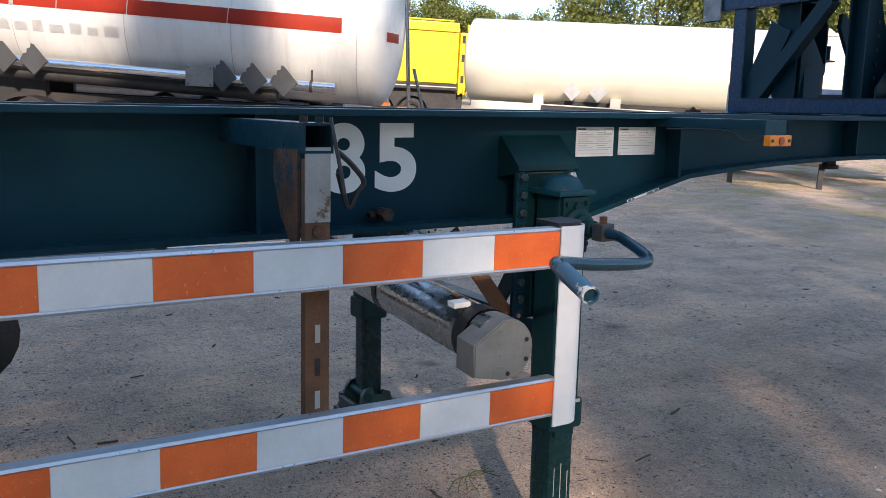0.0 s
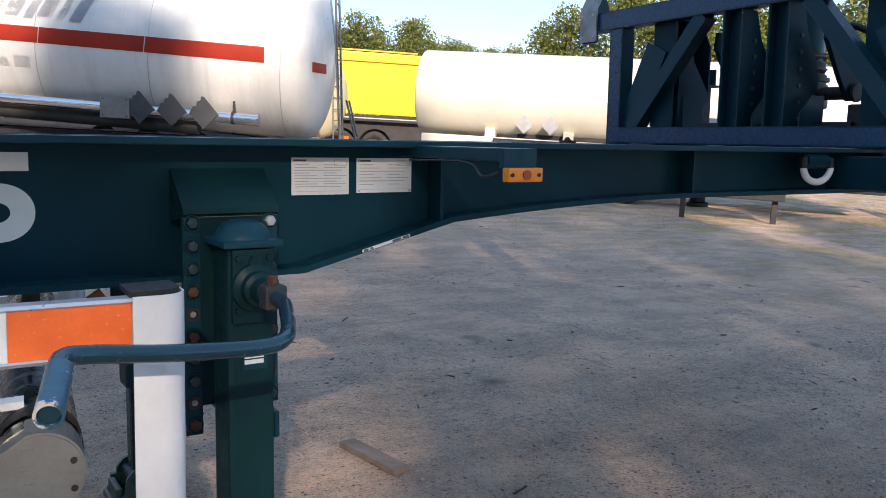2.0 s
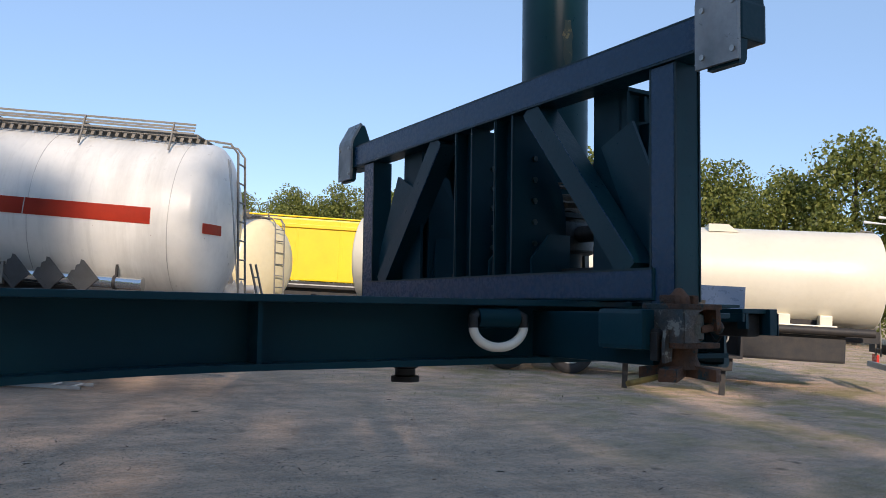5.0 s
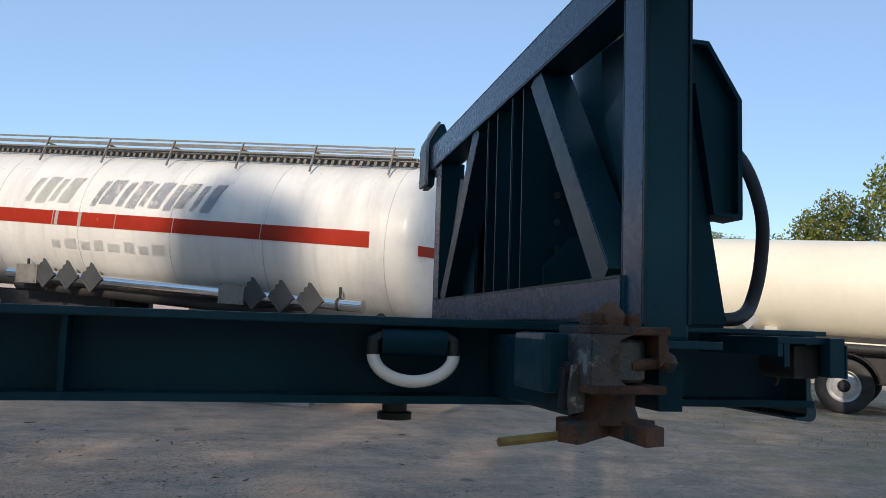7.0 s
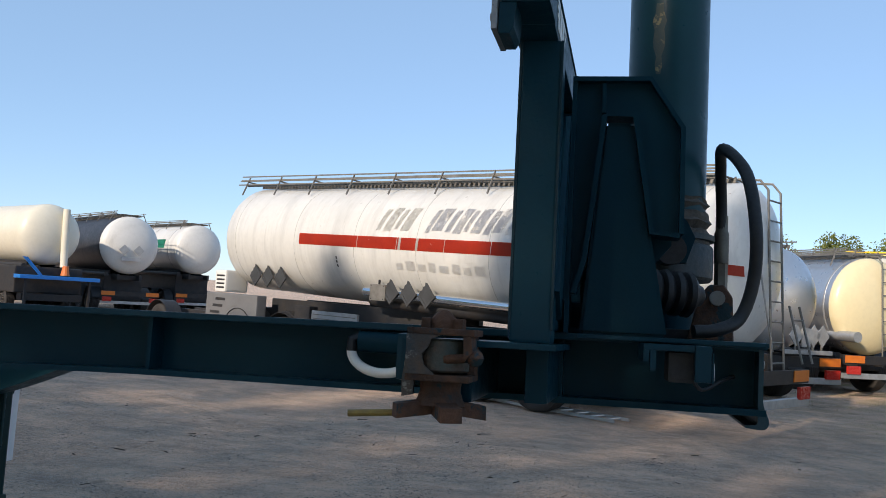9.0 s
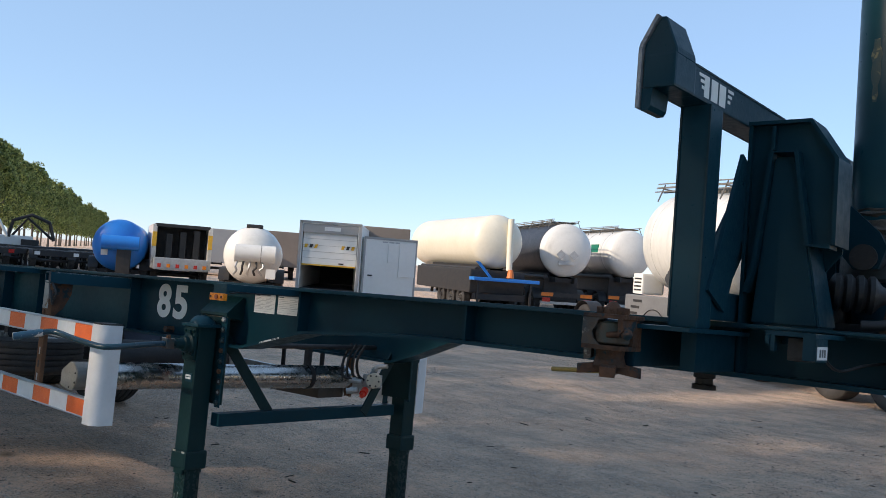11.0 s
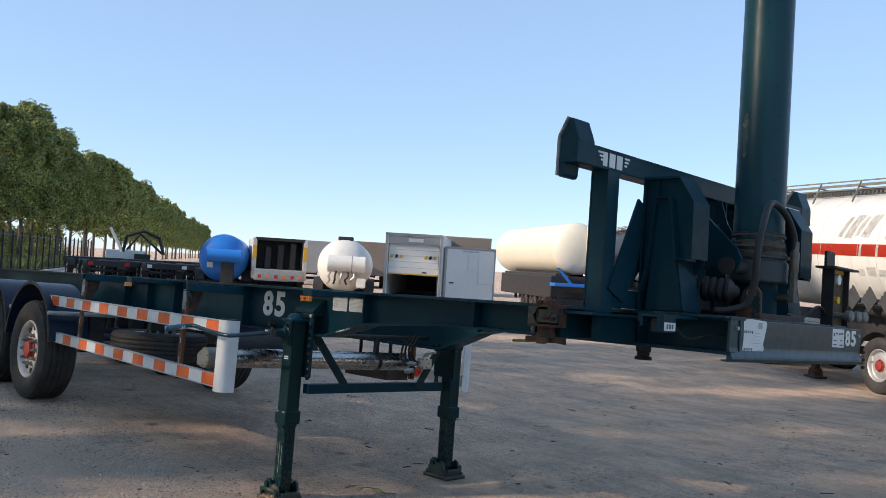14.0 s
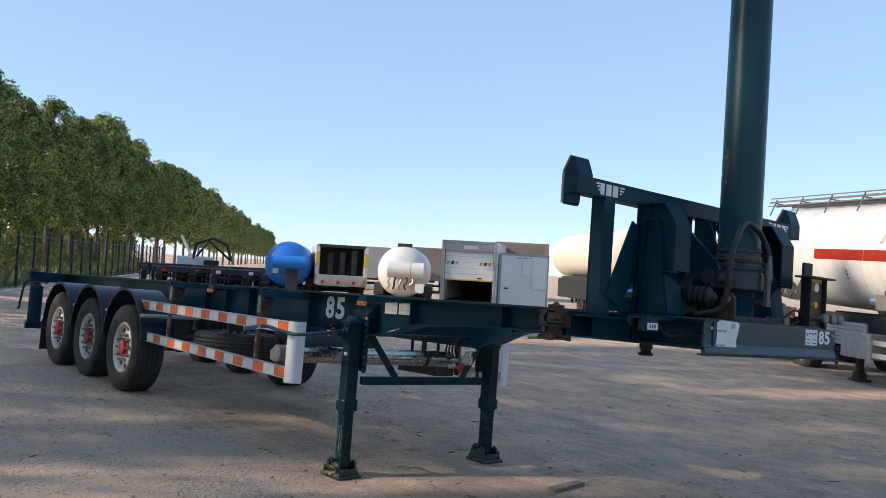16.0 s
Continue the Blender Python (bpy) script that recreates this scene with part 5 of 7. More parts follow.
for a in (0.38, 1.15):
    bm = bmesh.new()
    lathe(bm, [(TR + 0.004, 0), (TR + 0.004, 0.03)], frame_of((TXC, TY0 + a + 0.3, TZC), (TXC, TY0 + a + 0.4, TZC))[0], 30, closed=False)
    box(bm, TXC - 0.02, TXC + 0.02, TY0 + a + 0.3, TY0 + a + 0.33, TZC + TR, -0.36)
    part("tube_strap", bm, DARK, stube)
lathe(bm := bmesh.new(), [(TR + 0.003, 0), (TR + 0.003, 0.06)], frame_of((TXC, TY0 + 0.06, TZC), (TXC, TY0 + 0.2, TZC))[0], 30, closed=False)
part("band", bm, BLACK, stube, "", True)
for k, (a, w, h) in enumerate(((-0.030, 0.022, 0.006), (-0.026, 0.020, 0.006), (-0.030, 0.024, 0.006), (-0.028, 0.022, 0.006))):
    part("embossed_bar", bx(TXC + a, TXC + a + w, TY0 - 0.0525, TY0 - 0.05, TZC - 0.045 + 0.03 * k, TZC - 0.045 + 0.03 * k + h, 0.001), mat("cast_aluminium_cap", (0.3, 0.3, 0.3)), stube)
for dx, dz in ((0.055, 0.02), (0.055, -0.03), (0.0, -0.06)):
    part("cap_screw", rod(bmesh.new(), (TXC + dx, TY0 - 0.0525, TZC + dz), (TXC + dx, TY0 - 0.05, TZC + dz), 0.006, 8), BLACK, stube)
for ob in [stube] + list(stube.children):
    for v in ob.data.vertices:
        v.co.x += 0.12 * (v.co.y - TY0)
valve = part("valve_block", bx(1.86, 1.95, 0.38, 0.47, -0.585, -0.50, 0.012), GALV, chassis, "pipe valve block with a red handle")
vm, _ = frame_of((1.955, 0.385, -0.535), (1.955 + 0.55, 0.385 - 0.83, -0.535))
part("valve_flange", lathe(bmesh.new(), [(0.050, -0.02), (0.050, 0.010), (0.046, 0.014), (0.004, 0.014)], vm, 8), mat("cream_flange", (0.62, 0.55, 0.42), 0.5, 0, (0.45, 0.40, 0.32), 0.6, 20), valve, "cream octagonal valve flange")
for k in range(6):
    q = vm @ Vector((0.035 * math.cos(k * 1.047), 0.035 * math.sin(k * 1.047), 0.014))
    part("flange_bolt", rod(bmesh.new(), q, q + (vm.to_3x3() @ Vector((0, 0, 0.006))), 0.006, 6), DARK, valve)
bm = bmesh.new()
rod(bm, (1.91, 0.36, -0.600), (1.945, 0.31, -0.615), 0.024, 10)
rod(bm, (1.945, 0.31, -0.615), (1.965, 0.28, -0.625), 0.015, 8)
part("valve_handle", bm, mat("red_handle", (0.75, 0.035, 0.015), 0.35), valve, "bright red valve handle", True)
bm = bmesh.new()
for p0, p1, r in (((1.87, 0.34, -0.60), (1.81, 0.30, -0.615), 0.02), ((1.88, 0.36, -0.55), (1.80, 0.33, -0.545), 0.017), ((1.90, 0.42, -0.50), (1.93, 0.43, -0.45), 0.016), ((1.93, 0.43, -0.45), (2.00, 0.45, -0.44), 0.014)):
    rod(bm, p0, p1, r, 10)
    rod(bm, Vector(p0).lerp(Vector(p1), 0.4), Vector(p0).lerp(Vector(p1), 0.6), r * 1.35, 6)
part("pipe_fitting", bm, GALV, valve, "", True)
for i in range(4):
    part("hose", tube(bmesh.new(), smooth_path([(1.82 + 0.03 * i, 0.33 + 0.03 * i, -0.54 - 0.02 * (i % 2)), (1.76 + 0.03 * i, 0.30 + 0.02 * i, -0.52), (1.74 + 0.04 * i, 0.32, -0.42), (1.76 + 0.04 * i, 0.36, -0.32)]), 0.009, 6), BLACK, valve)
sb = part("storage_box", bx(0.25, 0.90, 0.90, 1.16, -0.80, -0.62, 0.008), mat("rusty_tray", (0.085, 0.060, 0.042), 0.7, 0.1, (0.05, 0.038, 0.03), 0.8, 6, bump=0.1), chassis, "brown steel tray under the frame")
for x in (0.35, 0.80):
    part("tray_hanger", bx(x, x + 0.04, 0.98, 0.99, -0.62, -0.36), DARK, sb)


# ---- wheels ----
def tyre_prof(R, w, inner):
    """Half-round shouldered section with tread grooves."""
    h = w / 2
    p = [(inner, -h * 0.72), (inner + 0.03, -h * 0.86), (inner + (R - inner) * 0.5, -h * 1.0), (R - 0.045, -h * 0.96), (R - 0.012, -h * 0.84)]
    for k in range(-2, 3):
        g = k * h * 0.31
        p += [(R - 0.002, g - h * 0.12), (R, g - h * 0.05), (R, g + h * 0.05), (R - 0.002, g + h * 0.12), (R - 0.012, g + h * 0.135), (R - 0.012, g + h * 0.175)]
    p += [(R - 0.012, h * 0.84), (R - 0.045, h * 0.96), (inner + (R - inner) * 0.5, h * 1.0), (inner + 0.03, h * 0.86), (inner, h * 0.72)]
    return p


WHEEL_CACHE = {}


def wheel(parent, x, y, z, out, R=0.515, w=0.37, hub=None, rim=None, nuts=10):
    """A wheel whose outer face looks to out (+1 or -1 along y)."""
    key = (R, w, out, hub, rim, nuts)
    face = Matrix.Rotation(radians(-90 * out), 4, "X")
    if key not in WHEEL_CACHE:
        ri = R * 0.56
        bt = bmesh.new()
        lathe(bt, tyre_prof(R, w, ri), face, 40, closed=False)
        br = bmesh.new()
        lathe(br, [(ri + 0.014, w * 0.40), (ri + 0.004, w * 0.43), (ri - 0.010, w * 0.40), (ri - 0.022, w * 0.34), (ri - 0.030, w * 0.25), (ri - 0.045, w * 0.23), (ri * 0.70, w * 0.27), (ri * 0.62, w * 0.31), (ri * 0.42, w * 0.31), (0.04, w * 0.31)], face, 40, closed=False)
        lathe(br, [(ri, -w * 0.38), (ri, w * 0.40)], face, 30, closed=False)
        bh = bmesh.new()
        lathe(bh, [(ri * 0.40, w * 0.30), (ri * 0.40, w * 0.34), (ri * 0.31, w * 0.36), (ri * 0.29, w * 0.45), (ri * 0.20, w * 0.48), (0.01, w * 0.48)], face, 20)
        for i in range(8):
            a = 2 * math.pi * i / 8
            lathe(bh, [(0.012, 0), (0.012, 0.02), (0.008, 0.025)], face @ Matrix.Translation((ri * 0.35 * math.cos(a), ri * 0.35 * math.sin(a), w * 0.34)), 6)
        bn = lathe(bmesh.new(), [(0.026, 0), (0.026, 0.008), (0.018, 0.010), (0.018, 0.045), (0.011, 0.05), (0.011, 0.065)], face @ Matrix.Translation((ri * 0.53, 0, w * 0.31)), 8)
        bo = lathe(bmesh.new(), [(0.034, 0), (0.034, 0.012), (0.031, 0.014)], face @ Matrix.Translation((ri * 0.785, 0, w * 0.245)), 12)
        obs = [part("wheel", br, rim or RIM, None, "", True), part("tyre", bt, TYRE, None, "", True), part("hub", bh, hub or DARK, None, "", True),
               part("wheel_nut", bn, GALVDARK, None), part("hand_hole", bo, BLACK, None)]
        WHEEL_CACHE[key] = [(o.name.split(".")[0], o.data) for o in obs]
        for o in obs:
            bpy.data.objects.remove(o)
    base = None
    near = parent is chassis
    for name, data in WHEEL_CACHE[key]:
        n = nuts if name in ("wheel_nut", "hand_hole") else 1
        if n > 1 and not near and x > 3.5:
            continue
        for k in range(n):
            o = new(name, data)
            if base is None:
                base = o
                o.parent = parent
                o.location = (x, y, z)
            else:
                o.parent = base
                o.rotation_euler = (0, 2 * math.pi * (k + (0.5 if name == "hand_hole" else 0)) / n if n > 1 else 0, 0)
    return base


AXLES = (-2.43, -3.74, -5.05)
for ax in AXLES:
    for s in (-1, 1):
        zc = ground_z(ax, s * 1.06) + 0.508 - deck(ax, s * 1.06)
        wheel(chassis, ax, s * 1.07, zc, s, hub=REDHUB)
        bm = bmesh.new()
        arc = [(ax + 0.665 * math.cos(a), -0.795 + 0.665 * math.sin(a)) for a in [radians(8 + 164 * i / 20) for i in range(21)]]
        strip(bm, arc, 0.008, "y", min(s * 0.86, s * 1.255), max(s * 0.86, s * 1.255))
        mg = part("mudguard", bm, NAVY, chassis, "dark rounded plastic mudguard", True)
        bm = bmesh.new()
        lip = [(ax + 0.672 * math.cos(a), -0.795 + 0.672 * math.sin(a)) for a in [radians(8 + 164 * i / 20) for i in range(21)]]
        strip(bm, lip, 0.03, "y", min(s * 1.245, s * 1.26), max(s * 1.245, s * 1.26))
        part("mudguard_lip", bm, BLACK, mg, "", True)
        for d in (0.66, -0.66):
            rod(bm := bmesh.new(), (ax + d, s * 0.6, -0.42), (ax + d, s * 1.24, -0.42), 0.018, 10)
            part("mudguard_stay", bm, GALV, mg)
        bm = bmesh.new()
        box(bm, ax - 0.06, ax + 0.06, min(s * 0.45, s * 0.62), max(s * 0.45, s * 0.62), -0.80, -0.35, 0.02)
        part("axle_bracket", bm, DARK, chassis)
        lathe(bm := bmesh.new(), [(0.13, -0.42), (0.14, -0.46), (0.12, -0.52), (0.14, -0.58), (0.12, -0.66), (0.10, -0.68)], Matrix.Translation((ax - 0.38, s * 0.58, 0)), 18)
        part("air_spring", bm, BLACK, chassis, "", True)
    part("axle", rod(bmesh.new(), (ax, -0.95, -0.80), (ax, 0.95, -0.80), 0.065, 16), DARK, chassis)
for s in (-1, 1):
    part("mud_flap", bx(-5.78, -5.765, min(s * 0.87, s * 1.25), max(s * 0.87, s * 1.25), -1.15, -0.70), BLACK, chassis, "hanging black mud flap")
    part("guard_bracket_tube", rod(bmesh.new(), (-1.74, s * 0.60, -0.42), (-1.74, s * 1.30, -0.42), 0.022, 12), GALV, chassis)

# spare wheel lying in its carrier
zc = -0.655
sp = wheel(chassis, -0.94, -0.50, zc, 1, R=0.455, w=0.27, hub=DARK)
sp.rotation_euler = (radians(90), 0, 0)
tagged(sp, "spare wheel lying flat under the frame")
bm = bmesh.new()
box(bm, -1.3, -0.6, -0.85, 0.6, -0.80, -0.775, 0.004)
box(bm, -0.96, -0.90, -0.62, -0.38, -0.80, -0.35, 0.004)
part("spare_carrier", bm, DARK, chassis)
bm = bmesh.new()
lathe(bm, [(0.06, -0.6), (0.14, -0.56), (0.14, 0.36), (0.06, 0.4)], frame_of((0.1, 0.2, -0.60), (0.1, 0.9, -0.60))[0], 20)
part("air_tank", bm, DARK, chassis, "", True)

# rear end: crossbeam, lamps, stowed cylinder and pipework
rear = part("rear_beam", bx(-6.98, -6.88, -1.2, 1.2, -0.16, -0.004, 0.006), GREEN, chassis, "rear crossbeam with lamps and bumper")
part("bumper", bx(-7.0, -6.92, -1.18, 1.18, -0.92, -0.80, 0.008), GREEN, rear)
for s in (-1, 1):
    part("bumper_hanger", bx(-6.98, -6.90, s * 0.6 - 0.05, s * 0.6 + 0.05, -0.82, -0.16, 0.004), GREEN, rear)
    part("tail_lamp", bx(-7.03, -6.99, s * 0.9 - 0.2, s * 0.9 + 0.2, -0.90, -0.80, 0.006), REDLENS, rear)
    lathe(bm := bmesh.new(), [(0.09, -0.82), (0.10, -0.80), (0.10, -0.24), (0.05, -0.20), (0.05, -0.16)], Matrix.Translation((-6.72, s * 1.12, 0)), 18)
    part("locking_jack", bm, GREEN, rear, "", True)
    lathe(bm := bmesh.new(), [(0.07, 0.0), (0.07, 0.03), (0.03, 0.05)], Matrix.Translation((-6.85, s * 1.13, 0)), 12)
    part("rear_lock", bm, RUST, rear)
    part("pipe", tube(bmesh.new(), smooth_path([(-6.72, s * 1.2, -0.12), (-6.72, s * 1.30, -0.2), (-6.80, s * 1.32, -0.45), (-6.95, s * 1.30, -0.60), (-7.1, s * 1.28, -0.60)]), 0.018, 8), DARK, rear, "", True)


# ---- parked vehicles ----
def dished(R, L, d=0.38, n=7):
    """Profile of a drum with dished ends, from 0 to L."""
    lo = [(max(0.01, R * math.sin(math.pi / 2 * i / n)), d * (1 - math.cos(math.pi / 2 * i / n))) for i in range(n + 1)]
    hi = [(r, L - h) for r, h in lo[::-1]]
    return lo + [(R, L * k / 10) for k in range(1, 10)] + hi


def drum(bm, R, L, zc, rise=0.0, x0=0.0, d=0.38, seg=48):
    m = Matrix.Translation((x0, 0, zc)) @ Matrix.Rotation(radians(90), 4, "Y") @ Matrix.Rotation(rise, 4, "Y").inverted()
    return lathe(bm, dished(R, L, d), m, seg)


def running_gear(v, axles, z_frame, half=1.02, x0=0.0, x1=9.0, R=0.5, hub=None, rim=None):
    bm = bmesh.new()
    for y in (-0.45, 0.45):
        box(bm, x0, x1, y - 0.05, y + 0.05, z_frame - 0.14, z_frame + 0.10, 0.006)
    for k in range(int((x1 - x0) / 1.3)):
        box(bm, x0 + 0.4 + 1.3 * k, x0 + 0.5 + 1.3 * k, -0.4, 0.4, z_frame - 0.12, z_frame + 0.06)
    part("chassis_frame", bm, DARK, v)
    for ax in axles:
        for s in (-1, 1):
            wheel(v, ax, s * half, R, s, R=R, w=0.34, hub=hub, rim=rim)
            bm = bmesh.new()
            arc = [(ax + (R + 0.1) * math.cos(a), R + (R + 0.1) * math.sin(a)) for a in [radians(12 + 156 * i / 12) for i in range(13)]]
            strip(bm, arc, 0.01, "y", s * half - 0.2, s * half + 0.2)
            part("mudguard", bm, DARK, v, "", True)
        part("axle", rod(bmesh.new(), (ax, -half, R), (ax, half, R), 0.07, 12), DARK, v)


def catwalk(v, R, zt, rise, x0, x1, side=1, step=1.25):
    """Walkway and folded handrails along a tank's top."""
    def z(x):
        return zt + rise * x
    bm = bmesh.new()
    for y in (-0.42, 0.0, 0.42):
        bar(bm, (x0, y, z(x0) + 0.05), (x1, y, z(x1) + 0.05), 0.03, 0.06)
    n = int((x1 - x0) / 0.12)
    for i in range(n):
        x = x0 + (x1 - x0) * (i + 0.5) / n
        box(bm, x - 0.035, x + 0.035, -0.42, 0.42, z(x) + 0.075, z(x) + 0.085)
    cw = part("catwalk", bm, GALVDARK, v, "weathered grating catwalk along the top")
    for s, y, h, w in ((1, 0.60, 0.14, 0.0), (1, 0.62, 0.10, 0.02), (1, 0.66, 0.05, -0.02), (1, 0.58, 0.19, 0.04), (-1, 0.60, 0.16, 0.02)):
        bm = bmesh.new()
        bar(bm, (x0, s * y, z(x0) + h), (x1, s * y, z(x1) + h + w), 0.022, 0.026)
        part("handrail", bm, GALVDARK, cw)
    x = x0 + 0.3
    while x < x1:
        for s in (-1, 1):
            bm = bmesh.new()
            bar(bm, (x, s * 0.78, z(x) - 0.22), (x, s * 0.60, z(x) + 0.20), 0.03, 0.02, up=(1, 0, 0))
            bar(bm, (x, s * 0.66, z(x) + 0.10), (x, s * 0.30, z(x) + 0.06), 0.03, 0.02, up=(1, 0, 0))
            part("rail_post", bm, GALVDARK, cw)
        x += step
    return cw


def ladder(v, x, y, z0, z1, wide=0.36, lean=0.0, hoop=True):
    bm = bmesh.new()
    for s in (-1, 1):
        pts = [(x, y + s * wide / 2, z0), (x + lean * 0.5, y + s * wide / 2, (z0 + z1) / 2), (x + lean, y + s * wide / 2, z1)]
        if hoop:
            pts += [(x + lean + 0.12, y + s * wide / 2, z1 + 0.14), (x + lean + 0.35, y + s * wide / 2, z1 + 0.16)]
        tube(bm, pts, 0.018, 8)
    n = int((z1 - z0) / 0.28)
    for i in range(n):
        t = (i + 0.5) / n
        rod(bm, (x + lean * t, y - wide / 2, z0 + (z1 - z0) * t), (x + lean * t, y + wide / 2, z0 + (z1 - z0) * t), 0.013, 6)
    return part("ladder", bm, GALVDARK, v, "", True)


def rear_lamps(v, x=-0.15, z=0.85):
    b = part("rear_bumper", bx(x - 0.06, x + 0.04, -1.2, 1.2, z - 0.42, z - 0.30, 0.01), GALV, v)
    part("lamp_board", bx(x - 0.04, x, -1.2, 1.2, z - 0.10, z + 0.10, 0.01), DARK, v)
    for s in (-1, 1):
        part("hazard_plate", bx(x - 0.055, x - 0.042, s * 0.9 - 0.27, s * 0.9 + 0.27, z - 0.07, z + 0.09), mat("orange_hazard_plate", (0.75, 0.20, 0.02), 0.4, 0, (0.62, 0.14, 0.02), 0.5, 8), b)
        part("tail_lamp", bx(x - 0.10, x - 0.045, s * 0.95 - 0.18, s * 0.95 + 0.18, z - 0.32, z - 0.14, 0.01), REDLENS, b)
    return b


def heading(dx, dy):
    return math.degrees(math.atan2(dy, dx))


# the large white road tanker with a red stripe
UX, UY = -0.83, 0.558
RT, LT, ZT, RISE = 1.17, 12.3, 2.36, 0.03
ox, oy = 5.67 - UX * 0.85 + 0.558 * RT, 9.0 - UY * 0.85 + 0.83 * RT
tk = thing("road_tanker", pose(ox, oy, 0, 0, 0, heading(UX, UY)), "white tank semi-trailer with a red stripe and faded lettering", "tank trailer")
tank = part("tank", drum(bmesh.new(), RT, LT, ZT, RISE), TANKWHITE, tk, "white tank shell with faded patches", True)


def tz(x):
    return ZT + RISE * x


def on_tank(x, z):
    """Distance from the axis of the tank's skin at that height."""
    return math.sqrt(max(0.01, RT * RT - (z - tz(x)) ** 2))


def skin_patch(name, x0, x1, za, zb, material, parent, label="", lift=0.006, n=14, slant=0.0):
    """A thin painted sheet that follows the tank's skin on the left-hand side."""
    bm = bmesh.new()
    rows = []
    for i in range(n + 1):
        x = x0 + (x1 - x0) * i / n
        col = []
        for k in range(4):
            h = za + (zb - za) * k / 3
            z = tz(x) + h
            rx = RT * math.sqrt(max(0.01, 1 - (1 - min(x, 0.38) / 0.38) ** 2))
            xx = x - slant * (h - za)
            r = rx + lift
            col.append(bm.verts.new((xx, math.sqrt(max(0.0, r * r - h * h)), z)))
        rows.append(col)
    for a, c in zip(rows, rows[1:]):
        for k in range(3):
            bm.faces.new((a[k], c[k], c[k + 1], a[k + 1]))
    bmesh.ops.solidify(bm, geom=bm.faces[:], thickness=0.003)
    return part(name, bm, material, parent, label, True)


stripe = skin_patch("stripe", 0.85, 9.22, -0.11, 0.11, REDSTRIPE, tank, "scuffed red stripe", n=40)
for x in (2.55, 4.05, 5.1, 5.75, 6.2, 6.3, 7.4):
    skin_patch("stripe_gap", x, x + 0.014 + 0.05 * (int(x * 10) in (57, 62)), -0.112, 0.112, TANKWHITE, stripe, lift=0.009, n=2, slant=0.1)
# faded company lettering drawn as plain slanted bars
for k, (x, w) in enumerate(((3.45, 0.17), (3.70, 0.10), (3.88, 0.20), (4.14, 0.13), (4.34, 0.22), (4.62, 0.10), (4.78, 0.18), (5.02, 0.12), (5.22, 0.24), (5.52, 0.10), (6.04, 0.22), (6.33, 0.10), (6.52, 0.20), (6.80, 0.12))):
    skin_patch("faded_bar", x, x + w, 0.22 + 0.02 * (k % 3), 0.66 - 0.03 * (k % 2), GHOST if k < 10 else GHOSTPALE, tank, n=3, slant=0.42)
x = 4.2
for i in range(8):
    w = (0.22, 0.16, 0.18)[i % 3]
    skin_patch("ghost_letter", x, x + w, -0.46, -0.30 - 0.04 * (i % 2), GHOSTFAINT, tank, n=2)
    x += w + 0.09
for z in (-0.36, -0.43, -0.51):
    skin_patch("chipped_mark", 8.02, 8.06, z, z + 0.05, DARK, tank, n=2)
# weld bands
for x in (0.62, 2.5, 4.1, 5.8, 7.5, 9.4, 11.6):
    bm = bmesh.new()
    m = Matrix.Translation((0, 0, ZT)) @ Matrix.Rotation(radians(90), 4, "Y") @ Matrix.Rotation(RISE, 4, "Y").inverted()
    lathe(bm, [(RT - 0.004, x - 0.008), (RT + 0.003, x - 0.004), (RT + 0.003, x + 0.004), (RT - 0.004, x + 0.008)], m, 48, closed=False)
    part("weld_band", bm, mat("grimy_weld", (0.34, 0.34, 0.33), 0.5, 0, (0.52, 0.52, 0.50), 0.9, 1.5), tank, "", True)
catwalk(tk, RT, ZT + RT, RISE, 0.5, 12.4)
ladder(tk, -0.12, -0.25, 0.9, 3.45, 0.42, 0.16)
ladder(tk, -0.35, -0.7, 1.05, 1.85, 0.36, 0.22, False)
bm = bmesh.new()
for i in range(2):
    tube(bm, smooth_path([(0.05, 0.45 - 0.1 * i, 3.3), (-0.05, 0.42, 2.6), (-0.08, 0.1, 1.7), (-0.1, -0.1, 1.2)]), 0.012, 6)
part("rear_pipe", bm, GALV, tk)
skin_patch("rear_mark", 0.05, 0.19, -0.17, -0.03, REDSTRIPE, tank, n=4, lift=0.008)
# insulated hose tubes with diamond placards along the flank
ly = 1.04


def hose_tube(x0, x1, dz):
    bm = bmesh.new()
    z = ZT - 0.92 + dz
    rod(bm, (x0, ly, z + RISE * x0), (x1, ly, z + RISE * x1), 0.085, 18)
    rod(bm, (x0 - 0.02, ly, z + RISE * x0), (x0, ly, z + RISE * x0), 0.095, 18)
    t = part("hose_tube", bm, CHROME, tk, "polished hose carrying tube", True)
    for x in (x0 + 0.35, x1 - 0.35):
        bm = bmesh.new()
        lathe(bm, [(0.095, -0.02), (0.095, 0.02)], frame_of((x, ly, z + RISE * x), (x + 1, ly, z + RISE * (x + 1)))[0], 18)
        bar(bm, (x, ly - 0.02, z + RISE * x + 0.09), (x, ly - 0.02, z + RISE * x + 0.24), 0.03, 0.03, up=(1, 0, 0))
        part("clamp", bm, DARK, t, "", True)
    part("lower_pipe", rod(bmesh.new(), (x0 + 0.9, ly - 0.2, z - 0.17 + RISE * x0), (x1, ly - 0.2, z - 0.17 + RISE * x1), 0.10, 14), DARK, t, "", True)


hose_tube(0.95, 7.2, 0.0)


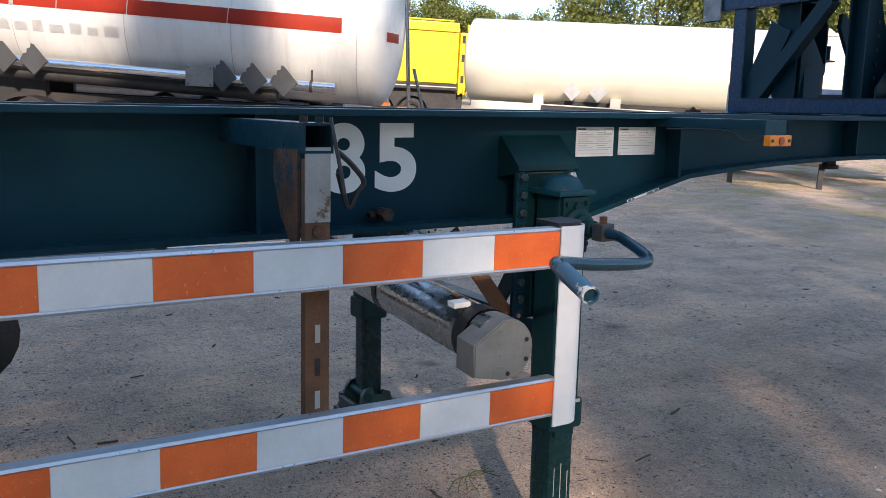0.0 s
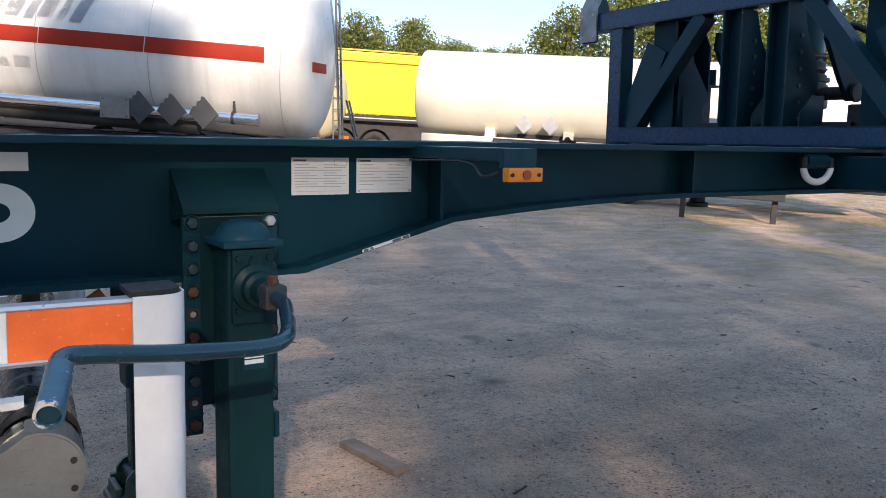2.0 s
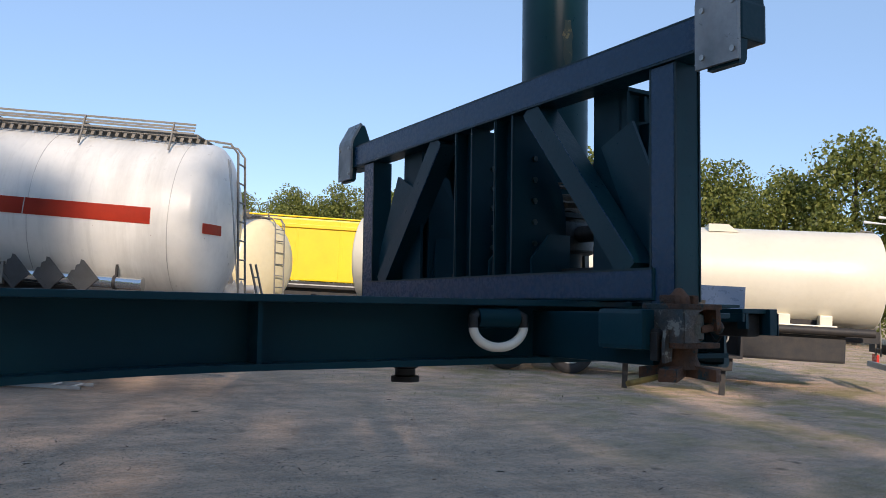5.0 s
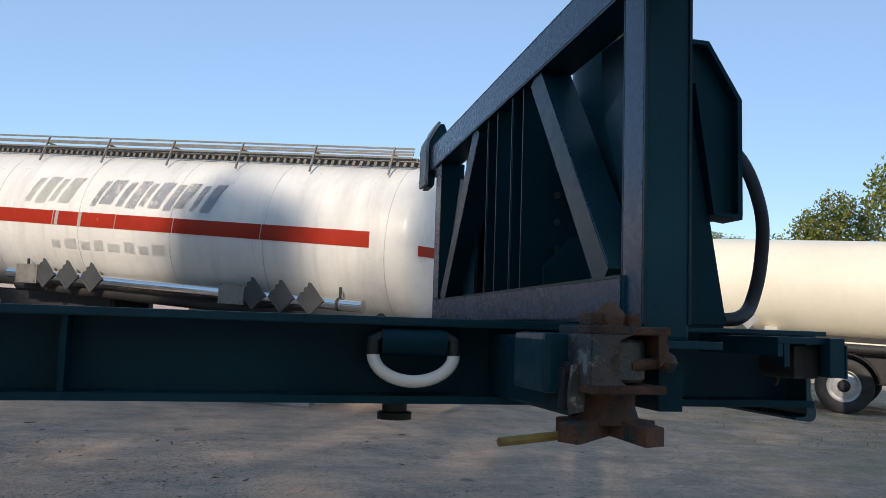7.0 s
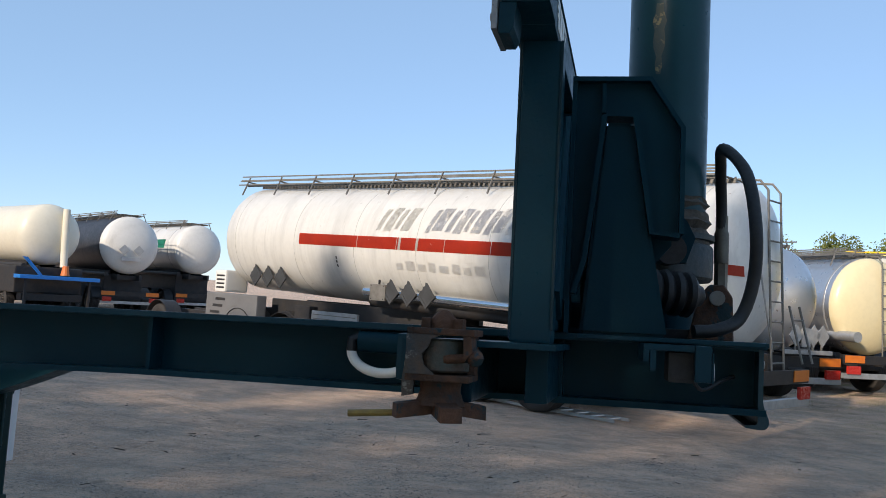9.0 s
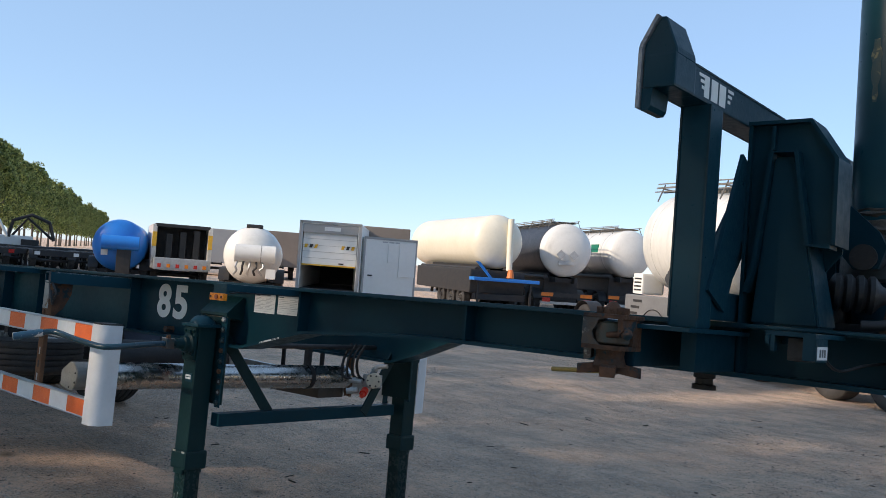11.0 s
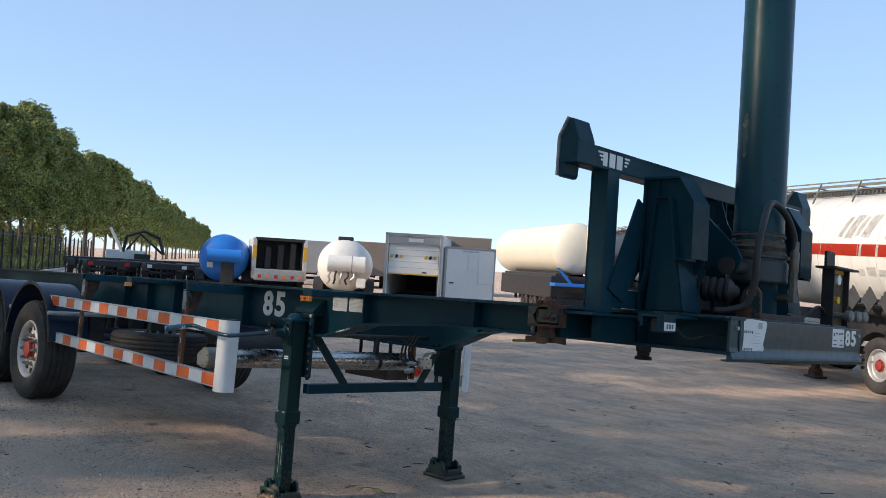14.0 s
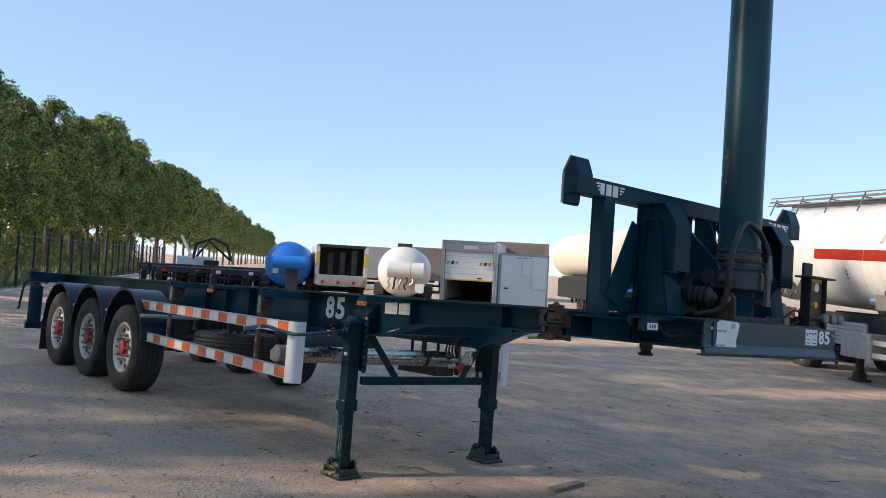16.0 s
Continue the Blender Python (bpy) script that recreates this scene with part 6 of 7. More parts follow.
def placards(x, n, zc, yy):
    for i in range(n):
        cx = x + 0.46 * i
        bm = bmesh.new()
        z = zc + RISE * cx
        prism(bm, [(cx - 0.21, z), (cx, z + 0.24), (cx + 0.04, z + 0.25), (cx + 0.05, z + 0.19), (cx + 0.10, z + 0.17), (cx + 0.11, z + 0.11), (cx + 0.16, z + 0.10), (cx + 0.21, z), (cx, z - 0.22)], "y", yy, yy + 0.012)
        prism(bm, [(cx - 0.21, z), (cx - 0.15, z + 0.015), (cx, z - 0.15), (cx + 0.15, z + 0.015), (cx + 0.21, z), (cx, z - 0.21)], "y", yy + 0.012, yy + 0.022)
        part("placard_holder", bm, PLACARD, tk, "diamond placard holder")


placards(1.70, 3, ZT - 0.90, ly + 0.09)
placards(5.48, 3, ZT - 0.90, ly + 0.09)
placards(10.0, 3, ZT - 0.86, 1.0)
for x in (2.78, 6.55):
    b = part("document_box", bx(x - 0.02, x + 0.40, ly + 0.06, ly + 0.12, ZT - 1.06 + RISE * x, ZT - 0.76 + RISE * x, 0.008), GALVDARK, tk, "flat grey document box")
    for i in range(4):
        part("screw", rod(bmesh.new(), (x + 0.02 + 0.34 * (i % 2), ly + 0.12, ZT - 1.03 + 0.24 * (i // 2) + RISE * x), (x + 0.02 + 0.34 * (i % 2), ly + 0.126, ZT - 1.03 + 0.24 * (i // 2) + RISE * x), 0.012, 6), DARK, b)
running_gear(tk, (3.0, 4.3, 5.6), 1.05, x0=0.1, x1=11.2, hub=REDHUB, rim=GALV)
rear_lamps(tk)
part("side_locker", bx(7.0, 8.0, 0.75, 1.2, 0.50, 1.0, 0.02), GALV, tk)
part("side_rail", bx(5.8, 7.0, 1.1, 1.15, 0.55, 0.65, 0.01), ALU, tk)
part("side_rail", bx(5.8, 7.0, 1.1, 1.15, 0.80, 0.90, 0.01), ALU, tk)
for s in (-1, 1):
    part("frame_rail", bx(5.6, 10.9, s * 0.48 - 0.06, s * 0.48 + 0.06, 0.72, 1.36, 0.01), DARK, tk)
    part("support_leg", bx(7.70, 7.82, s * 0.9 - 0.06, s * 0.9 + 0.06, 0.06, 1.1, 0.01), RUST, tk)
    bm = bmesh.new()
    box(bm, 7.58, 7.94, s * 0.9 - 0.15, s * 0.9 + 0.15, 0.0, 0.05, 0.015)
    prism(bm, [(7.62, 0.05), (7.68, 0.20), (7.84, 0.20), (7.90, 0.05)], "y", s * 0.9 - 0.085, s * 0.9 + 0.085)
    part("leg_foot", bm, RUST, tk)

pn = part("slatted_panel", bx(7.35, 8.75, 1.02, 1.08, 0.72, 1.20, 0.01), GALV, tk, "pale grey slatted side panel")
for k in range(5):
    part("slat_groove", bx(7.40, 8.70, 1.08, 1.084, 0.80 + 0.08 * k, 0.815 + 0.08 * k), GALVDARK, pn)
part("tool_box", bx(8.85, 9.35, 0.85, 1.06, 0.80, 1.27, 0.02), DARK, tk)

# a tractor unit coupled ahead of it
tr = thing("tractor_unit", pose(ox + UX * 10.2 - 0.05, oy + UY * 10.2 + 0.1, 0, 0, 0, heading(UX, UY)), "white cab tractor unit with a dark grey rear frame", "truck")
running_gear(tr, (-0.62, 1.0, 4.6), 0.80, x0=-0.3, x1=5.6)
for x in (-0.62, 1.0):
    bm = bmesh.new()
    strip(bm, [(x + 0.62 * math.cos(math.pi * k / 10), 0.52 + 0.62 * math.sin(math.pi * k / 10)) for k in range(11)], 0.03, "y", 0.62, 1.12)
    part("mudguard", bm, DARK, tr, "", True)
gr = part("air_intake", bx(1.75, 2.2, 0.5, 1.1, 1.42, 1.92, 0.05), BOXWHITE, tr, "white louvred air intake")
for i in range(4):
    part("louvre", bx(1.80, 2.12, 1.0, 1.105, 1.50 + 0.09 * i, 1.54 + 0.09 * i), DARK, gr)
st = part("rear_step", bx(0.3, 2.35, 0.95, 1.2, 0.85, 1.40, 0.03), mat("grey_plastic", (0.16, 0.165, 0.17), 0.6, 0, (0.11, 0.11, 0.12), 0.5, 3), tr)
for i in range(3):
    part("step_slot", bx(1.75 - 0.1 * i, 2.15 - 0.1 * i, 1.2, 1.206, 0.93 + 0.15 * i, 0.99 + 0.15 * i), DARK, st)


def simple_tanker(m, label, R, L, zc, shell, end=None, cat=True, lad=0.0, axles=(1.4, 2.7, 4.0), lamps=True, bands=(), d=0.4, half=1.02, rim=None):
    v = thing("road_tanker", m, label, "tank trailer")
    t = part("tank", drum(bmesh.new(), R, L, zc, 0.0, 0.0, d), shell, v, "", True)
    if end:
        bm = bmesh.new()
        mm = Matrix.Translation((-0.004, 0, zc)) @ Matrix.Rotation(radians(90), 4, "Y")
        lathe(bm, [(max(0.01, (R + 0.004) * math.sin(math.pi / 2 * i / 8)), d * (1 - math.cos(math.pi / 2 * i / 8))) for i in range(9)] + [(R + 0.004, d + 0.03)], mm, 40)
        part("end_cap", bm, end, t, "", True)
    for x in bands:
        bm = bmesh.new()
        mm = Matrix.Translation((0, 0, zc)) @ Matrix.Rotation(radians(90), 4, "Y")
        lathe(bm, [(R, x - 0.03), (R + 0.008, x - 0.02), (R + 0.008, x + 0.02), (R, x + 0.03)], mm, 40, closed=False)
        part("band", bm, GALV, t, "", True)
    if cat:
        catwalk(v, R, zc + R, 0.0, 0.5, L - 0.5, step=1.6)
    if lad is not None:
        ladder(v, -0.1, lad, 0.7, zc + R * 0.9, 0.36, 0.12)
    running_gear(v, axles, zc - R - 0.12, x0=0.1, x1=L - 1.0, half=half, rim=rim or DARK)
    part("gear_cover", bx(0.8, min(6.0, L - 3.6), -0.8, 0.8, 0.55, zc - R - 0.05, 0.05), DARK, v)
    part("pipe_run", rod(bmesh.new(), (0.3, 0.9, zc - R - 0.05), (L - 2.0, 0.9, zc - R - 0.05), 0.09, 10), DARK, v, "", True)
    if lamps:
        rear_lamps(v)
    for s in (-1, 1):
        part("saddle", bx(1.0, L - 2.5, s * 0.5 - 0.04, s * 0.5 + 0.04, zc - R - 0.1, zc - R * 0.75, 0.01), DARK, v)
        part("support_leg", bx(L - 3.4, L - 3.28, s * 0.75 - 0.06, s * 0.75 + 0.06, 0.5, zc - R, 0.01), DARK, v)
    return v


# polished and cream tankers parked beyond the big one, rear ends this way
SILVER = mat("brushed_tank_steel", (0.62, 0.63, 0.65), 0.32, 0.85, (0.56, 0.57, 0.58), 0.5, 0.6)
v = simple_tanker(pose(8.45, 14.65, 0, 0, 0, 122), "polished steel tank trailer", 1.02, 10.5, 2.05, SILVER, None, True, None)
part("placard_rail", bx(-0.30, -0.24, -0.85, 0.35, 1.00, 1.08, 0.01), GALV, v, "grey rail that carries the placards")
for y in (0.08, -0.36, -0.58):
    prism(bm := bmesh.new(), [(y - 0.17, 1.36), (y, 1.58), (y + 0.17, 1.36), (y, 1.14)], "x", -0.30, -0.285)
    part("placard_holder", bm, GALV, v, "diamond placard holder")
    part("placard_post", bx(-0.285, -0.265, y - 0.02, y + 0.02, 1.06, 1.40), GALVDARK, v)
part("document_box", bx(-0.31, -0.27, -0.27, -0.06, 1.14, 1.50, 0.006), GALV, v)
v = simple_tanker(pose(11.17, 18.0, 0, 0, 0, 118), "steel tank trailer with a cream rear end and ladder", 1.12, 11.0, 2.06, SILVER, TANKYELLOW, True, -0.15, bands=(0.6, 2.2))
part("hose_tube", rod(bmesh.new(), (-0.2, 0.85, 1.35), (6, 0.85, 1.35), 0.12, 14), GALV, v, "", True)
simple_tanker(pose(12.6, 21.6, 0, 0, 0, 118), "cream tank trailer parked close behind another", 1.12, 11.0, 2.34, TANKCREAM, None, True, -0.2)

# the yellow lorry body
yl = thing("lorry", pose(18.9, 26.4, 0, 0, 0, heading(-0.93, 0.37)), "yellow box-bodied lorry with a rear lifting frame", "lorry")
running_gear(yl, (1.7, 3.0, 7.3), 0.95, x0=-0.2, x1=9.0, R=0.52, rim=DARK)
part("under_body", bx(-0.3, 8.8, -0.95, 0.95, 0.55, 1.45, 0.05), DARK, yl)
body = part("body", bx(0.0, 6.3, -1.22, 1.22, 1.66, 3.95, 0.06), YELLOW, yl)
for x in (0.1, 1.6, 3.2, 4.8, 6.2):
    part("rib", bx(x - 0.05, x + 0.05, 1.22, 1.25, 1.66, 3.9, 0.01), YELLOW, body)
part("top_rail", bx(0.0, 6.3, 1.22, 1.30, 3.6, 3.72, 0.01), YELLOW, body)
part("tail_frame", bx(-0.55, -0.02, -1.25, 1.25, 1.3, 3.6, 0.10), YELLOW, body)
for s in (-1, 1):
    bm = bmesh.new()
    bar(bm, (-0.65, s * 1.2, 1.2), (-0.35, s * 1.2, 3.9), 0.12, 0.16, up=(0, 1, 0))
    part("lift_arm", bm, YELLOW, body)
for x in (-0.50, -0.30, -0.10):
    part("tail_rib", bx(x, x + 0.07, 1.25, 1.33, 1.25, 3.55, 0.015), YELLOW, body)
for z in (1.7, 2.5, 3.2):
    part("tail_gap", bx(-0.42, -0.12, 1.25, 1.262, z, z + 0.28), DARK, body)
part("roof_rail", rod(bmesh.new(), (0.2, 1.0, 4.02), (6.0, 1.0, 4.02), 0.03, 8), YELLOW, body)
part("tail_hose", tube(bmesh.new(), smooth_path([(-0.35, 1.36, 3.3), (-0.3, 1.42, 2.6), (-0.4, 1.38, 1.9), (-0.3, 1.3, 1.3)]), 0.03, 6), BLACK, body, "", True)
part("cab", bx(7.0, 9.0, -1.2, 1.2, 0.9, 3.4, 0.1), BOXWHITE, yl)
part("skirt", bx(0.0, 6.2, 1.05, 1.22, 1.40, 1.63, 0.02), DARK, yl)
part("skirt_trim", bx(0.0, 6.2, 1.22, 1.235, 1.50, 1.54), GALV, yl)

# the long cream gas tanker and the open blue equipment cabinet before it
v = simple_tanker(pose(20.1, 7.2, 0, 0, 0, heading(-0.702, 0.712)), "long cream gas tank semi-trailer with rear ladder", 1.01, 11.3, 2.25, TANKCREAM, None, False, -0.3, axles=(6.25, 7.6), d=0.16, rim=RIM)
part("hatch_collar", prism(bmesh.new(), [(2.9, 3.15), (3.5, 3.15), (3.5, 3.31), (3.1, 3.31)], "y", -0.5, 0.5), TANKCREAM, v)
part("cream_skirt", bx(1.0, 11.0, 0.78, 0.92, 1.10, 1.30, 0.02), TANKCREAM, v)
for x in (1.2, 2.0, 7.6, 9.4):
    part("tank_foot", bx(x - 0.12, x + 0.12, 0.55, 0.85, 1.15, 1.5, 0.02), TANKCREAM, v)
for x in (8.0, 8.6):
    bm = bmesh.new()
    prism(bm, [(x - 0.21, 1.62), (x, 1.83), (x + 0.21, 1.62), (x, 1.41)], "y", 1.0, 1.012)
    part("placard_holder", bm, GALV, v)
bm = bmesh.new()
for a in (-1.1, 1.1):
    tube(bm, [(-0.4, a * 0.5, 0.9), (-0.45, a * 0.5, 3.5), (0.2, a * 0.5, 3.55)], 0.03, 8)
for k in range(6):
    rod(bm, (-0.42, -0.55, 1.2 + 0.4 * k), (-0.42, 0.55, 1.2 + 0.4 * k), 0.02, 6)
part("rear_cage", bm, BOXWHITE, v, "white railing at the rear")
cab = thing("equipment_cabinet", pose(14.07, 8.80, -0.10, 0, 0, -47), "open dark blue equipment cabinet with gauges and valves", "cabinet")
part("flap", prism(bmesh.new(), [(-0.30, 1.38), (-0.32, 1.40), (-0.36, 2.04), (-0.33, 2.04)], "x", 0, 2.25), BLUEDARK, cab, "raised shiny blue flap")
part("back", bx(0, 2.25, 0.25, 0.27, 0.82, 1.40), DARK, cab)
part("floor_plate", bx(0, 2.25, -0.32, 0.27, 0.78, 0.83), DARK, cab)
for x in (0, 1.08, 2.21):
    part("side", bx(x, x + 0.04, -0.3, 0.25, 0.83, 1.40), DARK if x else BLUEDARK, cab)
for x in (0.62, 1.42):
    prism(bm := bmesh.new(), [(-0.352, 1.66), (-0.356, 1.66), (-0.362, 1.78), (-0.358, 1.78)], "x", x, x + 0.17)
    part("slot", bm, BLACK, cab)
random.seed(7)
for i in range(26):
    x, z = random.uniform(0.08, 2.0), random.uniform(0.86, 1.22)
    if i % 4:
        part("valve", bx(x, x + random.uniform(0.05, 0.16), -0.2 + 0.1 * random.random(), 0.1, z, z + random.uniform(0.04, 0.12), 0.01), GALVDARK if i % 2 else GALV, cab)
    else:
        part("gauge", rod(bmesh.new(), (x, -0.22, z + 0.06), (x, -0.12, z + 0.06), 0.05, 16), BOXWHITE if i % 8 else BLACK, cab)
for i in range(6):
    x = 0.15 + 0.33 * i
    part("pipe", tube(bmesh.new(), smooth_path([(x, -0.1, 0.84), (x + 0.05, -0.16, 1.0), (x + 0.2, -0.14, 1.08), (x + 0.22, -0.05, 1.3)]), 0.018, 8), GALVDARK, cab, "", True)
part("under_frame", bx(0.1, 2.1, -0.2, 0.2, 0.55, 0.78, 0.02), DARK, cab)
for x in (0.2, 1.9):
    part("stand", bx(x, x + 0.10, -0.05, 0.05, 0.08, 0.56), DARK, cab)
hitch = thing("drawbar_trailer", pose(13.2, 12.2, 0, 0, 0, 120), "dark blue grey trailer frame with a drawbar", "trailer")
for y in (-0.8, 0.8):
    part("frame_rail", bx(0, 3.4, y - 0.06, y + 0.06, 0.62, 0.82, 0.01), BLUEDARK, hitch)
part("end_plate", bx(-0.12, 0.0, -1.0, 1.0, 0.45, 1.05, 0.02), BLUEDARK, hitch)
for s in (-1, 1):
    part("tail_lamp", bx(-0.2, -0.12, s * 0.9 - 0.12, s * 0.9 + 0.12, 0.5, 0.65), REDLENS, hitch)
    wheel(hitch, 2.2, s * 0.8, 0.36, s, R=0.36, w=0.25, hub=DARK, rim=DARK)


# ---- the row of vehicles at the back ----
def at(cx, cy, az, D):
    return cx + D * math.cos(radians(az)), cy + D * math.sin(radians(az))


def facing(px, py, turn=0.0, cx=6.3, cy=-4.2):
    """Heading of a vehicle whose rear looks at that spot, turned by so many degrees."""
    return math.degrees(math.atan2(py - cy, px - cx)) + turn


VX, VY, EX, EY = 4.70, -2.95, 7.01, -4.475
px, py = at(VX, VY, 124.6, 34.4)
v = simple_tanker(pose(px, py, 0, 0, 0, facing(px, py, 22)), "cream bulk tank trailer with blue rear fittings", 1.14, 10, 2.93, TANKCREAM, None, False, None, lamps=False, d=0.6)
part("discharge_pipe", tube(bmesh.new(), [(-0.12, -0.35, 1.75), (-0.05, -0.35, 2.6), (0.0, -0.35, 3.9)], 0.13, 12), TANKCREAM, v, "", True)
part("blue_frame", bx(-0.5, 0.1, -1.6, 1.3, 1.28, 1.42, 0.02), BLUE, v)
bm = bmesh.new()
prism(bm, [(0.5, 1.4), (0.62, 1.4), (1.25, 2.05), (1.1, 2.05)], "x", -0.5, -0.42)
part("blue_chute", bm, BLUE, v)
part("hose_cone", rod(bmesh.new(), (-0.3, -0.35, 1.45), (-0.3, -0.35, 1.8), 0.16, 12, 0.1), mat("orange_hose", (0.7, 0.18, 0.04), 0.5), v)
for y in (-1.3, 1.0):
    part("rear_leg", bx(-0.4, -0.3, y, y + 0.08, 0.0, 1.3), DARK, v)
part("side_cover", bx(0.2, 7.8, -1.22, 1.22, 0.75, 1.72, 0.06), DARK, v)
part("rear_axle_box", bx(-0.2, 0.2, -1.1, 1.1, 0.5, 0.75, 0.02), DARK, v)
px, py = at(VX, VY, 120.1, 37.5)
v = simple_tanker(pose(px, py, 0, 0, 0, facing(px, py, 18)), "dark tank trailer with a white rear end", 1.20, 10, 2.86, mat("tank_dark", (0.014, 0.016, 0.022), 0.5, 0, (0.06, 0.06, 0.07), 0.6, 1), TANKWHITE, True, None, d=0.45)
for y in (-0.25, 0.35):
    prism(bm := bmesh.new(), [(y - 0.22, 2.65), (y, 2.87), (y + 0.22, 2.65), (y, 2.43)], "x", -0.06, -0.04)
    part("placard_holder", bm, GALV, v)
part("number_panel", bx(-0.06, -0.04, -0.35, 0.45, 2.2, 2.36), GALV, v)
px, py = at(VX, VY, 115.9, 41)
v = simple_tanker(pose(px, py, 0, 0, 0, facing(px, py, 24)), "white tank trailer with a green mark", 1.14, 10, 3.0, TANKWHITE, None, True, None, bands=(1.2, 3.4), d=0.45)
part("green_mark", bx(1.6, 2.5, 1.08, 1.15, 3.0, 3.4, 0.01), mat("green_sign", (0.01, 0.20, 0.13), 0.4), v)

# refrigerated box body with a roller door, and a white container beside it
px, py = at(EX, EY, 139.25, 26)
qx, qy = at(EX, EY, 135.42, 26)
bl = thing("refrigerated_lorry", pose(px, py, 0, 0, 0, heading(qx - px, qy - py) - 6), "white box body with a half-open roller door", "lorry")
bw = math.hypot(qx - px, qy - py)
part("side_wall", bx(0, 0.09, 0, 5.5, 0.45, 2.66, 0.02), BOXWHITE, bl)
part("side_wall", bx(bw - 0.09, bw, 0, 5.5, 0.45, 2.66, 0.02), BOXWHITE, bl)
part("roof", bx(0, bw, 0, 5.5, 2.66, 2.74, 0.02), BOXWHITE, bl)
for a, c in ((-0.005, 0.07), (bw - 0.07, bw + 0.005)):
    part("door_frame", bx(a, c, -0.03, 0.0, 0.6, 2.745, 0.005), GREYPANEL, bl)
part("door_frame", bx(0.0, bw, -0.03, 0.0, 2.685, 2.745, 0.005), GREYPANEL, bl)
part("floor_slab", bx(0.09, bw - 0.09, 0, 5.4, 0.45, 0.85, 0.02), DARK, bl)
part("back_wall", bx(0.09, bw - 0.09, 5.4, 5.5, 0.85, 2.66), DARK, bl)
part("head_panel", bx(0.09, bw - 0.09, 0.0, 0.10, 2.42, 2.66, 0.01), GREYPANEL, bl)
part("brand_panel", bx(bw * 0.40, bw * 0.66, -0.012, 0.0, 2.49, 2.60), PAPER, bl)
door = part("roller_door", bx(0.11, bw - 0.11, 0.08, 0.12, 1.53, 2.42), BOXWHITE, bl)
for i in range(1, 5):
    part("slat_joint", bx(0.11, bw - 0.11, 0.073, 0.08, 1.53 + 0.18 * i - 0.007, 1.53 + 0.18 * i), GREYPANEL, door)
for x in (0.15, bw - 0.55):
    for k in range(3):
        prism(bm := bmesh.new(), [(x + 0.14 * k, 1.99), (x + 0.14 * k + 0.08, 1.99), (x + 0.14 * k + 0.11, 2.09), (x + 0.14 * k + 0.03, 2.09)], "y", 0.063, 0.073)
        part("hazard_stripe", bm, YELLOWTAG if k % 2 == 0 else DARK, door)
part("door_rail", bx(0.11, bw - 0.11, 0.06, 0.12, 1.49, 1.53), YELLOWTAG, door)
part("door_handle", bx(bw * 0.66, bw * 0.74, 0.06, 0.08, 1.56, 1.60), DARK, door)
for x in (0.3, bw - 0.45):
    part("leg", bx(x, x + 0.15, 0.4, 0.55, 0.0, 0.46), DARK, bl)
px, py = at(EX, EY, 135.6, 30)
v = thing("box_trailer", pose(px, py, 0, 0, 0, facing(px, py)), "grey brown box body behind the white container", "trailer")
part("body", bx(0, 5, -1.75, 0.0, 0.5, 2.88, 0.03), BROWNBOX, v)
for x in (0.4, 4.4):
    part("leg", bx(x, x + 0.2, -1.5, -0.2, 0.0, 0.5, 0.02), DARK, v)
px, py = at(EX, EY, 135.2, 26.4)
qx, qy = at(EX, EY, 131.85, 26.9)
co = thing("white_container", pose(px, py, 0, 0, 0, heading(qx - px, qy - py)), "plain white container with door hardware", "container")
cw_ = math.hypot(qx - px, qy - py)
part("body", bx(0, cw_, 0.0, 0.9, 0.30, 2.42, 0.02), BOXWHITE, co)
for a, c, d, e in ((0, cw_, 2.37, 2.44), (0, 0.05, 0.3, 2.42), (cw_ - 0.05, cw_, 0.3, 2.42)):
    part("edge_trim", bx(a, c, -0.02, 0.0, d, e), GREYPANEL, co)
part("hatch", bx(cw_ * 0.66, cw_ * 0.97, -0.03, 0.0, 1.32, 2.33, 0.01), BOXWHITE, co)
part("hatch", bx(cw_ * 0.45, cw_ * 0.60, -0.03, 0.0, 1.72, 2.25, 0.01), BOXWHITE, co)
part("handle", bx(cw_ * 0.10, cw_ * 0.18, -0.04, 0.0, 1.30, 1.34), DARK, co)
for k in range(3):
    part("writing_bar", bx(cw_ * (0.34 + 0.12 * k), cw_ * (0.44 + 0.12 * k), -0.004, 0.0, 2.29, 2.33), INKPALE, co)
for x in (0.1, cw_ - 0.25):
    part("leg", bx(x, x + 0.15, 0.1, 0.25, 0.0, 0.31), DARK, co)

# white vertical-ended tank with pipes, a dark truck rear, a blue tank
WX, WY = 7.82, -5.0
px, py = at(EX, EY, 141.95, 34)
v = simple_tanker(pose(px, py, 0, 0, 0, facing(px, py, -2)), "white gas tank trailer with rear pipework", 1.08, 9, 1.62, TANKWHITE, None, False, None, d=0.7, lamps=False)
part("pump_drum", rod(bmesh.new(), (-0.30, -0.85, 1.68), (-0.30, 0.60, 1.68), 0.33, 18), TANKWHITE, v, "", True)
part("drum_seam", rod(bmesh.new(), (-0.30, -0.35, 1.68), (-0.30, -0.33, 1.68), 0.335, 18), GALVDARK, v, "", True)
for k in range(5):
    part("pipe", tube(bmesh.new(), smooth_path([(-0.4, -0.40 + 0.22 * k, 1.40), (-0.5, -0.45 + 0.25 * k, 1.2), (-0.45, -0.30 + 0.2 * k, 1.05), (-0.3, -0.4 + 0.25 * k, 0.9)]), 0.04, 8), DARK if k % 2 else GALV, v, "", True)
part("pump_box", bx(-0.5, -0.1, -0.9, -0.55, 0.8, 1.15, 0.02), BOXWHITE, v)
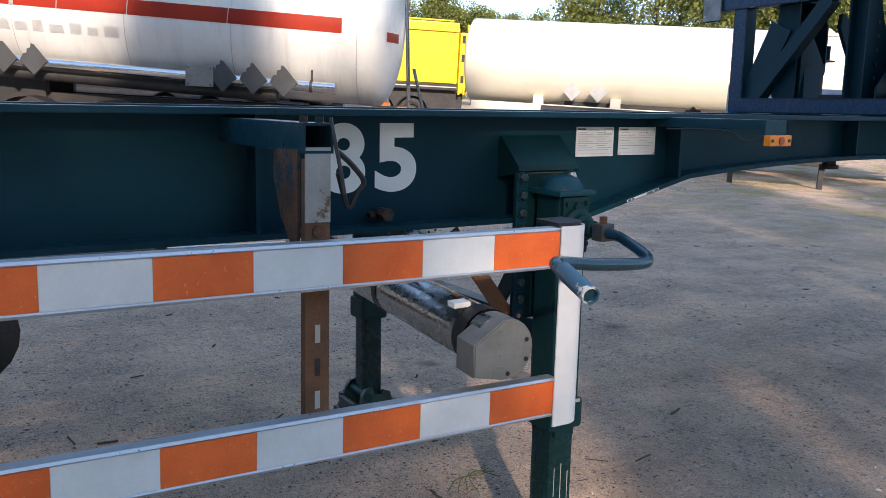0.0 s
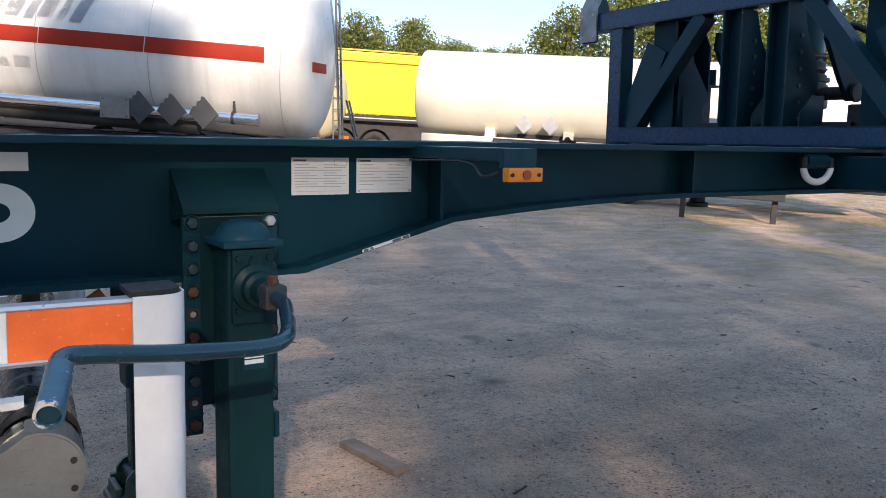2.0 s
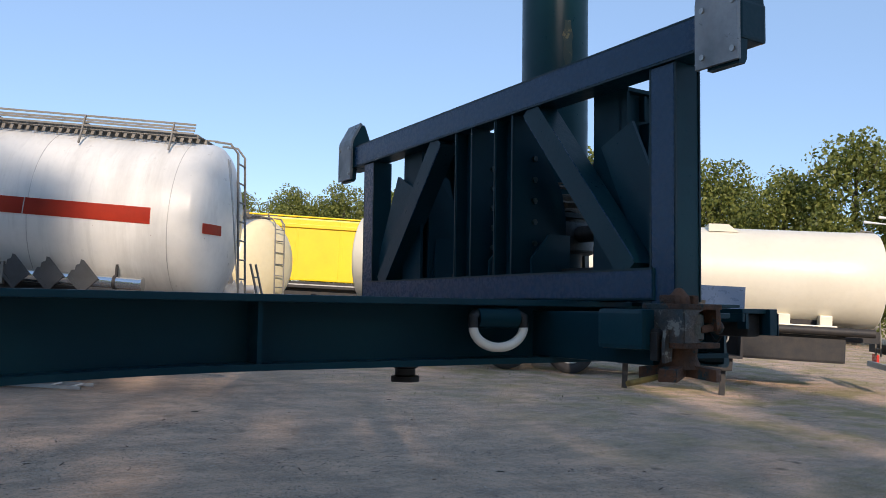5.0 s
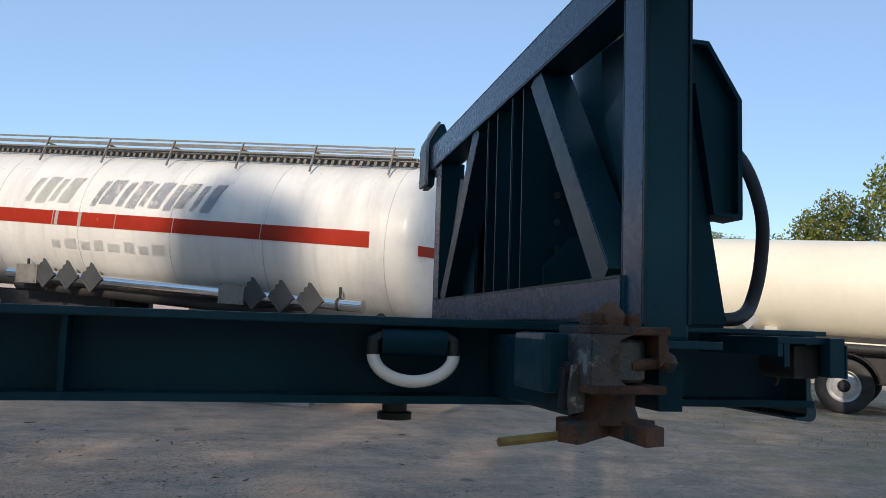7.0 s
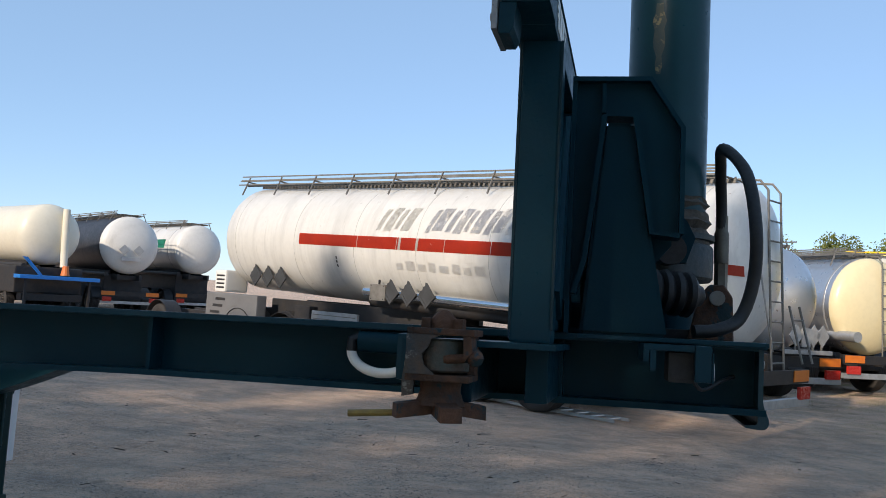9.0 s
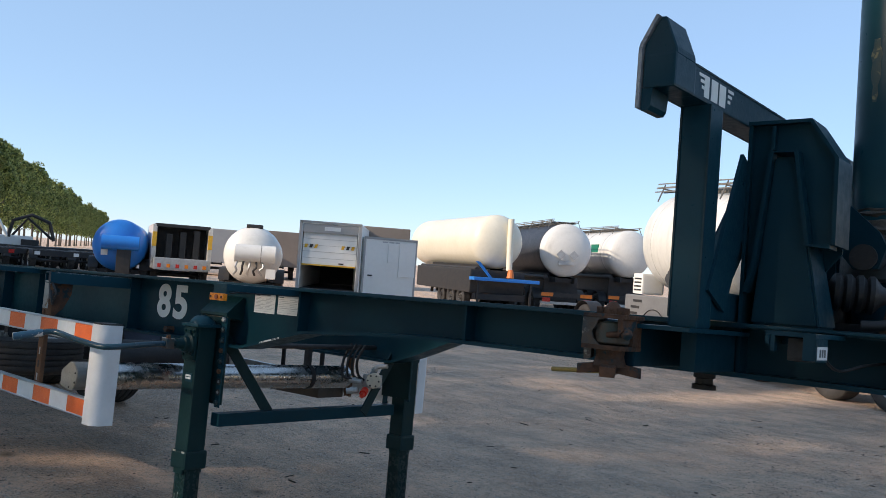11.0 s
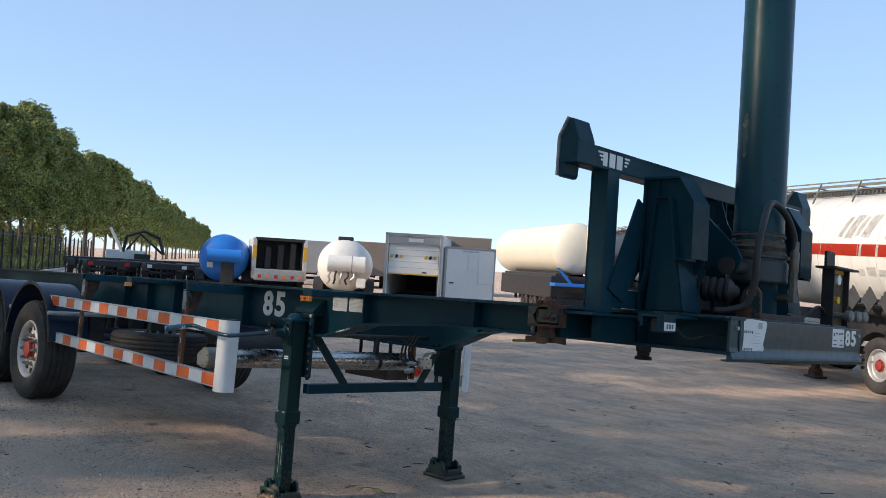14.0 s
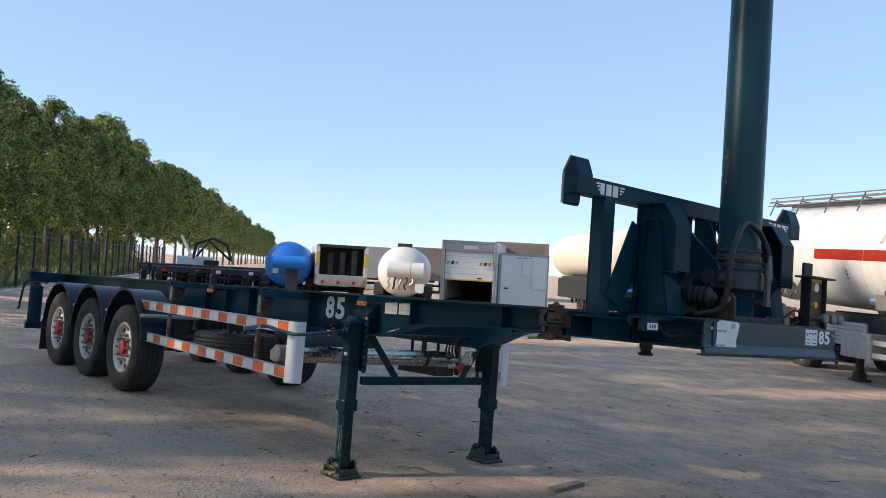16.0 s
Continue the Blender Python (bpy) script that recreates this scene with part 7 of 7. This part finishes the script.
part("top_hatch", bx(0.5, 1.2, -0.3, 0.3, 2.62, 2.78, 0.05), DARK, v)
px, py = at(EX, EY, 146.15, 39)
v = thing("refuse_lorry", pose(px, py, 0, 0, 0, facing(px, py, 4)), "white refuse lorry with an open black rear hopper", "lorry")
running_gear(v, (1.5, 2.9, 6.2), 0.95, x0=0, x1=7.5)
for s in (-1, 1):
    part("hopper_side", bx(0.0, 6.0, s * 1.12 - 0.09, s * 1.12 + 0.09, 0.8, 2.62, 0.03), mat("rust_streaked_white", (0.62, 0.60, 0.56), 0.5, 0, (0.40, 0.36, 0.32), 0.8, 2, wear=(0.22, 0.12, 0.07), wear_scale=4, wear_from=0.58, wear_soft=0.1), v)
    part("marker_band", bx(-0.02, 0.0, s * 1.12 - 0.09, s * 1.12 + 0.09, 1.7, 2.3), YELLOWTAG, v)
part("hopper_roof", bx(0.0, 6.0, -1.1, 1.1, 2.52, 2.66, 0.02), DARK, v)
part("hopper_back", bx(1.2, 1.3, -1.05, 1.05, 0.8, 2.52), DARK, v)
for k in range(3):
    part("lift_arm", bx(0.1, 0.5, -0.7 + 0.55 * k, -0.45 + 0.55 * k, 1.2, 2.45 - 0.1 * k, 0.03), BLACK, v)
part("hopper_lip", bx(-0.3, 0.3, -1.1, 1.1, 0.75, 1.25, 0.05), GALV, v)
for k in range(6):
    part("lamp", bx(-0.33, -0.3, -1.0 + 0.36 * k, -0.86 + 0.36 * k, 0.85, 1.0), REDLENS if k % 2 else AMBER, v)
px, py = at(EX, EY, 149.78, 39.3)
v = simple_tanker(pose(px, py, 0, 0, 0, facing(px, py, -3)), "bright blue gas tank trailer", 1.08, 8, 1.62, BLUE, None, False, None, d=0.6, lamps=False)
part("pump_drum", rod(bmesh.new(), (-0.25, -0.80, 1.72), (-0.25, 0.66, 1.72), 0.30, 18), BLUE, v, "", True)
part("label", bx(0.06, 0.08, 0.42, 0.68, 1.18, 1.42), PAPER, v)
part("pump_stand", bx(-0.35, -0.02, -0.5, 0.05, 0.4, 1.5, 0.03), DARK, v)

# grey sheds and lorry tops peeping over the row
for az, D, w, z, mt, lb in ((134.2, 58, 3.6, 3.9, BROWNBOX, "brown grey box trailer"), (144.2, 60, 2.6, 3.1, GREYPANEL, "grey tarpaulin trailer"), (140.4, 62, 3.4, 3.3, BROWNBOX, "brown box trailer")):
    px, py = at(WX, WY, az, D)
    v = thing("box_trailer", pose(px, py, 0, 0, 0, facing(px, py)), lb + " parked behind the row", "trailer")
    part("body", bx(0, 8, -w / 2, w / 2, 0.9, z, 0.04), mt, v)
    running_gear(v, (2, 3.3), 0.9, x0=0, x1=8)

# dark bare chassis parked side by side
for i, az in enumerate((156.6, 155.4, 154.3, 153.2, 152.1, 151.0)):
    px, py = at(WX, WY, az, 52 + (i % 3) * 1.5)
    v = thing("bare_chassis", pose(px, py, 0, 0, 0, facing(px, py, 12)), "dark bare truck chassis without a body", "truck chassis", "row of bare chassis")
    running_gear(v, (0.9, 2.2, 5.6), 0.95, x0=-0.4, x1=7.0, half=0.95, R=0.48)
    part("rear_beam", bx(-0.5, -0.38, -1.15, 1.15, 0.75, 1.05, 0.02), DARK, v)
    part("cab", bx(5.6, 7.2, -1.1, 1.1, 0.8, 1.15, 0.08), DARK, v)
    for s in (-1, 1):
        part("tail_lamp", bx(-0.56, -0.5, s * 0.95 - 0.13, s * 0.95 + 0.13, 0.8, 0.98), BOXWHITE if i % 2 else REDLENS, v)
px, py = at(WX, WY, 154.6, 60)
v = thing("loader_crane", pose(px, py, 0, 0, 0, facing(px, py)), "folded dark loader crane on a truck frame", "crane")
part("base", bx(-0.5, 0.6, -0.5, 0.5, 0.0, 1.5, 0.05), DARK, v)
part("boom", tube(bmesh.new(), [(0, -1.3, 1.5), (0, -1.0, 2.6), (0, 0, 3.0), (0, 1.0, 2.6), (0, 1.2, 1.6)], 0.11, 8), DARK, v)
part("boom", tube(bmesh.new(), [(0.2, -1.2, 1.6), (0.2, 0.2, 2.8), (0.2, 1.0, 1.7)], 0.08, 8), DARK, v)
px, py = at(WX, WY, 155.6, 60)
v = thing("mast_truck", pose(px, py, 0, 0, 0, facing(px, py)), "pale truck with a leaning white mast", "truck")
part("body", bx(0, 5, -1.2, 1.2, 0.8, 1.7, 0.05), BOXWHITE, v)
part("mast", rod(bmesh.new(), (0, 0.2, 1.6), (0, 1.0, 3.1), 0.09, 8), BOXWHITE, v)
running_gear(v, (1, 4), 0.7, x0=0, x1=5)


# ---- fence, kerb and grass bank ----
fa, fb = Vector((-17.5, -1.9, 0)), Vector((-80, 31.4, 0))
fd = (fb - fa).normalized()
fence = thing("metal_fence", Matrix.Translation(fa) @ Matrix.Rotation(math.atan2(fd.y, fd.x), 4, "Z"), "dark green bar fence along the yard's edge", "fence")
span = (fb - fa).length
n = int(span / 2.6)
pm = bmesh.new()
box(pm, -0.05, 0.05, -0.05, 0.05, 0, 2.42, 0.006)
for k in range(7):
    box(pm, -0.065, 0.065, -0.07, -0.05, 0.3 + 0.3 * k, 0.345 + 0.3 * k)
p0 = part("post", pm, FENCE, fence)
for i in range(1, n + 1):
    o = new("post", p0.data)
    o.parent = fence
    o.location = (i * span / n, 0, 0)
for z in (0.18, 2.2):
    part("rail", bx(0, span, -0.02, 0.02, z - 0.02, z + 0.02), FENCE, fence)
bm = bmesh.new()
for i in range(int(span / 0.25)):
    x = i * 0.25
    vs = [bm.verts.new((x + a, 0.0 + c, z)) for z in (0.1, 2.3) for a, c in ((-0.0035, 0), (0.002, 0.0035), (0.002, -0.0035))]
    for k in range(3):
        bm.faces.new((vs[k], vs[(k + 1) % 3], vs[3 + (k + 1) % 3], vs[3 + k]))
tagged(part("infill", bm, FENCE, fence), kind="stuff")
kerb = part("kerb", bx(0, span, -0.80, -0.55, -0.02, 0.16, 0.01), KERB)
kerb.matrix_world = fence.matrix_world
tagged(kerb, "pale concrete kerb below the fence", "kerb", kind="structure")


def tufts(name, area, n, h, seed, label):
    rng = np.random.default_rng(seed)
    p = area(rng, n)
    hh = rng.uniform(0.4, 1.0, n) * h
    a = rng.uniform(0, 2 * np.pi, n)
    w = rng.uniform(0.02, 0.06, n) * (h / 0.3)
    lean = rng.normal(0, 0.25, (n, 2)) * hh[:, None]
    v = np.zeros((n, 3, 3))
    v[:, 0] = p + np.c_[np.cos(a) * w, np.sin(a) * w, np.zeros(n)]
    v[:, 1] = p - np.c_[np.cos(a) * w, np.sin(a) * w, np.zeros(n)]
    v[:, 2] = p + np.c_[lean, hh]
    m = bpy.data.meshes.new(name)
    m.from_pydata(v.reshape(-1, 3).tolist(), [], np.arange(3 * n).reshape(-1, 3).tolist())
    m.materials.append(GRASS)
    return tagged(new(name, m), label, "grass", kind="stuff")


def bank(rng, n):
    t, d = rng.uniform(0, 75, n), rng.uniform(0.3, 12, n)
    return np.c_[fa.x + fd.x * t - fd.y * d, fa.y + fd.y * t + fd.x * d, np.zeros(n)]


tufts("long_grass", bank, 26000, 0.9, 3, "long grass and weeds behind the fence")


# ---- trees ----
def crown_mesh(name, seed, H, R, base, n, leaf, shape, material, nb=95, clump=0.36):
    """Leaf clumps: small quads gathered round many boughs inside a tapering outline."""
    rng = np.random.default_rng(seed)
    t = rng.uniform(0, 1, nb) ** 0.9
    rad = R * shape(t)
    ang = rng.uniform(0, 2 * np.pi, nb)
    rr = rad * np.sqrt(rng.uniform(0.05, 1.0, nb))
    cen = np.c_[rr * np.cos(ang), rr * np.sin(ang), base + (H - base) * t]
    size = rng.uniform(0.45, 1.0, nb) * R * clump
    which = rng.integers(0, nb, n)
    d = rng.normal(0, 1, (n, 3))
    d /= np.linalg.norm(d, axis=1)[:, None]
    p = cen[which] + d * (size[which] * rng.uniform(0.35, 1.0, n) ** 0.5)[:, None] * np.array((1, 1, 1.15))
    a = rng.normal(0, 1, (n, 3))
    a /= np.linalg.norm(a, axis=1)[:, None]
    b = np.cross(a, rng.normal(0, 1, (n, 3)))
    b /= np.linalg.norm(b, axis=1)[:, None]
    s = (rng.uniform(0.6, 1.3, n) * leaf)[:, None]
    v = np.stack([p - a * s, p + b * s * 0.6, p + a * s, p - b * s * 0.6], 1).reshape(-1, 3)
    m = bpy.data.meshes.new(name)
    m.from_pydata(v.tolist(), [], np.arange(4 * n).reshape(-1, 4).tolist())
    m.materials.append(material)
    return m


def trunk_mesh(name, seed, H, r, spread):
    rng = random.Random(seed)
    bm = bmesh.new()
    pts = [(0, 0, -0.1), (0.05, 0.03, H * 0.25), (-0.05, 0.06, H * 0.55), (0.05, 0, H * 0.92)]
    sp = smooth_path(pts, 5)
    m = len(sp)
    rings = []
    for i, p in enumerate(sp):
        q = r * (1.25 if i == 0 else 1.0) * (1 - 0.85 * i / m)
        rings.append([bm.verts.new((p.x + q * math.cos(k * math.pi / 4), p.y + q * math.sin(k * math.pi / 4), p.z)) for k in range(8)])
    for a, c in zip(rings, rings[1:]):
        for k in range(8):
            bm.faces.new((a[k], a[(k + 1) % 8], c[(k + 1) % 8], c[k]))
    for k in range(14):
        z = H * rng.uniform(0.16, 0.8)
        an, ln = rng.uniform(0, 6.28), spread * rng.uniform(0.5, 0.95)
        e = (math.cos(an) * ln, math.sin(an) * ln, z + ln * rng.uniform(0.5, 1.1))
        rod(bm, (0, 0, z), e, r * 0.30, 6, r * 0.08)
    bmesh.ops.recalc_face_normals(bm, faces=bm.faces)
    me_ = bpy.data.meshes.new(name)
    bm.to_mesh(me_)
    bm.free()
    me_.materials.append(BARK)
    return me_


POPLARS = []
for i in range(3):
    H = 13.5
    POPLARS.append((trunk_mesh("trunk", 20 + i, H, 0.22, 1.8), crown_mesh("crown", 40 + i, H, 2.75, 3.9, 21000, 0.115,
                   lambda t: np.clip(0.66 + 1.1 * t - 1.60 * t ** 2.3, 0.12, 1), LEAF, 150, 0.27)))
FARPOPLARS = [(POPLARS[i][0], crown_mesh("crown", 45 + i, 13.5, 2.75, 3.4, 7000, 0.19, lambda t: np.clip(0.66 + 1.1 * t - 1.60 * t ** 2.3, 0.12, 1), LEAF, 130, 0.28)) for i in range(3)]
THIN = []
for i in range(2):
    H = 13.5
    THIN.append((trunk_mesh("trunk", 30 + i, H, 0.20, 1.8), crown_mesh("crown", 50 + i, H, 2.8, 2.0, 16500, 0.105,
                lambda t: np.clip(0.62 + 1.1 * t - 1.55 * t ** 2.3, 0.10, 1), LEAF, 300, 0.23)))
OAKS = []
for i in range(3):
    H = 10.5
    OAKS.append((trunk_mesh("trunk", 60 + i, H, 0.25, 3.0), crown_mesh("crown", 80 + i, H, 4.6, 1.6, 15000, 0.135,
                lambda t: np.clip(0.75 + 0.9 * t - 1.45 * t ** 2.0, 0.15, 1), LEAF2)))


BUSH = crown_mesh("crown", 97, 10.5, 4.6, 0.4, 3800, 0.26, lambda t: np.clip(0.9 + 0.5 * t - 1.2 * t ** 2.0, 0.15, 1), LEAF2)


def tree(kind, x, y, scale, turn, label, group):
    tm, cm = kind
    o = thing("tree", Matrix.Translation((x, y, 0)) @ Matrix.Rotation(turn, 4, "Z") @ Matrix.Diagonal((scale * 0.97, scale * 0.97, scale, 1)), label, "tree", group)
    part("trunk", tm, BARK, o)
    part("crown", cm, LEAF, o)
    return o


rng_t = random.Random(11)
rowd = Vector((-0.85, 0.527, 0)).normalized()
row0 = Vector((-45, 6.8, 0))
s = -78.0
i = 0
while s < 330:
    p = row0 + rowd * (s + rng_t.uniform(-0.7, 0.7))
    k = (0.82 + 0.08 * smoothstep(-5, 25, s) if s > -24 else 1.12 + 0.21 * smoothstep(-38, -44, s)) + rng_t.uniform(-0.07, 0.07)
    tree(THIN[i % 2] if s < -26 else (POPLARS if s < 60 else FARPOPLARS)[i % 3], p.x + rng_t.uniform(-0.5, 0.5), p.y + rng_t.uniform(-0.5, 0.5), k, rng_t.uniform(0, 6.28), "tall leafy poplar in the row along the yard", "poplar row")
    s += 4.4 if s < 60 else (7.5 if s < 190 else 11.0)
    i += 1
for az, D, k in ((78, 85, 0.85), (74, 80, 0.8), (70.5, 78, 0.82), (67, 76, 0.86), (63.5, 74, 0.9), (60, 73, 0.86), (57.5, 72, 0.72),
                 (58, 105, 0.95), (54.5, 110, 0.95), (51, 105, 0.9), (47.5, 108, 0.95), (44, 104, 0.9), (62, 104, 0.95), (66, 106, 0.95), (60, 109, 1.0), (64, 108, 1.02), (68, 106, 1.0), (56.3, 107, 0.95), (53.5, 62, 0.62), (50, 56, 0.82), (46.3, 52, 0.93), (42.5, 50, 0.84), (38.8, 50, 0.86), (35, 47, 0.75), (31, 46, 0.9), (27, 45, 0.84), (22, 46, 0.9)):
    x, y = at(3.0, -2.6, az, D)
    tree(OAKS[i % 3], x, y, k, rng_t.uniform(0, 6.28), "broad leafy tree behind the parked tankers", "trees behind the yard")
    i += 1
tagged(tufts("hedge_grass", lambda r, n: np.c_[r.uniform(9, 42, n), r.uniform(7, 40, n), np.zeros(n)], 14000, 0.045, 5, "short weeds and moss at the yard's edge"))

for k in range(26):
    t, d = 1.5 + 2.9 * k, 4.0 + 3.2 * (k * 7 % 5) / 4
    o = thing("shrub", Matrix.Translation((fa.x + fd.x * t - fd.y * d, fa.y + fd.y * t + fd.x * d, -0.3)) @ Matrix.Rotation(k * 1.7, 4, "Z") @ Matrix.Scale(0.30 + 0.05 * (k % 3), 4), "leafy shrub in the rough grass behind the fence", "shrub", "shrubs behind the fence")
    part("trunk", OAKS[k % 3][0], BARK, o)
    part("crown", BUSH, LEAF2, o)

# ---- loose things on the ground ----
pl = part("plank", bx(-0.22, 0.22, -0.045, 0.045, 0.0, 0.028, 0.004), WOOD)
pl.matrix_world = pose(2.98, 0.70, ground_z(2.98, 0.7) + 0.004, 0, 1, 98)
tagged(pl, "short weathered plank lying on the dirt", "plank")
lad = thing("ladder", pose(3.79, 10.57, ground_z(3.79, 10.57) + 0.02, 0, 0, -36.4), "aluminium ladder lying on the ground", "ladder")
for y in (0, 0.38):
    part("stile", bx(-1.6, 1.6, y - 0.012, y + 0.012, 0, 0.045), GALV, lad)
for k in range(11):
    part("rung", rod(bmesh.new(), (-1.45 + 0.29 * k, 0, 0.03), (-1.45 + 0.29 * k, 0.38, 0.03), 0.014, 8), ALU, lad)


bm = bmesh.new()
rg = random.Random(3)
ring = [(0.16 * math.cos(k * 0.785) * rg.uniform(0.6, 1.1), 0.09 * math.sin(k * 0.785) * rg.uniform(0.6, 1.1)) for k in range(8)]
prism(bm, ring, "z", 0.0, 0.006)
prism(bm, [(x * 0.55 + 0.02, y * 0.5) for x, y in ring], "z", 0.006, 0.016)
sc = part("scrap", bm, PAPER)
sc.matrix_world = pose(-1.78, 3.32, ground_z(-1.78, 3.32) + 0.003, 0, 0, -30)
tagged(sc, "scrap of white plastic film on the dirt", "litter")
st = thing("dry_stalk", pose(1.96, -0.10, ground_z(1.96, -0.10) + 0.006, 0, 0, 20), "dry bent grass stalks on the dirt", "twig")
for k in range(4):
    part("stalk", tube(bmesh.new(), smooth_path([(-0.16 + 0.03 * k, -0.03 * k, 0.0), (-0.05, 0.03 - 0.02 * k, 0.012 + 0.006 * k), (0.06, 0.02 * k - 0.02, 0.01), (0.17 - 0.02 * k, 0.05 - 0.04 * k, 0.0)], 4), 0.0022, 5), GRASS, st)


def scatter(name, label, material, seed, n, region, sizes, flat, threshold, patch):
    """Small stones thrown over a region, gathered in patches, sitting in the dirt."""
    rng = np.random.default_rng(seed)
    base = np.array([(1, 0, 0), (0, 1, 0), (-1, 0, 0), (0, -1, 0), (0, 0, flat), (0, 0, -0.4)], float)
    tri = np.array([(0, 1, 4), (1, 2, 4), (2, 3, 4), (3, 0, 4), (1, 0, 5), (2, 1, 5), (3, 2, 5), (0, 3, 5)])
    vs, fs = [], []
    k = 0
    for i in range(n):
        x, y = rng.uniform(region[0], region[1]), rng.uniform(region[2], region[3])
        gather = noise.noise(Vector((x * patch, y * patch, seed))) + 0.6 * noise.noise(Vector((x * patch * 3.1, y * patch * 3.1, seed + 4.0)))
        size = sizes[0] + (sizes[1] - sizes[0]) * rng.random() ** 4
        b = base * size * rng.uniform(0.55, 1.35, (6, 3)) * (1.4, 0.8, 1)
        a = rng.uniform(0, 6.28)
        if gather + rng.normal(0, 0.22) < threshold:
            continue
        r = np.array([(math.cos(a), -math.sin(a), 0), (math.sin(a), math.cos(a), 0), (0, 0, 1)])
        vs.append(b @ r.T + (x, y, ground_z(x, y) + 0.001))
        fs.append(tri + 6 * k)
        k += 1
    m = bpy.data.meshes.new(name)
    m.from_pydata(np.concatenate(vs).tolist(), [], np.concatenate(fs).tolist())
    m.materials.append(material)
    tagged(new(name, m), label, "gravel", kind="stuff")


scatter("gravel", "pale loose gravel pressed into the dirt", STONE, 12, 80000, (-5, 4, -3.5, -0.8), (0.0028, 0.012), 0.6, -0.10, 1.3)
scatter("gravel", "small stones strewn over the dirt", STONE, 31, 60000, (-3, 11, -3.2, 9.0), (0.0028, 0.012), 0.6, 0.22, 0.7)
scatter("stone_chips", "dark stone chips and bark scraps on the dirt", CHIP, 17, 70000, (-3, 9, -3.0, 7.0), (0.0028, 0.0125), 0.45, 0.20, 0.8)


def twigs():
    rng = np.random.default_rng(5)
    n = 220
    x, y = rng.uniform(-2, 9, n), rng.uniform(-3, 8, n)
    a, ln, th = rng.uniform(0, 3.14, n), 0.03 + 0.10 * rng.random(n) ** 3, rng.uniform(0.0015, 0.0045, n)
    bm = bmesh.new()
    for i in range(n):
        z = ground_z(x[i], y[i]) + 0.004
        dx, dy = math.cos(a[i]) * ln[i] / 2, math.sin(a[i]) * ln[i] / 2
        bar(bm, (x[i] - dx, y[i] - dy, z), (x[i] + dx, y[i] + dy, z + rng.uniform(-0.002, 0.006)), th[i] * 2, th[i] * 2)
    tagged(part("litter", bm, mat("dark_twig", (0.05, 0.038, 0.028), 0.9, 0, (0.10, 0.08, 0.06), 0.8, 20)), "dark twigs and bark scraps on the dirt", "twigs", kind="stuff")


twigs()
